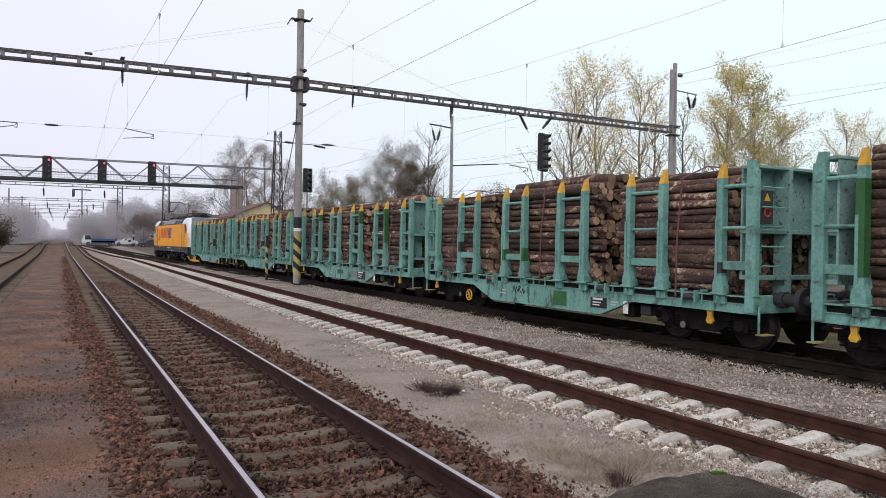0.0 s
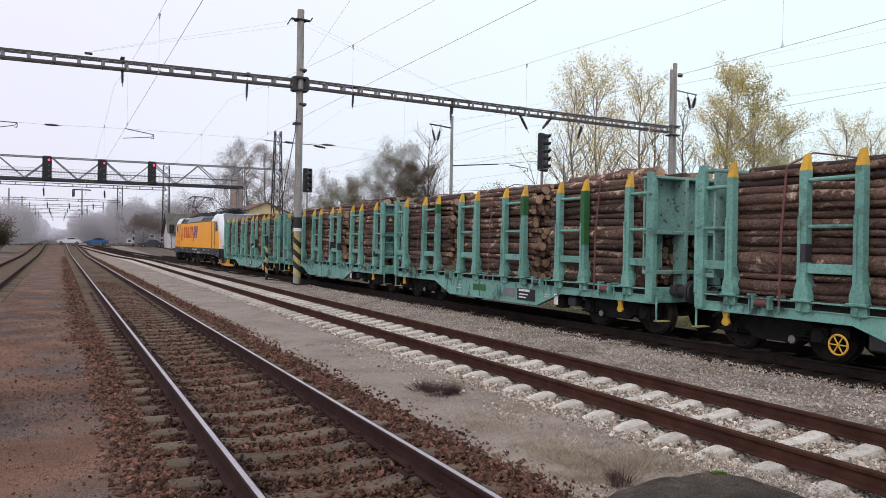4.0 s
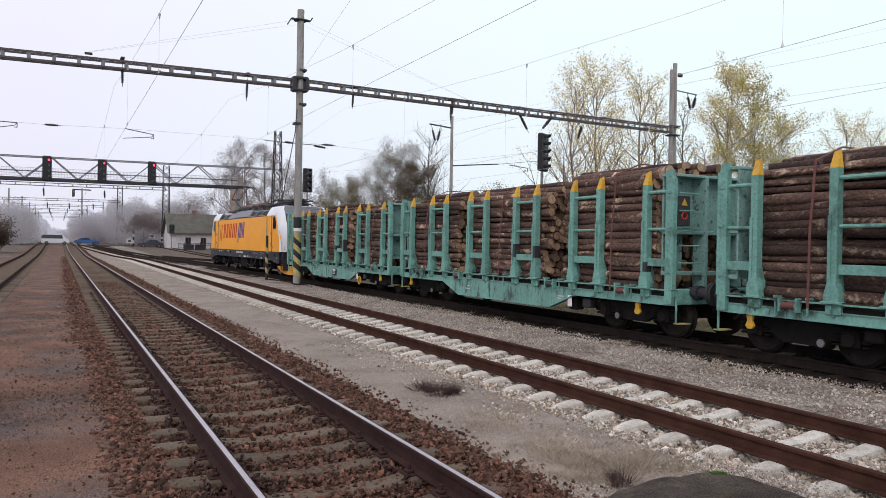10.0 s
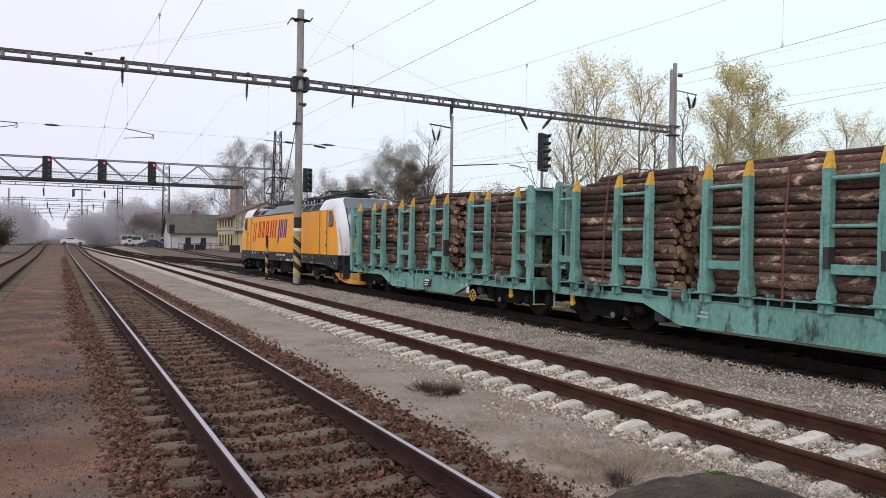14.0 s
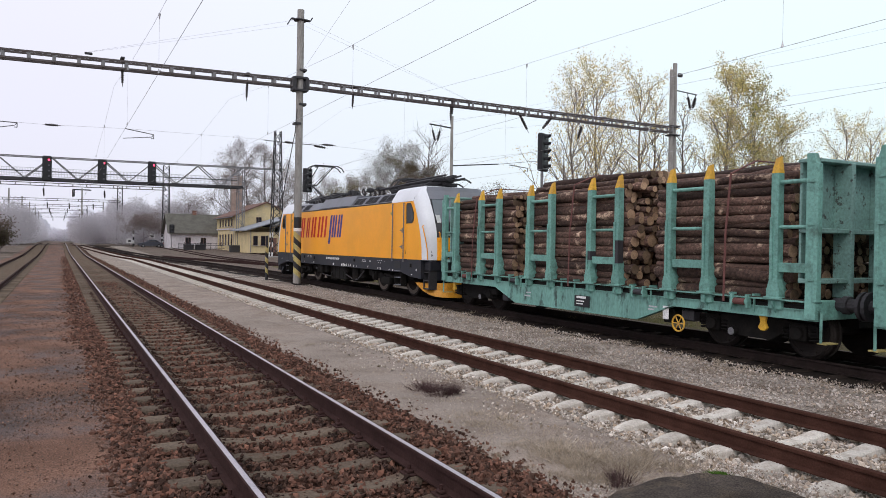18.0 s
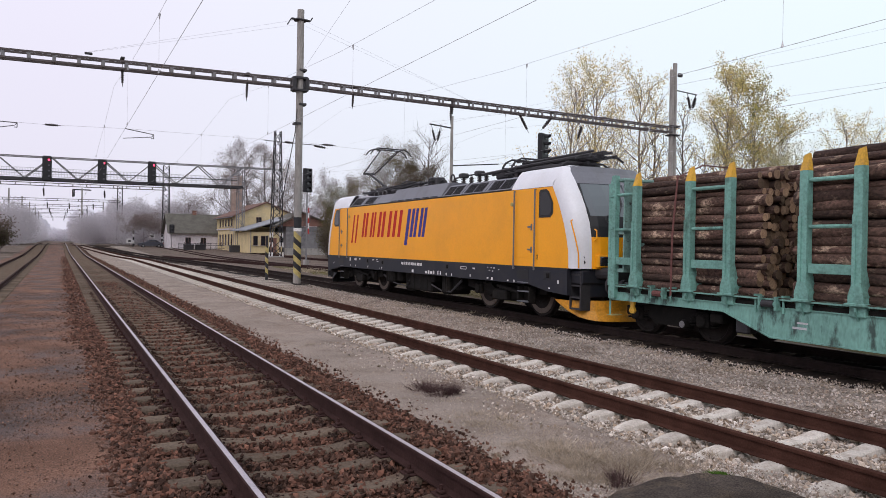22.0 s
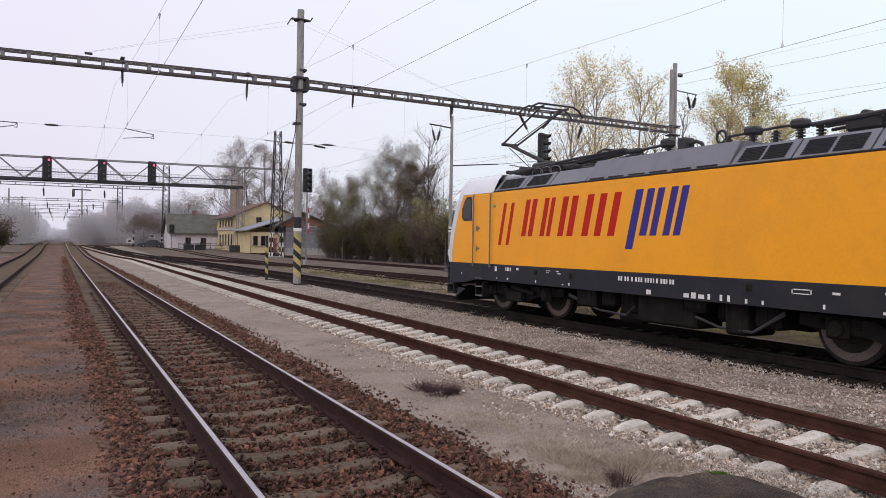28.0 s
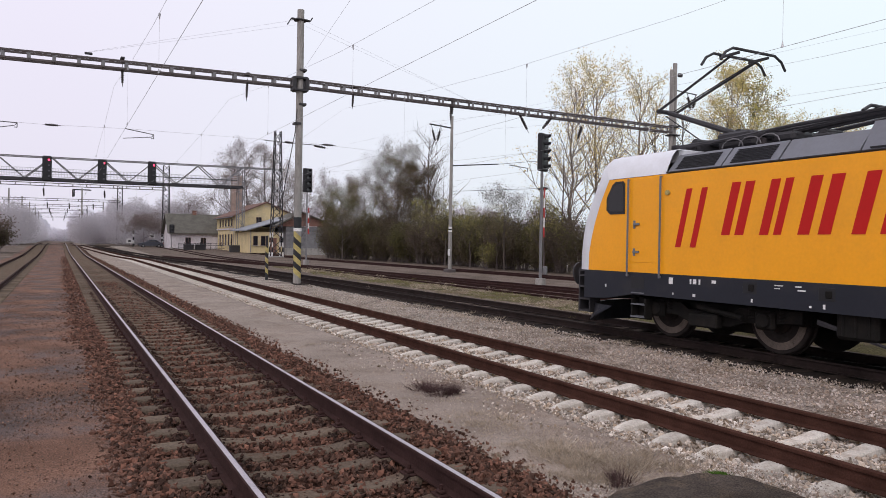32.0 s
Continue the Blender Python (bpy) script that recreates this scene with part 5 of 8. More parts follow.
        for y0, y1, z0, mt in ((3.15, 2.85, 0.34, steel_dark), (3.75, 3.45, 0.46, under_black), (-3.2, -2.9, 0.36, under_black), (-3.7, -3.4, 0.44, steel_dark)):
            part("brake_box", Shape().box(X - side * 0.12, X - side * 0.38, y0, y1, z0, 0.66, 0.03), mt, ob)
        part("label_holder", Shape().box(X + side * 0.004, X - side * 0.01, -3.18, -3.02, 0.42, 0.60, 0.008), white_paint, ob, "small white label holder")
        for e in (5.75, -5.35):
            k = Shape().prism([(e - 0.075, 0.62), (e + 0.075, 0.62), (e + 0.045, 0.53), (e + 0.09, 0.47), (e + 0.045, 0.435), (e - 0.045, 0.435), (e - 0.09, 0.47), (e - 0.045, 0.53)], "x", X - side * 0.02, X - side * 0.07)
            part("towing_hook", k, tip_yellow, ob, "yellow towing hook")
        plates = {0: ((-0.2, -0.75, 0.44, 0.62, black_plastic),), 2: ((-1.42, -2.22, 0.42, 0.64, black_plastic), (-0.75, -1.3, 0.46, 0.62, steel_grey), (0.9, 0.2, 0.50, 0.64, green_patch)),
                  3: ((-0.55, -1.05, 0.42, 0.70, green_patch), (-1.95, -2.5, 0.46, 0.62, black_plastic))}
        for a, b, z0, z1, mt in plates.get(seed, ()):
            pl = part("side_plate", Shape().box(X + side * 0.002, X + side * 0.012, a, b, z0, z1, 0.002), mt, ob)
            if mt is black_plastic:
                t = Shape()
                for zz, hh, w in ((0.72, 0.2, 0.72), (0.44, 0.1, 0.6), (0.2, 0.1, 0.5)):
                    t.box(X + side * 0.011, X + side * 0.015, a - 0.08, a - 0.08 - w * (a - b) * 0.85, z0 + zz * (z1 - z0), z0 + (zz + hh) * (z1 - z0))
                part("unreadable_bars", t, white_paint, pl, "white bars on a dark plate")
        t = Shape()
        for y, z, w, h in ((1.75, .50, .26, .025), (1.7, .56, .2, .02), (-2.75, .56, .24, .02), (-2.7, .52, .18, .02)):
            t.box(X + side * 0.001, X + side * 0.006, y - w / 2, y + w / 2, z, z + h)
        part("painted_marks", t, pale_mesh, ob, "faded pale unreadable marks")
    # deck, cross members
    part("deck_frame", Shape().box(-1.37, 1.37, -6.35, 6.35, 0.82, 0.90), under_black, ob)
    for y in (4.9, 3.7, 2.4, 1.2, -1.2, -2.4, -3.7, -4.9):
        part("bolster", Shape().box(-1.30, 1.30, y - 0.07, y + 0.07, 0.90, DECK, 0.01), green_steel, ob)
    part("centre_beam", Shape().box(-0.25, 0.25, -6.35, 6.35, 0.5, 0.86), under_black, ob)
    # end walls
    for e in (-1, 1):
        s = Shape()
        s.box(-1.38, 1.38, e * 6.02, e * 6.06, 2.12, 3.3)
        s.box(-1.38, -0.86, e * 6.02, e * 6.06, 1.30, 2.14)
        s.box(0.86, 1.38, e * 6.02, e * 6.06, 1.30, 2.14)
        s.box(-1.40, 1.40, e * 6.00, e * 6.34, 3.24, 3.30, 0.01)
        s.box(-1.40, 1.40, e * 6.02, e * 6.34, 2.08, 2.16, 0.01)
        s.box(-1.40, 1.40, e * 6.02, e * 6.34, 1.25, 1.33, 0.01)
        for x in (-0.5, 0.5):
            s.box(x - 0.05, x + 0.05, e * 6.06, e * 6.38, 1.0, 3.26, 0.01)
        ew = part("end_wall", s, green_grimy, ob)
        for side in (-1, 1):
            p = Shape()
            p.prism([(e * 6.21, 0.64), (e * 6.40, 0.64), (e * 6.40, 3.12), (e * 6.33, 3.37), (e * 6.21, 3.37)], "x", side * 1.36, side * 1.475)
            p.box(side * 1.36, side * 1.49, e * 6.35, e * 6.42, 0.95, 3.2, 0.01)
            for zz in (1.3, 2.2, 2.9):
                p.box(side * 1.475, side * 1.50, e * 6.26, e * 6.38, zz, zz + 0.04)
            part("corner_post", p, green_steel, ew)
        if ladder_end == e:
            l = Shape()
            for zz in (1.5, 1.85, 2.2, 2.55, 2.9):
                l.rod((-1.30, e * 6.40, zz), (-0.72, e * 6.40, zz), 0.015, n=6)
            part("rung_bars", l, green_steel, ew)
            pl = part("warning_plate", Shape().box(-1.28, -0.95, e * 6.32, e * 6.355, 2.25, 2.85, 0.005), steel_dark, ew, "dark warning plate")
            q = Shape().add([(-1.20, e * 6.362, 2.66), (-1.03, e * 6.362, 2.66), (-1.115, e * 6.362, 2.80), (-1.20, e * 6.356, 2.66), (-1.03, e * 6.356, 2.66), (-1.115, e * 6.356, 2.80)], [(0, 1, 2), (5, 4, 3), (0, 3, 4, 1), (1, 4, 5, 2), (2, 5, 3, 0)])
            part("warning_triangle", q, tip_yellow, pl, "yellow warning triangle")
            q = Shape().ring((-1.115, e * 6.36, 2.45), (0, 1, 0), 0.07, 0.018, 14, 5)
            part("warning_ring", q, red_paint, pl, "red warning ring")
        for k in (-1, 1):
            b = Shape().rod((k * 0.875, e * 6.33, 0.98), (k * 0.875, e * 6.92, 0.98), 0.11, n=12)
            b.rod((k * 0.875, e * 6.50, 0.98), (k * 0.875, e * 6.60, 0.98), 0.15, n=12)
            b.rod((k * 0.875, e * 6.90, 0.98), (k * 0.875, e * 6.955, 0.98), 0.235, n=16)
            part("buffer", b, steel_dark, ob)
            st = part("shunter_step", Shape().bar((k * 1.38, e * 6.44, 0.37), (k * 1.38, e * 6.44, 0.8), 0.02, 0.04), green_steel, ob)
            part("step_tread", Shape().box(k * 1.08, k * 1.39, e * 6.38, e * 6.54, 0.355, 0.375), hazard_yellow, st, "worn yellowish step tread")
        hk = Shape().box(-0.08, 0.08, e * 6.4, e * 6.9, 0.9, 1.02, 0.02)
        hk.path([(0, e * 6.9, 0.95), (0.03, e * 6.95, 0.62), (-0.03, e * 6.7, 0.45)], 0.03, 6)
        part("coupling", hk, steel_dark, ob)
        part("head_beam", Shape().box(-1.38, 1.38, e * 6.28, e * 6.40, 0.62, 0.98, 0.01), green_steel, ob)
        # bogie
        bc = e * 4.95
        for side in (-1, 1):
            s = Shape().prism([(bc + 1.25, 0.42), (bc + 1.25, 0.60), (bc + 0.5, 0.66), (bc - 0.5, 0.66), (bc - 1.25, 0.60), (bc - 1.25, 0.42), (bc - 0.55, 0.40), (bc - 0.35, 0.28), (bc + 0.35, 0.28), (bc + 0.55, 0.40)], "x", side * 0.98, side * 1.10)
            bf = part("bogie_frame", s, under_black, ob)
            for dy in (-0.9, 0.9):
                a = Shape().box(side * 1.0, side * 1.16, bc + dy - 0.16, bc + dy + 0.16, 0.32, 0.62, 0.03)
                a.disc((side * 1.17, bc + dy, 0.46), (1, 0, 0), 0.12, 0.05, 12, bevel=0.015)
                part("axle_box", a, under_black, bf)
                for q in (-0.25, 0.25):
                    sp = Shape()
                    for i in range(4):
                        sp.ring((side * 1.06, bc + dy + q, 0.36 + i * 0.055), (0, 0, 1), 0.07, 0.018, 10, 4)
                    part("coil_spring", sp, under_black, bf)
        for dy in (0.9, -0.9):
            WHEELS.append((wheelset(ob, bc + dy, 0.46), 0.46))
        for side in (-1, 1):
            bd = part("brake_cylinder", Shape().rod((side * 0.95, e * 4.52, 0.35), (side * 1.18, e * 4.52, 0.35), 0.12, 0.09, 12), under_black, ob)
            part("cylinder_cap", Shape().disc((side * 1.185, e * 4.52, 0.35), (1, 0, 0), 0.07, 0.02, 14, bevel=0.006), steel_grey, bd, "pale round cap")
    # heights of the sill, the deck and the stakes above the rail
    heights = ([0.0, 0.36, 0.38, 0.605, 0.63, 0.80, 0.95, 3.10, 3.39], [0.0, 0.36, 0.38, 0.715, 0.74, 0.85, 1.02, 3.16, 3.45])
    for o in ob.children_recursive:
        if o.type == "MESH" and o.name.split(".")[0] not in ("wheelset", "wheel", "tyre", "bogie_frame", "axle_box", "coil_spring", "buffer", "coupling", "brake_cylinder", "cylinder_cap", "brake_wheel", "brake_box"):
            for q in o.data.vertices:
                q.co.z = float(np.interp(q.co.z, *heights))
    return ob


TRAIN = [(loco(), -6.62)]
PITCH = 13.92
WAGON_LABELS = ["sea green timber wagon with yellow tipped stakes and three log piles", "scuffed sea green timber wagon coupled between others, loaded with logs"]
for k in range(5):
    w = wagon(WAGON_LABELS[k % 2], -1 if k in (1, 3) else 0, k, {0: -3.5, 3: 3.5}.get(k))
    off = -22.8 - PITCH * k + (0.0, 0.15, 0.13, 0.10, 0.10)[k]
    TRAIN.append((w, off))
    if k == 3:
        g = Shape()
        pts = [(0.55, 0.42), (0.42, 0.72), (0.30, 0.42), (0.22, 0.70), (0.02, 0.44), (-0.04, 0.72), (-0.20, 0.68), (-0.05, 0.60), (-0.30, 0.42), (-0.42, 0.64), (-0.52, 0.40), (-0.62, 0.62)]
        for (a, b), (c, d) in zip(pts, pts[1:]):
            g.bar((-1.406, 1.0 + a * 0.5, 0.36 + b * 0.62), (-1.406, 1.0 + c * 0.5, 0.36 + d * 0.62), 0.022, 0.006, up=(1, 0, 0))
        part("graffiti", g, black_plastic, w, "dark unreadable painted scrawl")
    for j, y in enumerate((4.22, 0.0, -4.22)):
        top = (2.22, 2.27, 2.29, 2.22, 2.26)[k] + (0.0, 0.06, -0.03)[(j + k) % 3] + (0.14 if (k, j) == (1, 2) else 0.0)
        pile = log_pile("bundle of brown barked logs with pale sawn ends on a wagon" if j != 1 else "middle bundle of barked logs between green stakes on a wagon", 4.02 if j == 1 else 3.26, top, 10 * k + j)
        # straps over the bundle
        for sy in ((0.0,) if j == 1 else (0.35 if j == 0 else -0.35,)):
            st = Shape()
            pts = [(-1.46, sy, -0.1), (-1.44, sy, top * 0.5), (-1.30, sy + 0.02, top + 0.05), (-0.6, sy + 0.03, top + 0.33), (0.6, sy + 0.03, top + 0.33), (1.30, sy + 0.02, top + 0.05), (1.44, sy, top * 0.5), (1.46, sy, -0.1)]
            ring = [(px * f, py + dy, pz * f) for px, py, pz in pts for f, dy in ((1.0, -0.022), (1.0, 0.022), (0.992, 0.022), (0.992, -0.022))]
            st.add(ring, [(4 * i + j, 4 * i + (j + 1) % 4, 4 * i + 4 + (j + 1) % 4, 4 * i + 4 + j) for i in range(len(pts) - 1) for j in range(4)])
            part("strap", st, strap_red, pile, "faded red lashing strap")
        TRAIN.append((pile, (off, y)))


# distance of the locomotive's far axle along the track, second by second
ROLL = [79.47, 76.40, 73.45, 70.69, 67.99, 65.41, 62.90, 60.44, 58.16, 55.90, 53.51, 51.10, 48.81, 46.68, 44.61, 42.66, 40.71, 38.70, 36.64, 34.61, 32.62, 30.68, 28.79, 26.88, 24.95, 23.05, 21.19, 19.35, 17.63, 16.04, 14.46, 12.83, 11.13]


def train_at(t):
    """A smooth curve through the distances in ROLL."""
    k = min(max(int(t), 0), 31)
    u = t - k
    p1, p2 = ROLL[k], ROLL[k + 1]
    p0 = ROLL[k - 1] if k else 2 * p1 - p2
    p3 = ROLL[k + 2] if k < 31 else 2 * p2 - p1
    return 0.5 * (2 * p1 + (p2 - p0) * u + (2 * p0 - 5 * p1 + 4 * p2 - p3) * u * u + (3 * p1 - p0 - 3 * p2 + p3) * u ** 3)


def on_track(y, lift=0.0):
    return Matrix.Translation((centre_three(y), y, Z_THREE + lift)) @ Matrix.Rotation(turn_at(centre_three, y), 4, "Z")

# ---- masts, beams and signals ----
def striped(parent, x, y, z0, z1, r, n=8, pitch=0.33):
    """Slanting yellow and black warning bands painted round a mast foot."""
    k = max(3, int((z1 - z0) / pitch * 2))
    for i in range(k):
        s = Shape()
        a, b = z0 + (z1 - z0) * i / k, z0 + (z1 - z0) * (i + 1) / k
        vs = []
        for j in range(13):
            w = 2 * math.pi * j / 12
            lift = 0.9 * r * math.cos(w - 2.86)
            vs += [(x + r * math.cos(w), y + r * math.sin(w), a + lift), (x + r * math.cos(w), y + r * math.sin(w), b + lift)]
        s.add(vs, [(2 * j, 2 * j + 2, 2 * j + 3, 2 * j + 1) for j in range(12)])
        part("warning_band", s, hazard_black if i % 2 else hazard_yellow, parent)


def insulator(p0, p1, r=0.10):
    s = Shape()
    p0, p1 = Vector(p0), Vector(p1)
    for i in range(7):
        q = p0.lerp(p1, 0.2 + 0.1 * i)
        s.rod(q, q + (p1 - p0) * 0.05, r * (0.6 + 0.4 * math.sin(math.pi * (i + 0.5) / 7)), r * 0.45, 8)
    s.rod(p0.lerp(p1, 0.18), p0.lerp(p1, 0.85), r * 0.6, r * 0.5, 8)
    s.rod(p0, p1, 0.014, n=5)
    return s


PORTAL_Y = 36.5
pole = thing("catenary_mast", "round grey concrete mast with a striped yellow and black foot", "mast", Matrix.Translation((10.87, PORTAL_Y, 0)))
part("shaft", Shape().rod((0, 0, -0.3), (0, 0, 13.75), 0.196, 0.176, 20), concrete, pole, smooth=True)
part("clamp", Shape().box(-0.34, 0.34, -0.28, 0.28, 9.55, 9.66, 0.02).box(-0.34, 0.34, -0.28, 0.28, 10.18, 10.30, 0.02).box(-0.42, -0.24, -0.26, 0.26, 9.58, 10.27, 0.01).box(0.24, 0.40, -0.26, 0.26, 9.58, 10.27, 0.01), steel_dark, pole)
part("top_bracket", Shape().box(-0.50, 0.50, -0.05, 0.05, 13.2, 13.3, 0.02).box(-0.3, 0.3, -0.25, 0.25, 13.18, 13.26, 0.02).bar((-0.5, 0, 13.25), (-0.7, 0, 12.9), 0.05, 0.05).bar((0.5, 0, 13.25), (0.62, 0, 13.45), 0.05, 0.05), steel_dark, pole)
for zz in (10.65, 8.9, 7.9):
    part("cable_clamp", Shape().box(*((-0.08, 0.31) if zz > 8 else (-0.30, 0.05)), -0.22, 0.22, zz - 0.06, zz + 0.06, 0.02), steel_dark, pole)
part("black_band", Shape().rod((0, 0, 2.55), (0, 0, 3.1), 0.200, 0.199, 20, False), hazard_black, pole)
part("white_band", Shape().rod((0, 0, 2.38), (0, 0, 2.55), 0.206, 0.205, 20, False), white_paint, pole)
striped(pole, 0, 0, 0.1, 2.25, 0.203, pitch=0.56)
part("switch_rod", Shape().path([(-0.18, -0.2, 8.6), (-0.28, -0.24, 7.4), (-0.72, -0.26, 5.0), (-0.86, -0.28, 4.1)], 0.02, 6), steel_dark, pole)
part("footing", Shape().box(-0.42, 0.42, -0.42, 0.42, -0.9, -0.5, 0.05), concrete, pole)

post = thing("stub_post", "short striped yellow and black warning post", "post", Matrix.Translation((10.06, 39.45, 0)))
part("post_shaft", Shape().rod((0, 0, -0.3), (0, 0, 2.15), 0.075, 0.07, 12), hazard_black, post)
striped(post, 0, 0, 0.1, 1.5, 0.084, pitch=0.5)

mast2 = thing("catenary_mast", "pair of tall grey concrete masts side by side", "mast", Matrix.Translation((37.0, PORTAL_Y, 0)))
part("shaft", Shape().rod((-0.17, 0, -0.3), (-0.17, 0, 14.0), 0.19, 0.145, 16), concrete, mast2, smooth=True)
part("shaft", Shape().rod((0.19, 0.1, -0.3), (0.19, 0.1, 14.5), 0.19, 0.145, 16), concrete, mast2, smooth=True)
part("clamp", Shape().box(-0.42, 0.42, -0.28, 0.34, 9.5, 9.6, 0.02), steel_dark, mast2)
part("clamp", Shape().box(-0.42, 0.42, -0.28, 0.34, 10.1, 10.2, 0.02), steel_dark, mast2)
part("bracket_arm", Shape().bar((0.3, 0, 12.65), (2.2, 0, 12.55), 0.06, 0.06).path([(1.3, 0, 12.6), (1.55, 0, 11.5), (2.1, 0, 12.55)], 0.02, 5), steel_dark, mast2)
part("insulator", insulator((1.3, 0, 12.5), (1.6, 0, 11.45), 0.13), porcelain, mast2)
part("insulator", insulator((2.1, 0, 12.5), (1.8, 0, 11.45), 0.13), porcelain, mast2)
part("top_insulator", Shape().box(0.4, 0.75, -0.1, 0.1, 13.6, 13.85, 0.04), steel_dark, mast2)


def portal_beam(x0, z0, x1, z1, y, label, name="portal_beam", depth=0.34, width=0.45, pitch=0.95):
    """A light steel beam: two chords joined by short flat posts."""
    ob = thing(name, label, "steel beam")
    for sy in (-1, 1):
        for top in (0, 1):
            part("chord", Shape().bar((x0, y + sy * width / 2, z0 + top * depth), (x1, y + sy * width / 2, z1 + top * depth), 0.06, 0.085), beam_steel, ob)
    n = max(2, int(abs(x1 - x0) / pitch))
    for i in range(n + 1):
        u = i / n
        x, z = x0 + (x1 - x0) * u, z0 + (z1 - z0) * u
        s = Shape()
        for sy in (-1, 1):
            s.box(x - 0.07, x + 0.07, y + sy * (width / 2 + 0.012), y + sy * (width / 2 - 0.012), z, z + depth)
        s.box(x - 0.03, x + 0.03, y - width / 2, y + width / 2, z - 0.02, z + 0.02)
        part("batten", s, steel_grey, ob)
    return ob


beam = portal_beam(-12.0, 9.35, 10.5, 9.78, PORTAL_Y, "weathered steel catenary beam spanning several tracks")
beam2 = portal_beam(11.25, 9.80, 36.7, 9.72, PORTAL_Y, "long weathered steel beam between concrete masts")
for bx, x0, z0, x1, z1, host in ((2.5, 2.5, 9.9, 2.52, 8.85, beam), (8.2, 8.2, 9.9, 8.17, 8.8, beam), (13.8, 13.8, 9.95, 13.75, 8.95, beam2), (19.72, 19.72, 9.9, 19.72, 8.75, beam2), (24.3, 24.3, 9.95, 25.1, 8.7, beam2), (27.0, 27.0, 10.0, 26.0, 8.9, beam2), (29.2, 29.2, 9.6, 28.8, 8.5, beam2)):
    part("insulator", insulator((x0, PORTAL_Y, z0), (x1, PORTAL_Y, z1), 0.085 if abs(x0 - x1) < 0.1 else 0.125), porcelain, host, "dark ribbed insulator")
    part("saddle", Shape().box(bx - 0.09, bx + 0.09, PORTAL_Y - 0.25, PORTAL_Y + 0.25, 10.08, 10.17, 0.02), steel_dark, host)
for x in (1.1, 20.8, 31.0):
    part("stay_anchor", Shape().box(x - 0.16, x + 0.16, PORTAL_Y - 0.06, PORTAL_Y + 0.06, 10.12, 10.22, 0.02), steel_dark, beam if x < 10 else beam2)


def wire(name, pts, label, r=0.012):
    s = Shape()
    s.path(pts, r, 5)
    return solid(name, s, wire_mat, label, "wire", "overhead wires")


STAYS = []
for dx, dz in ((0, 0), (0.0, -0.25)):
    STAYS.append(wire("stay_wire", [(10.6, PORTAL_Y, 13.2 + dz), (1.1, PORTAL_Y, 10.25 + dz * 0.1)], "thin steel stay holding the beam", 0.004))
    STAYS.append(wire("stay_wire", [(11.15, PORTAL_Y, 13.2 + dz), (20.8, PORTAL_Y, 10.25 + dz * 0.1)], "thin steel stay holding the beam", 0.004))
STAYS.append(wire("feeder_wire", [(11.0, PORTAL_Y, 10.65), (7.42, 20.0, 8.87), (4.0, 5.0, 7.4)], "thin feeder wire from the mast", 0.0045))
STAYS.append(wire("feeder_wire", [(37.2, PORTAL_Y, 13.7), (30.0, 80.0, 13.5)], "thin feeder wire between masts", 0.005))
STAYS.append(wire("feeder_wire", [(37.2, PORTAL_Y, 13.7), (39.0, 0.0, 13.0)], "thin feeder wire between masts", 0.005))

# the portal is shrunk towards the camera to fit its view, clear of the train, between the second and the third track
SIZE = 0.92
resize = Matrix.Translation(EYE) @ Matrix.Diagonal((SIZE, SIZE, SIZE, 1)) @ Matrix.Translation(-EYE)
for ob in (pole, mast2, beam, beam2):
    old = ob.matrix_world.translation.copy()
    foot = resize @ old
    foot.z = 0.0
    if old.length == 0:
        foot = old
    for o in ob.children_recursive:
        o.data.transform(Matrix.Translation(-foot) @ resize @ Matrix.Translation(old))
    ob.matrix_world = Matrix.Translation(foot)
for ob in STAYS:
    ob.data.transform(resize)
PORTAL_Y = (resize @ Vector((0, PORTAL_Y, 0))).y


def catenary(x, y_far, zc=5.65, zm=8.85, dip=1.75, far_mat=None, y_mid=None, bend=lambda y: 0.0, near=-30.0):
    """A contact wire with its carrying wire and droppers, in spans from mast to mast."""
    wire("contact_wire", [(x + bend(y), y, zc + rise(y)) for y in (near, -5, 10, 25, 36.5, 50, 65, 80, 95, 110, y_far)], "thin contact wire over a track", 0.0048)
    y_mid = y_mid or PORTAL_Y
    spans = [(y_mid - 58, y_mid), (y_mid, y_mid + 60)]
    pts = []
    for a, b in spans:
        for i in range(9):
            u = i / 8
            y = a + (b - a) * u
            pts.append((x + bend(y), y, zm - dip * 4 * u * (1 - u) + rise(y)))
    wire("carrier_wire", pts, "sagging carrier wire over a track", 0.0038)
    for a, b in spans:
        for u in (0.12, 0.27, 0.42, 0.58, 0.73, 0.88):
            y = a + (b - a) * u
            zt = zm - dip * 4 * u * (1 - u) + rise(y)
            s = Shape().rod((x + bend(y), y, zc + rise(y)), (x + bend(y), y, zt), 0.003, n=4)
            s.rod((x + bend(y), y, zt), (x + bend(y), y, zt - 0.12), 0.03, 0.012, 5)
            s.rod((x + bend(y), y, zc + rise(y)), (x + bend(y), y, zc + rise(y) + 0.1), 0.028, 0.01, 5)
            solid("dropper", s, wire_mat, "short dropper wire between two overhead wires", "wire", "dropper wires")


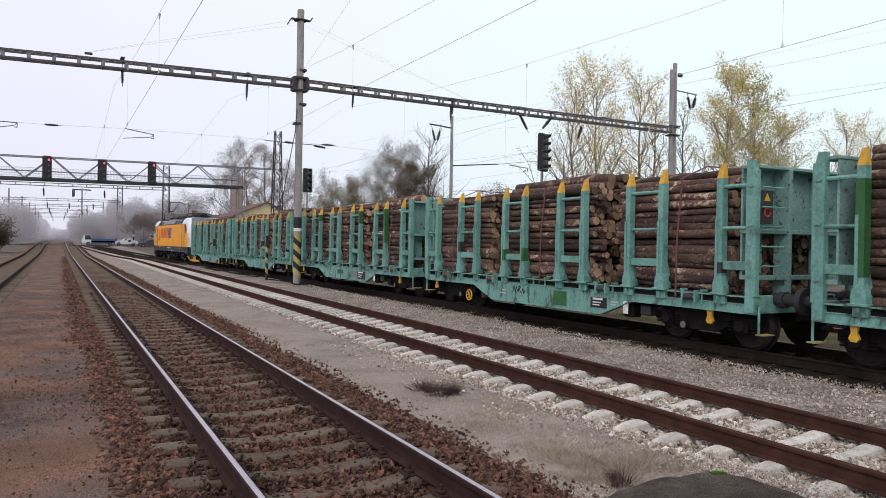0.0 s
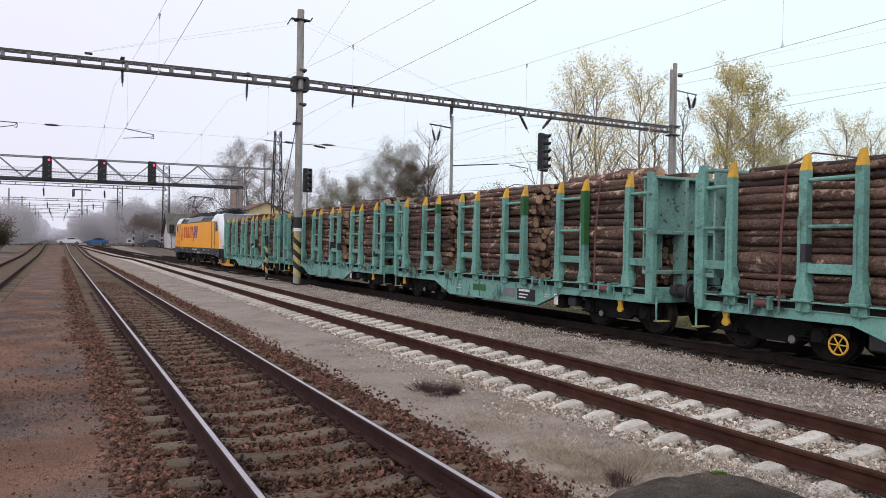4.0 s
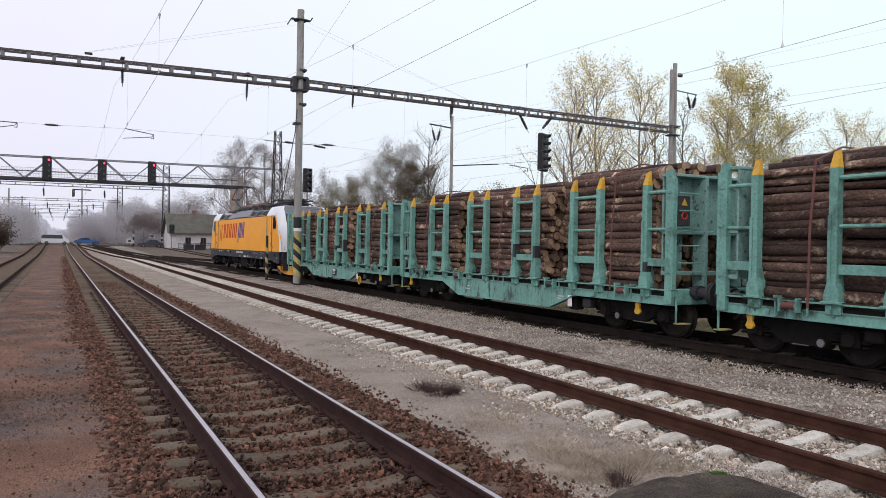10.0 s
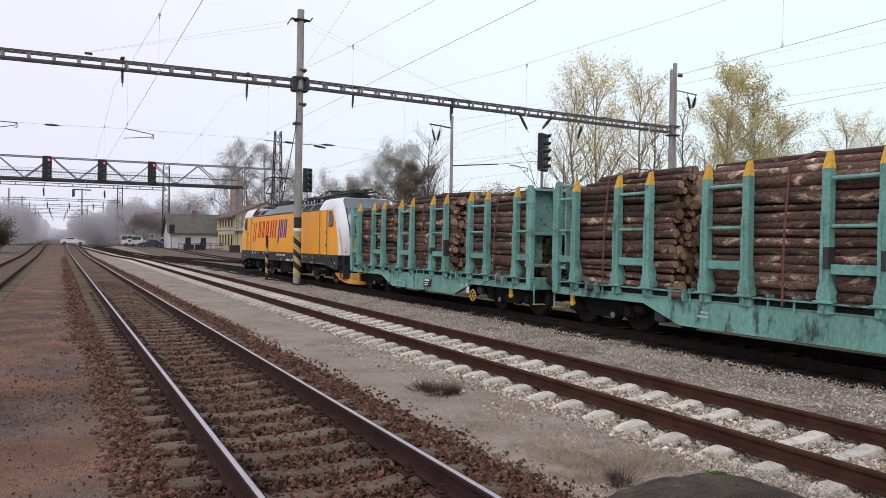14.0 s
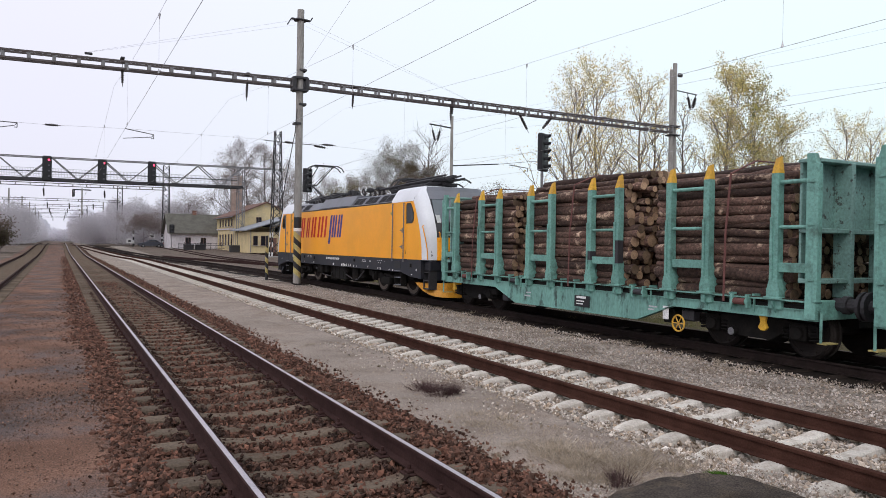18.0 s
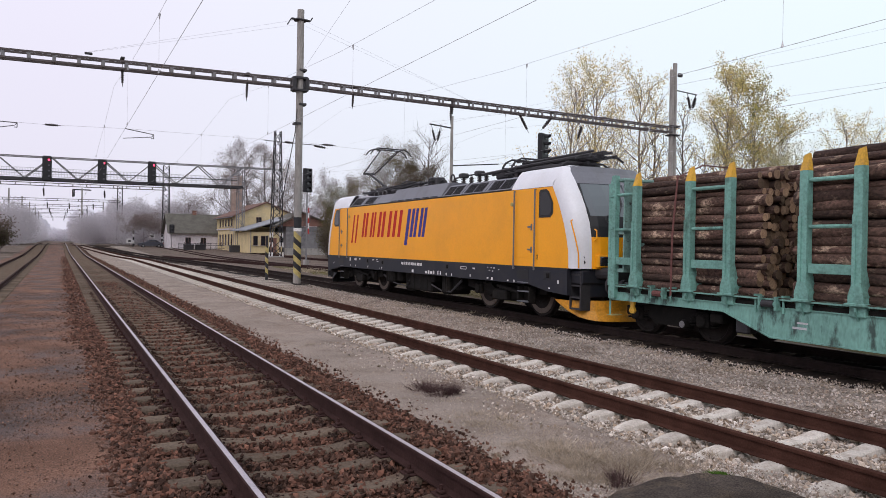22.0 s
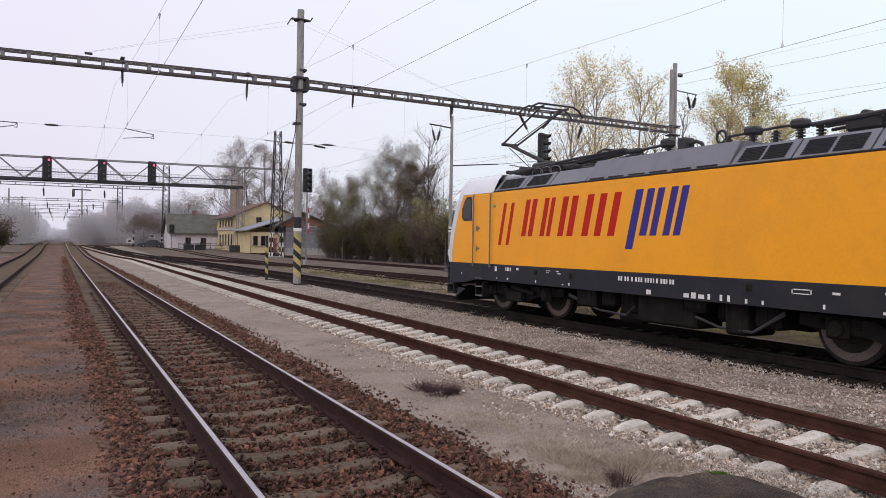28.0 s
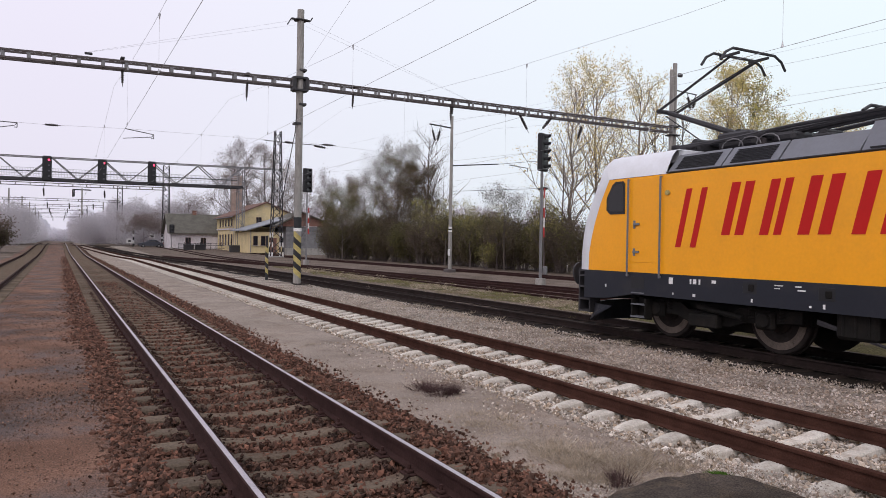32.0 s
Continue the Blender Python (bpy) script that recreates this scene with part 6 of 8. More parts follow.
catenary(2.0, 220, 5.65, 8.28, 1.6)
catenary(6.75, 150, 5.75, 8.24, 1.6)
catenary(12.0, 130, 5.66, 8.38, 1.5, bend=lambda y: 0.018 * y - 0.0003 * y * y)
catenary(17.1, 149.38, 5.65, 8.19, 1.55, bend=lambda y: 0.68 * max(0.0, (y - 110) / 39.38))
catenary(21.8, 90, 5.6, 8.15, 1.5, bend=lambda y: -0.03 * y)
wire("tension_wire", [(19.9, 62.0, 7.95), (26.3, 48.5, 8.2), (33.95, 33.6, 8.8)], "slanting tension wire held by a mast", 0.007)


span = thing("cross_span", "thin cross wire with strung insulators and registration arms", "wire", group="overhead wires")
part("span_wire", Shape().path([(-8.0, 60.0, 10.05), (-0.6, 60.0, 10.06), (4.4, 60.0, 10.24), (18.65, 60.0, 10.3), (30, 60, 9.9)], 0.008, 5), wire_mat, span)
# unseen mast, added beyond the left edge of view to carry the wire
part("support_mast", Shape().rod((-8.0, 60.0, -0.3), (-8.0, 60.0, 10.6), 0.19, 0.14, 12), concrete, span, "round concrete mast added out of view")
for x0, z0, x1, z1 in ((4.35, 10.25, 6.4, 9.95), (-5.2, 10.055, -2.7, 10.02)):
    part("registration_arm", Shape().rod((x0, 60, z0), (x1, 60, z1), 0.035, n=6).path([(x0 - 0.1, 60, z0 - 0.75), (x1 - 0.15, 60, z1 - 0.2), (x1, 60, z1), (x1, 60, z1 - 0.32), (x1 - 0.18, 60, z1 - 0.32)], 0.03, 6), steel_grey, span)
for x0, x1, z in ((-1.3, 0.2, 10.06), (19.5, 21.3, 10.27)):
    part("cross_insulator", insulator((x0 + 0.15, 60.0, z), (x1 - 0.15, 60.0, z), 0.12), porcelain, span, "dark ribbed insulator")


def lattice(name, label, x, y, z0, z1, w=0.75, taper=0.6, foot=None, mat=None, panels=None):
    """A square lattice mast of four corner angles with zigzag bracing."""
    ob = thing(name, label, "lattice mast")
    mat = mat or steel_dark
    n = panels or int((z1 - z0) / (w * 0.8))
    def corner(i, u):
        k = w / 2 * (1 + (taper - 1) * u)
        return Vector((x + k * (1, 1, -1, -1)[i], y + k * (1, -1, -1, 1)[i], z0 + (z1 - z0) * u))
    for i in range(4):
        part("corner_angle", Shape().bar(corner(i, 0), corner(i, 1), 0.11, 0.11, up=(1, 0, 0)), mat, ob)
        s = Shape()
        for j in range(n):
            a, b = corner(i, j / n), corner((i + 1) % 4, (j + 1) / n)
            if j % 2:
                a, b = corner((i + 1) % 4, j / n), corner(i, (j + 1) / n)
            s.bar(a, b, 0.085, 0.085)
        part("bracing", s, mat, ob)
    if foot:
        for i in range(4):
            for j in range(6):
                a, b = corner(i, foot * j / 6 / (z1 - z0)), corner(i, foot * (j + 1) / 6 / (z1 - z0))
                part("warning_band", Shape().bar(a, b, 0.135, 0.135, up=(1, 0, 0)), hazard_black if j % 2 else white_paint, ob)
    part("footing", Shape().box(x - w * 0.8, x + w * 0.8, y - w * 0.8, y + w * 0.8, z0 - 0.5, z0 + 0.1, 0.05), concrete, ob)
    return ob


lat = lattice("lattice_mast", "tall dark steel lattice mast with striped legs", 26.3, 98.2, rise(98) - 0.25, 17.0, 1.5, 0.5, 4.0)
part("cross_arm", Shape().bar((24.5, 98.2, 15.6), (31.5, 98.2, 15.5), 0.09, 0.09), steel_dark, lat)
part("insulator", insulator((27.0, 98.2, 15.6), (28.6, 98.2, 15.55), 0.22), porcelain, lat)
part("insulator", insulator((31.0, 98.2, 15.5), (33.4, 98.2, 15.2), 0.24), porcelain, lat)
lattice("lattice_mast", "slender dark steel lattice mast", 18.4, 150, rise(150) - 0.25, 16.4, 1.3, 0.8, 2.4)
lattice("lattice_mast", "slender dark steel lattice mast near the crossing", 13.6, 200, 0.5, 15.4, 1.4, 0.8, 2.6)

mast = thing("catenary_mast", "slim pale concrete mast with two bracket arms", "mast", Matrix.Translation((26.33, 48.5, 0)))
part("shaft", Shape().rod((0, 0, -0.3), (0, 0, 11.6), 0.145, 0.105, 14), concrete, mast, smooth=True)
part("footing", Shape().box(-0.36, 0.36, -0.36, 0.36, -0.4, 0.0, 0.05), beam_steel, mast)
part("band", Shape().rod((0, 0, 2.8), (0, 0, 3.2), 0.139, 0.138, 14, False), white_paint, mast)
part("band", Shape().rod((0, 0, 2.95), (0, 0, 3.05), 0.142, 0.142, 14, False), hazard_black, mast)
part("sign_plate", Shape().box(-0.30, -0.14, -0.26, -0.2, 1.0, 1.5), white_paint, mast)
part("bracket_arm", Shape().bar((0, 0, 10.7), (-1.9, 0, 10.85), 0.07, 0.09).path([(-1.75, 0, 10.8), (-1.35, 0, 9.3), (-1.0, 0, 10.7)], 0.02, 5), steel_dark, mast)
part("insulator", insulator((-1.7, 0, 10.6), (-1.4, 0, 9.5), 0.12), porcelain, mast)
part("insulator", insulator((-1.0, 0, 10.6), (-1.25, 0, 9.5), 0.12), porcelain, mast)
part("top_insulator", insulator((-0.05, 0, 11.5), (0.0, 0, 13.0), 0.16), porcelain, mast)
part("cantilever", Shape().rod((0, 0, 7.85), (4.2, 0, 8.25), 0.045, n=6).rod((4.2, 0, 8.25), (9.5, 0, 8.95), 0.015, n=5).rod((0, 0, 5.9), (9, 0, 6.6), 0.015, n=5), steel_dark, mast)
part("insulator", insulator((8.0, 0, 8.75), (9.4, 0, 8.95), 0.17), porcelain, mast)
part("insulator", insulator((7.9, 0, 6.45), (9.2, 0, 6.62), 0.17), porcelain, mast)
part("steady_arm", Shape().path([(5.2, 0, 8.25), (7.0, 0, 8.1), (7.0, 0, 7.8)], 0.03, 5), steel_dark, mast)


def signal(x, y, z, face, lenses, label, top, mast_z, head_w=0.72, head_h=1.95, striped_from=None):
    """A light signal: post, dark backboard with hooded lenses that look along face degrees."""
    ob = thing("light_signal", label, "railway signal", Matrix.Translation((x, y, z)) @ Matrix.Rotation(radians(face), 4, "Z"))
    part("post_tube", Shape().rod((0, 0, 0), (0, 0, top), 0.075, 0.06, 12), steel_grey, ob)
    part("base_block", Shape().prism([(-0.22, -0.2), (0.22, -0.2), (0.18, 0.32), (-0.18, 0.32)], "y", -0.2, 0.2), concrete, ob)
    hd = part("signal_head", Shape().box(-head_w / 2, head_w / 2, -0.16, 0.12, top - 0.05, top - 0.05 + head_h, 0.06), black_plastic, ob)
    for i in range(lenses):
        zz = top + head_h * (i + 0.55) / lenses - 0.08
        h = Shape()
        for k in range(9):
            a = math.pi * (k / 8)
            b = math.pi * ((k + 1) / 8)
            if k < 8:
                r = head_h / lenses * 0.38
                h.add([(r * math.cos(a), -0.16, zz + r * math.sin(a)), (r * math.cos(b), -0.16, zz + r * math.sin(b)), (r * math.cos(b), -0.48 + 0.12 * (1 - math.sin(b)), zz + r * math.sin(b)), (r * math.cos(a), -0.48 + 0.12 * (1 - math.sin(a)), zz + r * math.sin(a))], [(0, 1, 2, 3)])
        part("lens_hood", h, black_plastic, hd)
        part("lens", Shape().disc((0, -0.165, zz), (0, 1, 0), head_h / lenses * 0.3, 0.03, 16), window_dark, hd)
    if striped_from:
        a, b = striped_from
        n = 5
        for i in range(n):
            part("mast_board", Shape().box(0.07, 0.19, -0.10, -0.07, a + (b - a) * i / n, a + (b - a) * (i + 1) / n), red_paint if i % 2 == 0 else white_paint, ob)
    return ob


sg = signal(22.66, 31.6, -0.2, 28, 5, "dark light signal on a pale post with red and white boards", 6.05, 0, 0.85, 2.0, (2.5, 5.1))
part("relay_box", Shape().box(0.02, 0.26, -0.28, -0.08, 0.5, 0.95, 0.03), steel_grey, sg)
part("climbing_iron", Shape().rod((-0.14, 0.02, 0.4), (-0.14, 0.02, 6.0), 0.015, n=5), steel_grey, sg)
signal(19.28, 62.0, 0.0, 10, 4, "dark light signal beside the concrete mast", 6.3, 0, 0.85, 2.1, (2.6, 4.9))
signal(18.0, 138.0, 0.3, 0, 3, "small dark light signal near the white house", 3.0, 0, 0.85, 1.5)

# signal bridge
GY = 123.0
bridge = thing("signal_bridge", "grey steel signal bridge with walkway and red lights", "signal bridge")
GX0, GX1, GZ0, GZ1 = -22.0, 27.0, 10.75, 14.0
for sy in (-0.9, 0.9):
    part("top_chord", Shape().bar((GX0, GY + sy, GZ1 - 0.35), (GX1 + 7, GY + sy, GZ1 + 0.28), 0.12, 0.15), steel_grey, bridge)
    part("bottom_chord", Shape().bar((GX0, GY + sy, GZ0 - 0.4), (GX1, GY + sy, GZ0 + 0.12), 0.35, 0.42), steel_dark, bridge)
    n = 14
    for i in range(n):
        xa, xb = GX0 + (GX1 - GX0) * i / n, GX0 + (GX1 - GX0) * (i + 1) / n
        za, zb = (GZ0 - 0.2, GZ1 - 0.3) if i % 2 else (GZ1 - 0.3, GZ0 - 0.2)
        za, zb = za + 0.45 * i / n, zb + 0.45 * (i + 1) / n
        part("diagonal", Shape().bar((xa, GY + sy, za), (xb, GY + sy, zb), 0.13, 0.16), steel_grey, bridge)
guard = Shape()
for i in range(240):
    x = GX0 + (GX1 - 1.0 - GX0) * i / 239
    zz = GZ0 + 0.45 * (x - GX0) / (GX1 - GX0)
    guard.bar((x, GY - 1.0, zz), (x, GY - 1.0, zz + 1.25), 0.10, 0.03, up=(1, 0, 0))
for k in (0.02, 0.42, 0.83, 1.24):
    guard.bar((GX0, GY - 1.0, GZ0 + k), (GX1 - 1.0, GY - 1.0, GZ0 + 0.44 + k), 0.04, 0.05)
part("walkway_mesh", guard, pale_mesh, bridge, "grey mesh guard panels")
part("walkway_floor", Shape().bar((GX0, GY, GZ0 - 0.2), (GX1, GY, GZ0 + 0.3), 1.9, 0.08), steel_dark, bridge)
hand = Shape()
for k in (0.55, 0.95):
    hand.bar((GX0, GY - 1.05, GZ0 + 0.6 + k * 0.2), (GX1 - 1, GY - 1.05, GZ0 + 1.05 + k * 0.2), 0.06, 0.06)
part("handrail", hand, steel_dark, bridge)
for x, zz in ((-1.6, 10.3), (5.75, 10.3), (12.8, 10.45)):
    hd = part("signal_head", Shape().box(x - 0.62, x + 0.62, GY - 1.5, GY - 1.15, zz, zz + 3.7, 0.15), black_plastic, bridge, "dark signal head")
    for i, lz in enumerate((3.1, 2.3, 1.5, 0.7)):
        part("lens", Shape().disc((x + 0.25, GY - 1.52, zz + lz), (0, 1, 0), 0.15, 0.06, 16), lamp_red if i == 0 else (window_dark if i != 2 else window_dark), hd, "glowing red lamp" if i == 0 else "")
leg = Shape()
for sx in (-0.5, 0.5):
    for sy in (-0.7, 0.7):
        leg.bar((26.8 + sx, GY + sy, rise(GY) - 0.4), (26.8 + sx * 0.9, GY + sy, GZ1), 0.13, 0.13, up=(1, 0, 0))
for i in range(12):
    za, zb = i * 1.15, (i + 1) * 1.15
    s0 = -0.5 if i % 2 else 0.5
    for sy in (-0.7, 0.7):
        leg.bar((26.8 + s0, GY + sy, za), (26.8 - s0, GY + sy, zb), 0.09, 0.09)
part("bridge_leg", leg, steel_grey, bridge)
leg2 = Shape()
for sx in (-0.8, 0.8):
    leg2.bar((GX0 + sx, GY, -0.5), (GX0 + sx, GY, GZ1), 0.25, 0.25, up=(1, 0, 0))
part("bridge_leg", leg2, steel_grey, bridge)

# farther portals, one behind another
for y, x0, x1, z in ((150, -16, 18.2, 11.3), (200, -14, 13.4, 10.95), (245, -13, 12, 11.4), (290, -12.5, 9, 11.8), (340, -12, 9, 12.0), (400, -12, 9, 12.2)):
    portal_beam(x0, z, x1, z + 0.3, y, "far catenary beam over the tracks", depth=0.5, pitch=2.2, width=0.8)
    if y > 200:
        m = thing("catenary_mast", "far grey catenary mast in the mist", "mast", Matrix.Translation((x1, y, 0.4)))
        part("shaft", Shape().rod((0, 0, 0), (0, 0, z + 1.5), 0.22, 0.16, 10), concrete, m)
    m = thing("catenary_mast", "far grey catenary mast beside the wood", "mast", Matrix.Translation((x0 + 3.5, y, 0.2)))
    part("shaft", Shape().rod((0, 0, 0), (0, 0, z + 2.5), 0.24, 0.18, 10), concrete, m)
    for x in (-2.5, 2.2, 7.5):
        if x < x1:
            solid("hung_insulator", insulator((x, y, z), (x + 0.1, y, z - 2.0), 0.22), porcelain, "small far insulator under a beam", "insulator", "far insulators")
tm = thing("catenary_mast", "far mast with a short cross arm", "mast", Matrix.Translation((5.4, 215, 0.5)))
part("shaft", Shape().rod((0, 0, 0), (0, 0, 14.8), 0.22, 0.18, 10), concrete, tm)
part("cross_arm", Shape().box(-2.2, 2.2, -0.1, 0.1, 14.3, 14.6).box(-2.0, -1.7, -0.1, 0.1, 12.6, 14.4), steel_dark, tm)

# level crossing: road, posts, signs
road = Shape()
road.box(-150, 120, 156.0, 164.0, rise(170) - 0.5, rise(170) - 0.16, 0.02)
solid("road", road, tarmac, "asphalt road over the level crossing", "road", kind="structure")
for x, y, h, kind in ((13.0, 154.0, 6.5, 0), (16.2, 152.0, 2.6, 1), (18.8, 146.0, 2.2, 1), (12.2, 153.0, 1.6, 1)):
    cp = thing("crossing_post" if kind == 0 else "road_sign", "striped white and black crossing post" if kind == 0 else "small white road sign on a post", "post" if kind == 0 else "sign", Matrix.Translation((x, y, rise(y) - 0.3)))
    part("post_tube", Shape().rod((0, 0, 0), (0, 0, h), 0.05, n=8), steel_grey, cp)
    if kind == 0:
        for i in range(10):
            part("warning_band", Shape().rod((0, 0, h * i / 10), (0, 0, h * (i + 1) / 10), 0.16, n=8), white_paint if i % 2 else hazard_black, cp)
    else:
        part("sign_plate", Shape().box(-0.55, 0.55, -0.08, -0.05, h - 0.9, h, 0.02), white_paint, cp)
        part("sign_mark", Shape().box(-0.25, 0.25, -0.09, -0.075, h - 0.65, h - 0.3), steel_dark, cp)


# ---- cars at the crossing ----
def car(label, mat, style):
    ob = thing("car" if style != "truck" else "flatbed_truck", label, "car" if style != "truck" else "truck")
    if style == "saloon":
        L, low = 2.2, [(-2.15, 0.35), (-2.2, 0.8), (-1.55, 0.93), (-0.7, 1.02), (1.0, 1.02), (2.0, 0.95), (2.2, 0.75), (2.15, 0.35)]
        cab = [(-1.0, 0.98), (-0.35, 1.42), (0.85, 1.44), (1.75, 1.0)]
    elif style == "van":
        L, low = 2.4, [(-2.4, 0.35), (-2.4, 1.0), (-1.7, 1.15), (2.4, 1.15), (2.4, 0.35)]
        cab = [(-1.8, 1.1), (-1.25, 1.95), (2.3, 2.0), (2.38, 1.1)]
    else:
        L, low = 3.2, [(-3.2, 0.4), (-3.2, 1.05), (-1.5, 1.05), (-1.5, 0.4)]
        cab = [(-3.15, 1.0), (-2.7, 2.05), (-1.6, 2.1), (-1.5, 1.0)]
    part("car_body", Shape().prism(low, "y", -0.85, 0.85), mat, ob)
    part("cabin", Shape().prism(cab, "y", -0.72, 0.72), mat, ob)
    mid = [((cab[0][0] + cab[1][0]) / 2 + 0.25, cab[0][1] + 0.08), (cab[1][0] + 0.1, cab[1][1] - 0.1), (cab[2][0] - 0.1, cab[2][1] - 0.1), ((cab[2][0] + cab[3][0]) / 2 + 0.1, cab[3][1] + 0.08)]
    for s in (-1, 1):
        part("side_glass", Shape().prism(mid, "y", s * 0.70, s * 0.735), window_dark, ob)
    if style == "truck":
        part("flat_bed", Shape().box(-1.4, 3.2, -1.0, 1.0, 0.85, 1.25, 0.03), blue_paint, ob, "blue flat bed")
        part("chassis", Shape().box(-1.5, 3.1, -0.4, 0.4, 0.5, 0.85), under_black, ob)
    for x in (-L * 0.64, L * 0.62):
        for s in (-0.8, 0.8):
            w = part("wheel", Shape().disc((0, 0, 0), (0, 1, 0), 0.33, 0.2, 18, bevel=0.04), rubber, ob, at=pose(x, s, 0.33))
            part("hub_cap", Shape().disc((0, 0.11 if s > 0 else -0.11, 0), (0, 1, 0), 0.18, 0.03, 12), steel_grey, w)
    part("bumper", Shape().box(-L - 0.03, -L + 0.12, -0.8, 0.8, 0.35, 0.6, 0.03), under_black, ob)
    part("tail_light", Shape().box(L - 0.06, L + 0.02, -0.75, -0.5, 0.75, 0.95), red_paint, ob)
    part("tail_light", Shape().box(L - 0.06, L + 0.02, 0.5, 0.75, 0.75, 0.95), red_paint, ob)
    return ob


ROAD_Z = rise(170) - 0.16
# each car: where it is (x, at a time) and its speed; the nose points towards -x, or +x when turned
CARS = [
    (car("white flatbed truck with a blue bed on the crossing road", car_white, "truck"), 161.9, False, 7.3, -4.6),
    (car("white saloon car on the crossing road", car_white, "saloon"), 161.9, False, 12.3, -2.6),
    (car("blue car driving over the level crossing", blue_paint, "saloon"), 161.9, False, 23.0, -4.05),
    (car("white van driving over the level crossing", car_white, "van"), 158.6, True, -35.5, 3.5),
    (car("blue grey car driving over the level crossing", blue_paint, "saloon"), 158.6, True, -32.6, 3.75),
    (car("white estate car driving over the level crossing", car_white, "saloon"), 158.6, True, -76.0, 5.6),
]
pc = car("dark parked car beside the crossing", car_dark, "saloon")
pc.matrix_world = pose(15.6, 148.5, rise(148) - 0.3, 0, 0, 0)

# ---- buildings by the station ----
def wall_window(parent, x, y, z, w, h, facing="y", panes=2):
    """A window let into a wall: frame, sill and glass."""
    def bx(a0, a1, d0, d1, z0, z1):
        return (x + a0, x + a1, y + d0, y + d1, z0, z1) if facing == "y" else (x + d0, x + d1, y + a0, y + a1, z0, z1)
    f = part("window", Shape().box(*bx(-w / 2, w / 2, -0.06, 0.1, z, z + h)), roof_red, parent)
    n = panes
    for i in range(n):
        a, b = -w / 2 + w * i / n + 0.04, -w / 2 + w * (i + 1) / n - 0.04
        part("pane", Shape().box(*bx(a, b, -0.075, 0.0, z + 0.05, z + h - 0.05)), window_dark, f)
    part("sill", Shape().box(*bx(-w / 2 - 0.1, w / 2 + 0.1, -0.16, 0.0, z - 0.1, z)), concrete, f)


def house(name, label, wall_mat, roof_mat, x0, x1, y0, y1, base, eave, ridge, along, over=0.45):
    """A gabled house; along 'x' or 'y' is the way of its ridge."""
    ob = thing(name, label, "house")
    t = 0.3
    for a in (y0, y1 - t):
        pts = [(x0, base), (x1, base), (x1, eave)] + ([((x0 + x1) / 2, ridge)] if along == "y" else []) + [(x0, eave)]
        part("wall", Shape().prism(pts, "y", a, a + t), wall_mat, ob)
    for a in (x0, x1 - t):
        pts = [(y0 + t, base), (y1 - t, base), (y1 - t, eave)] + ([((y0 + y1) / 2, ridge)] if along == "x" else []) + [(y0 + t, eave)]
        part("wall", Shape().prism(pts, "x", a, a + t), wall_mat, ob)
    for k in (-1, 1):
        s = Shape()
        if along == "y":
            cx = (x0 + x1) / 2
            e = (x1 if k > 0 else x0) + k * over
            drop = (ridge - eave) / ((x1 - x0) / 2) * over
            pts = [(cx, ridge + 0.02), (cx, ridge + 0.2), (e, eave - drop + 0.2), (e, eave - drop + 0.02)]
            s.prism(pts, "y", y0 - over, y1 + over)
        else:
            cy = (y0 + y1) / 2
            e = (y1 if k > 0 else y0) + k * over
            drop = (ridge - eave) / ((y1 - y0) / 2) * over
            s.prism([(cy, ridge + 0.02), (cy, ridge + 0.2), (e, eave - drop + 0.2), (e, eave - drop + 0.02)], "x", x0 - over, x1 + over)
        part("roof_slope", s, roof_mat, ob)
    return ob


st = house("station_house", "cream two storey station house with a low pitched roof", house_cream, roof_red, 26.4, 37.0, 125.0, 141.0, 0.2, 6.25, 8.6, "y", 0.5)
part("chimney", Shape().box(28.6, 30.4, 138.0, 139.6, 7.0, 14.0, 0.05).box(28.45, 30.55, 137.85, 139.75, 13.6, 14.1, 0.05), chimney_brick, st, "tall brick chimney")
part("string_course", Shape().box(26.25, 26.42, 125.0, 141.0, 3.9, 4.15), house_white, st)
for x in (30.4, 34.6):
    wall_window(st, x, 125.0, 4.9, 0.9, 1.2)
for y in (127.5, 130.0, 132.5, 135.0, 137.5):
    wall_window(st, 26.4, y, 4.5, 0.95, 1.25, "x")
    wall_window(st, 26.4, y, 1.2, 1.0, 1.9, "x")
part("gutter", Shape().rod((25.85, 124.6, 6.0), (25.85, 141.4, 6.0), 0.09, n=8).rod((26.2, 124.9, 0.3), (26.2, 124.9, 6.0), 0.06, n=8), steel_grey, st)

an = thing("station_annex", "cream single storey annex with a grey tin roof", "house")
part("wall", Shape().box(26.3, 33.4, 113.0, 113.3, 0.1, 3.4), house_cream, an)
part("wall", Shape().box(26.3, 26.6, 113.3, 124.4, 0.1, 3.4), house_cream, an)
part("wall", Shape().box(33.1, 33.4, 113.3, 124.4, 0.1, 5.8), house_cream, an)
part("roof_slope", Shape().prism([(25.5, 3.55), (25.5, 3.7), (33.6, 6.25), (33.6, 6.1)], "y", 112.4, 124.5), roof_tin, an)
for x, w in ((27.0, 0.7), (28.2, 0.7), (31.2, 0.5)):
    wall_window(an, x, 113.0, 1.3, w, 1.5, panes=1)
part("door", Shape().box(29.2, 30.3, 112.93, 113.05, 0.1, 2.5, 0.02), brick_red, an, "brown annex door")
part("down_pipe", Shape().path([(26.2, 112.7, 3.6), (26.25, 112.85, 3.2), (26.25, 112.85, 0.2)], 0.06, 6), steel_grey, an)

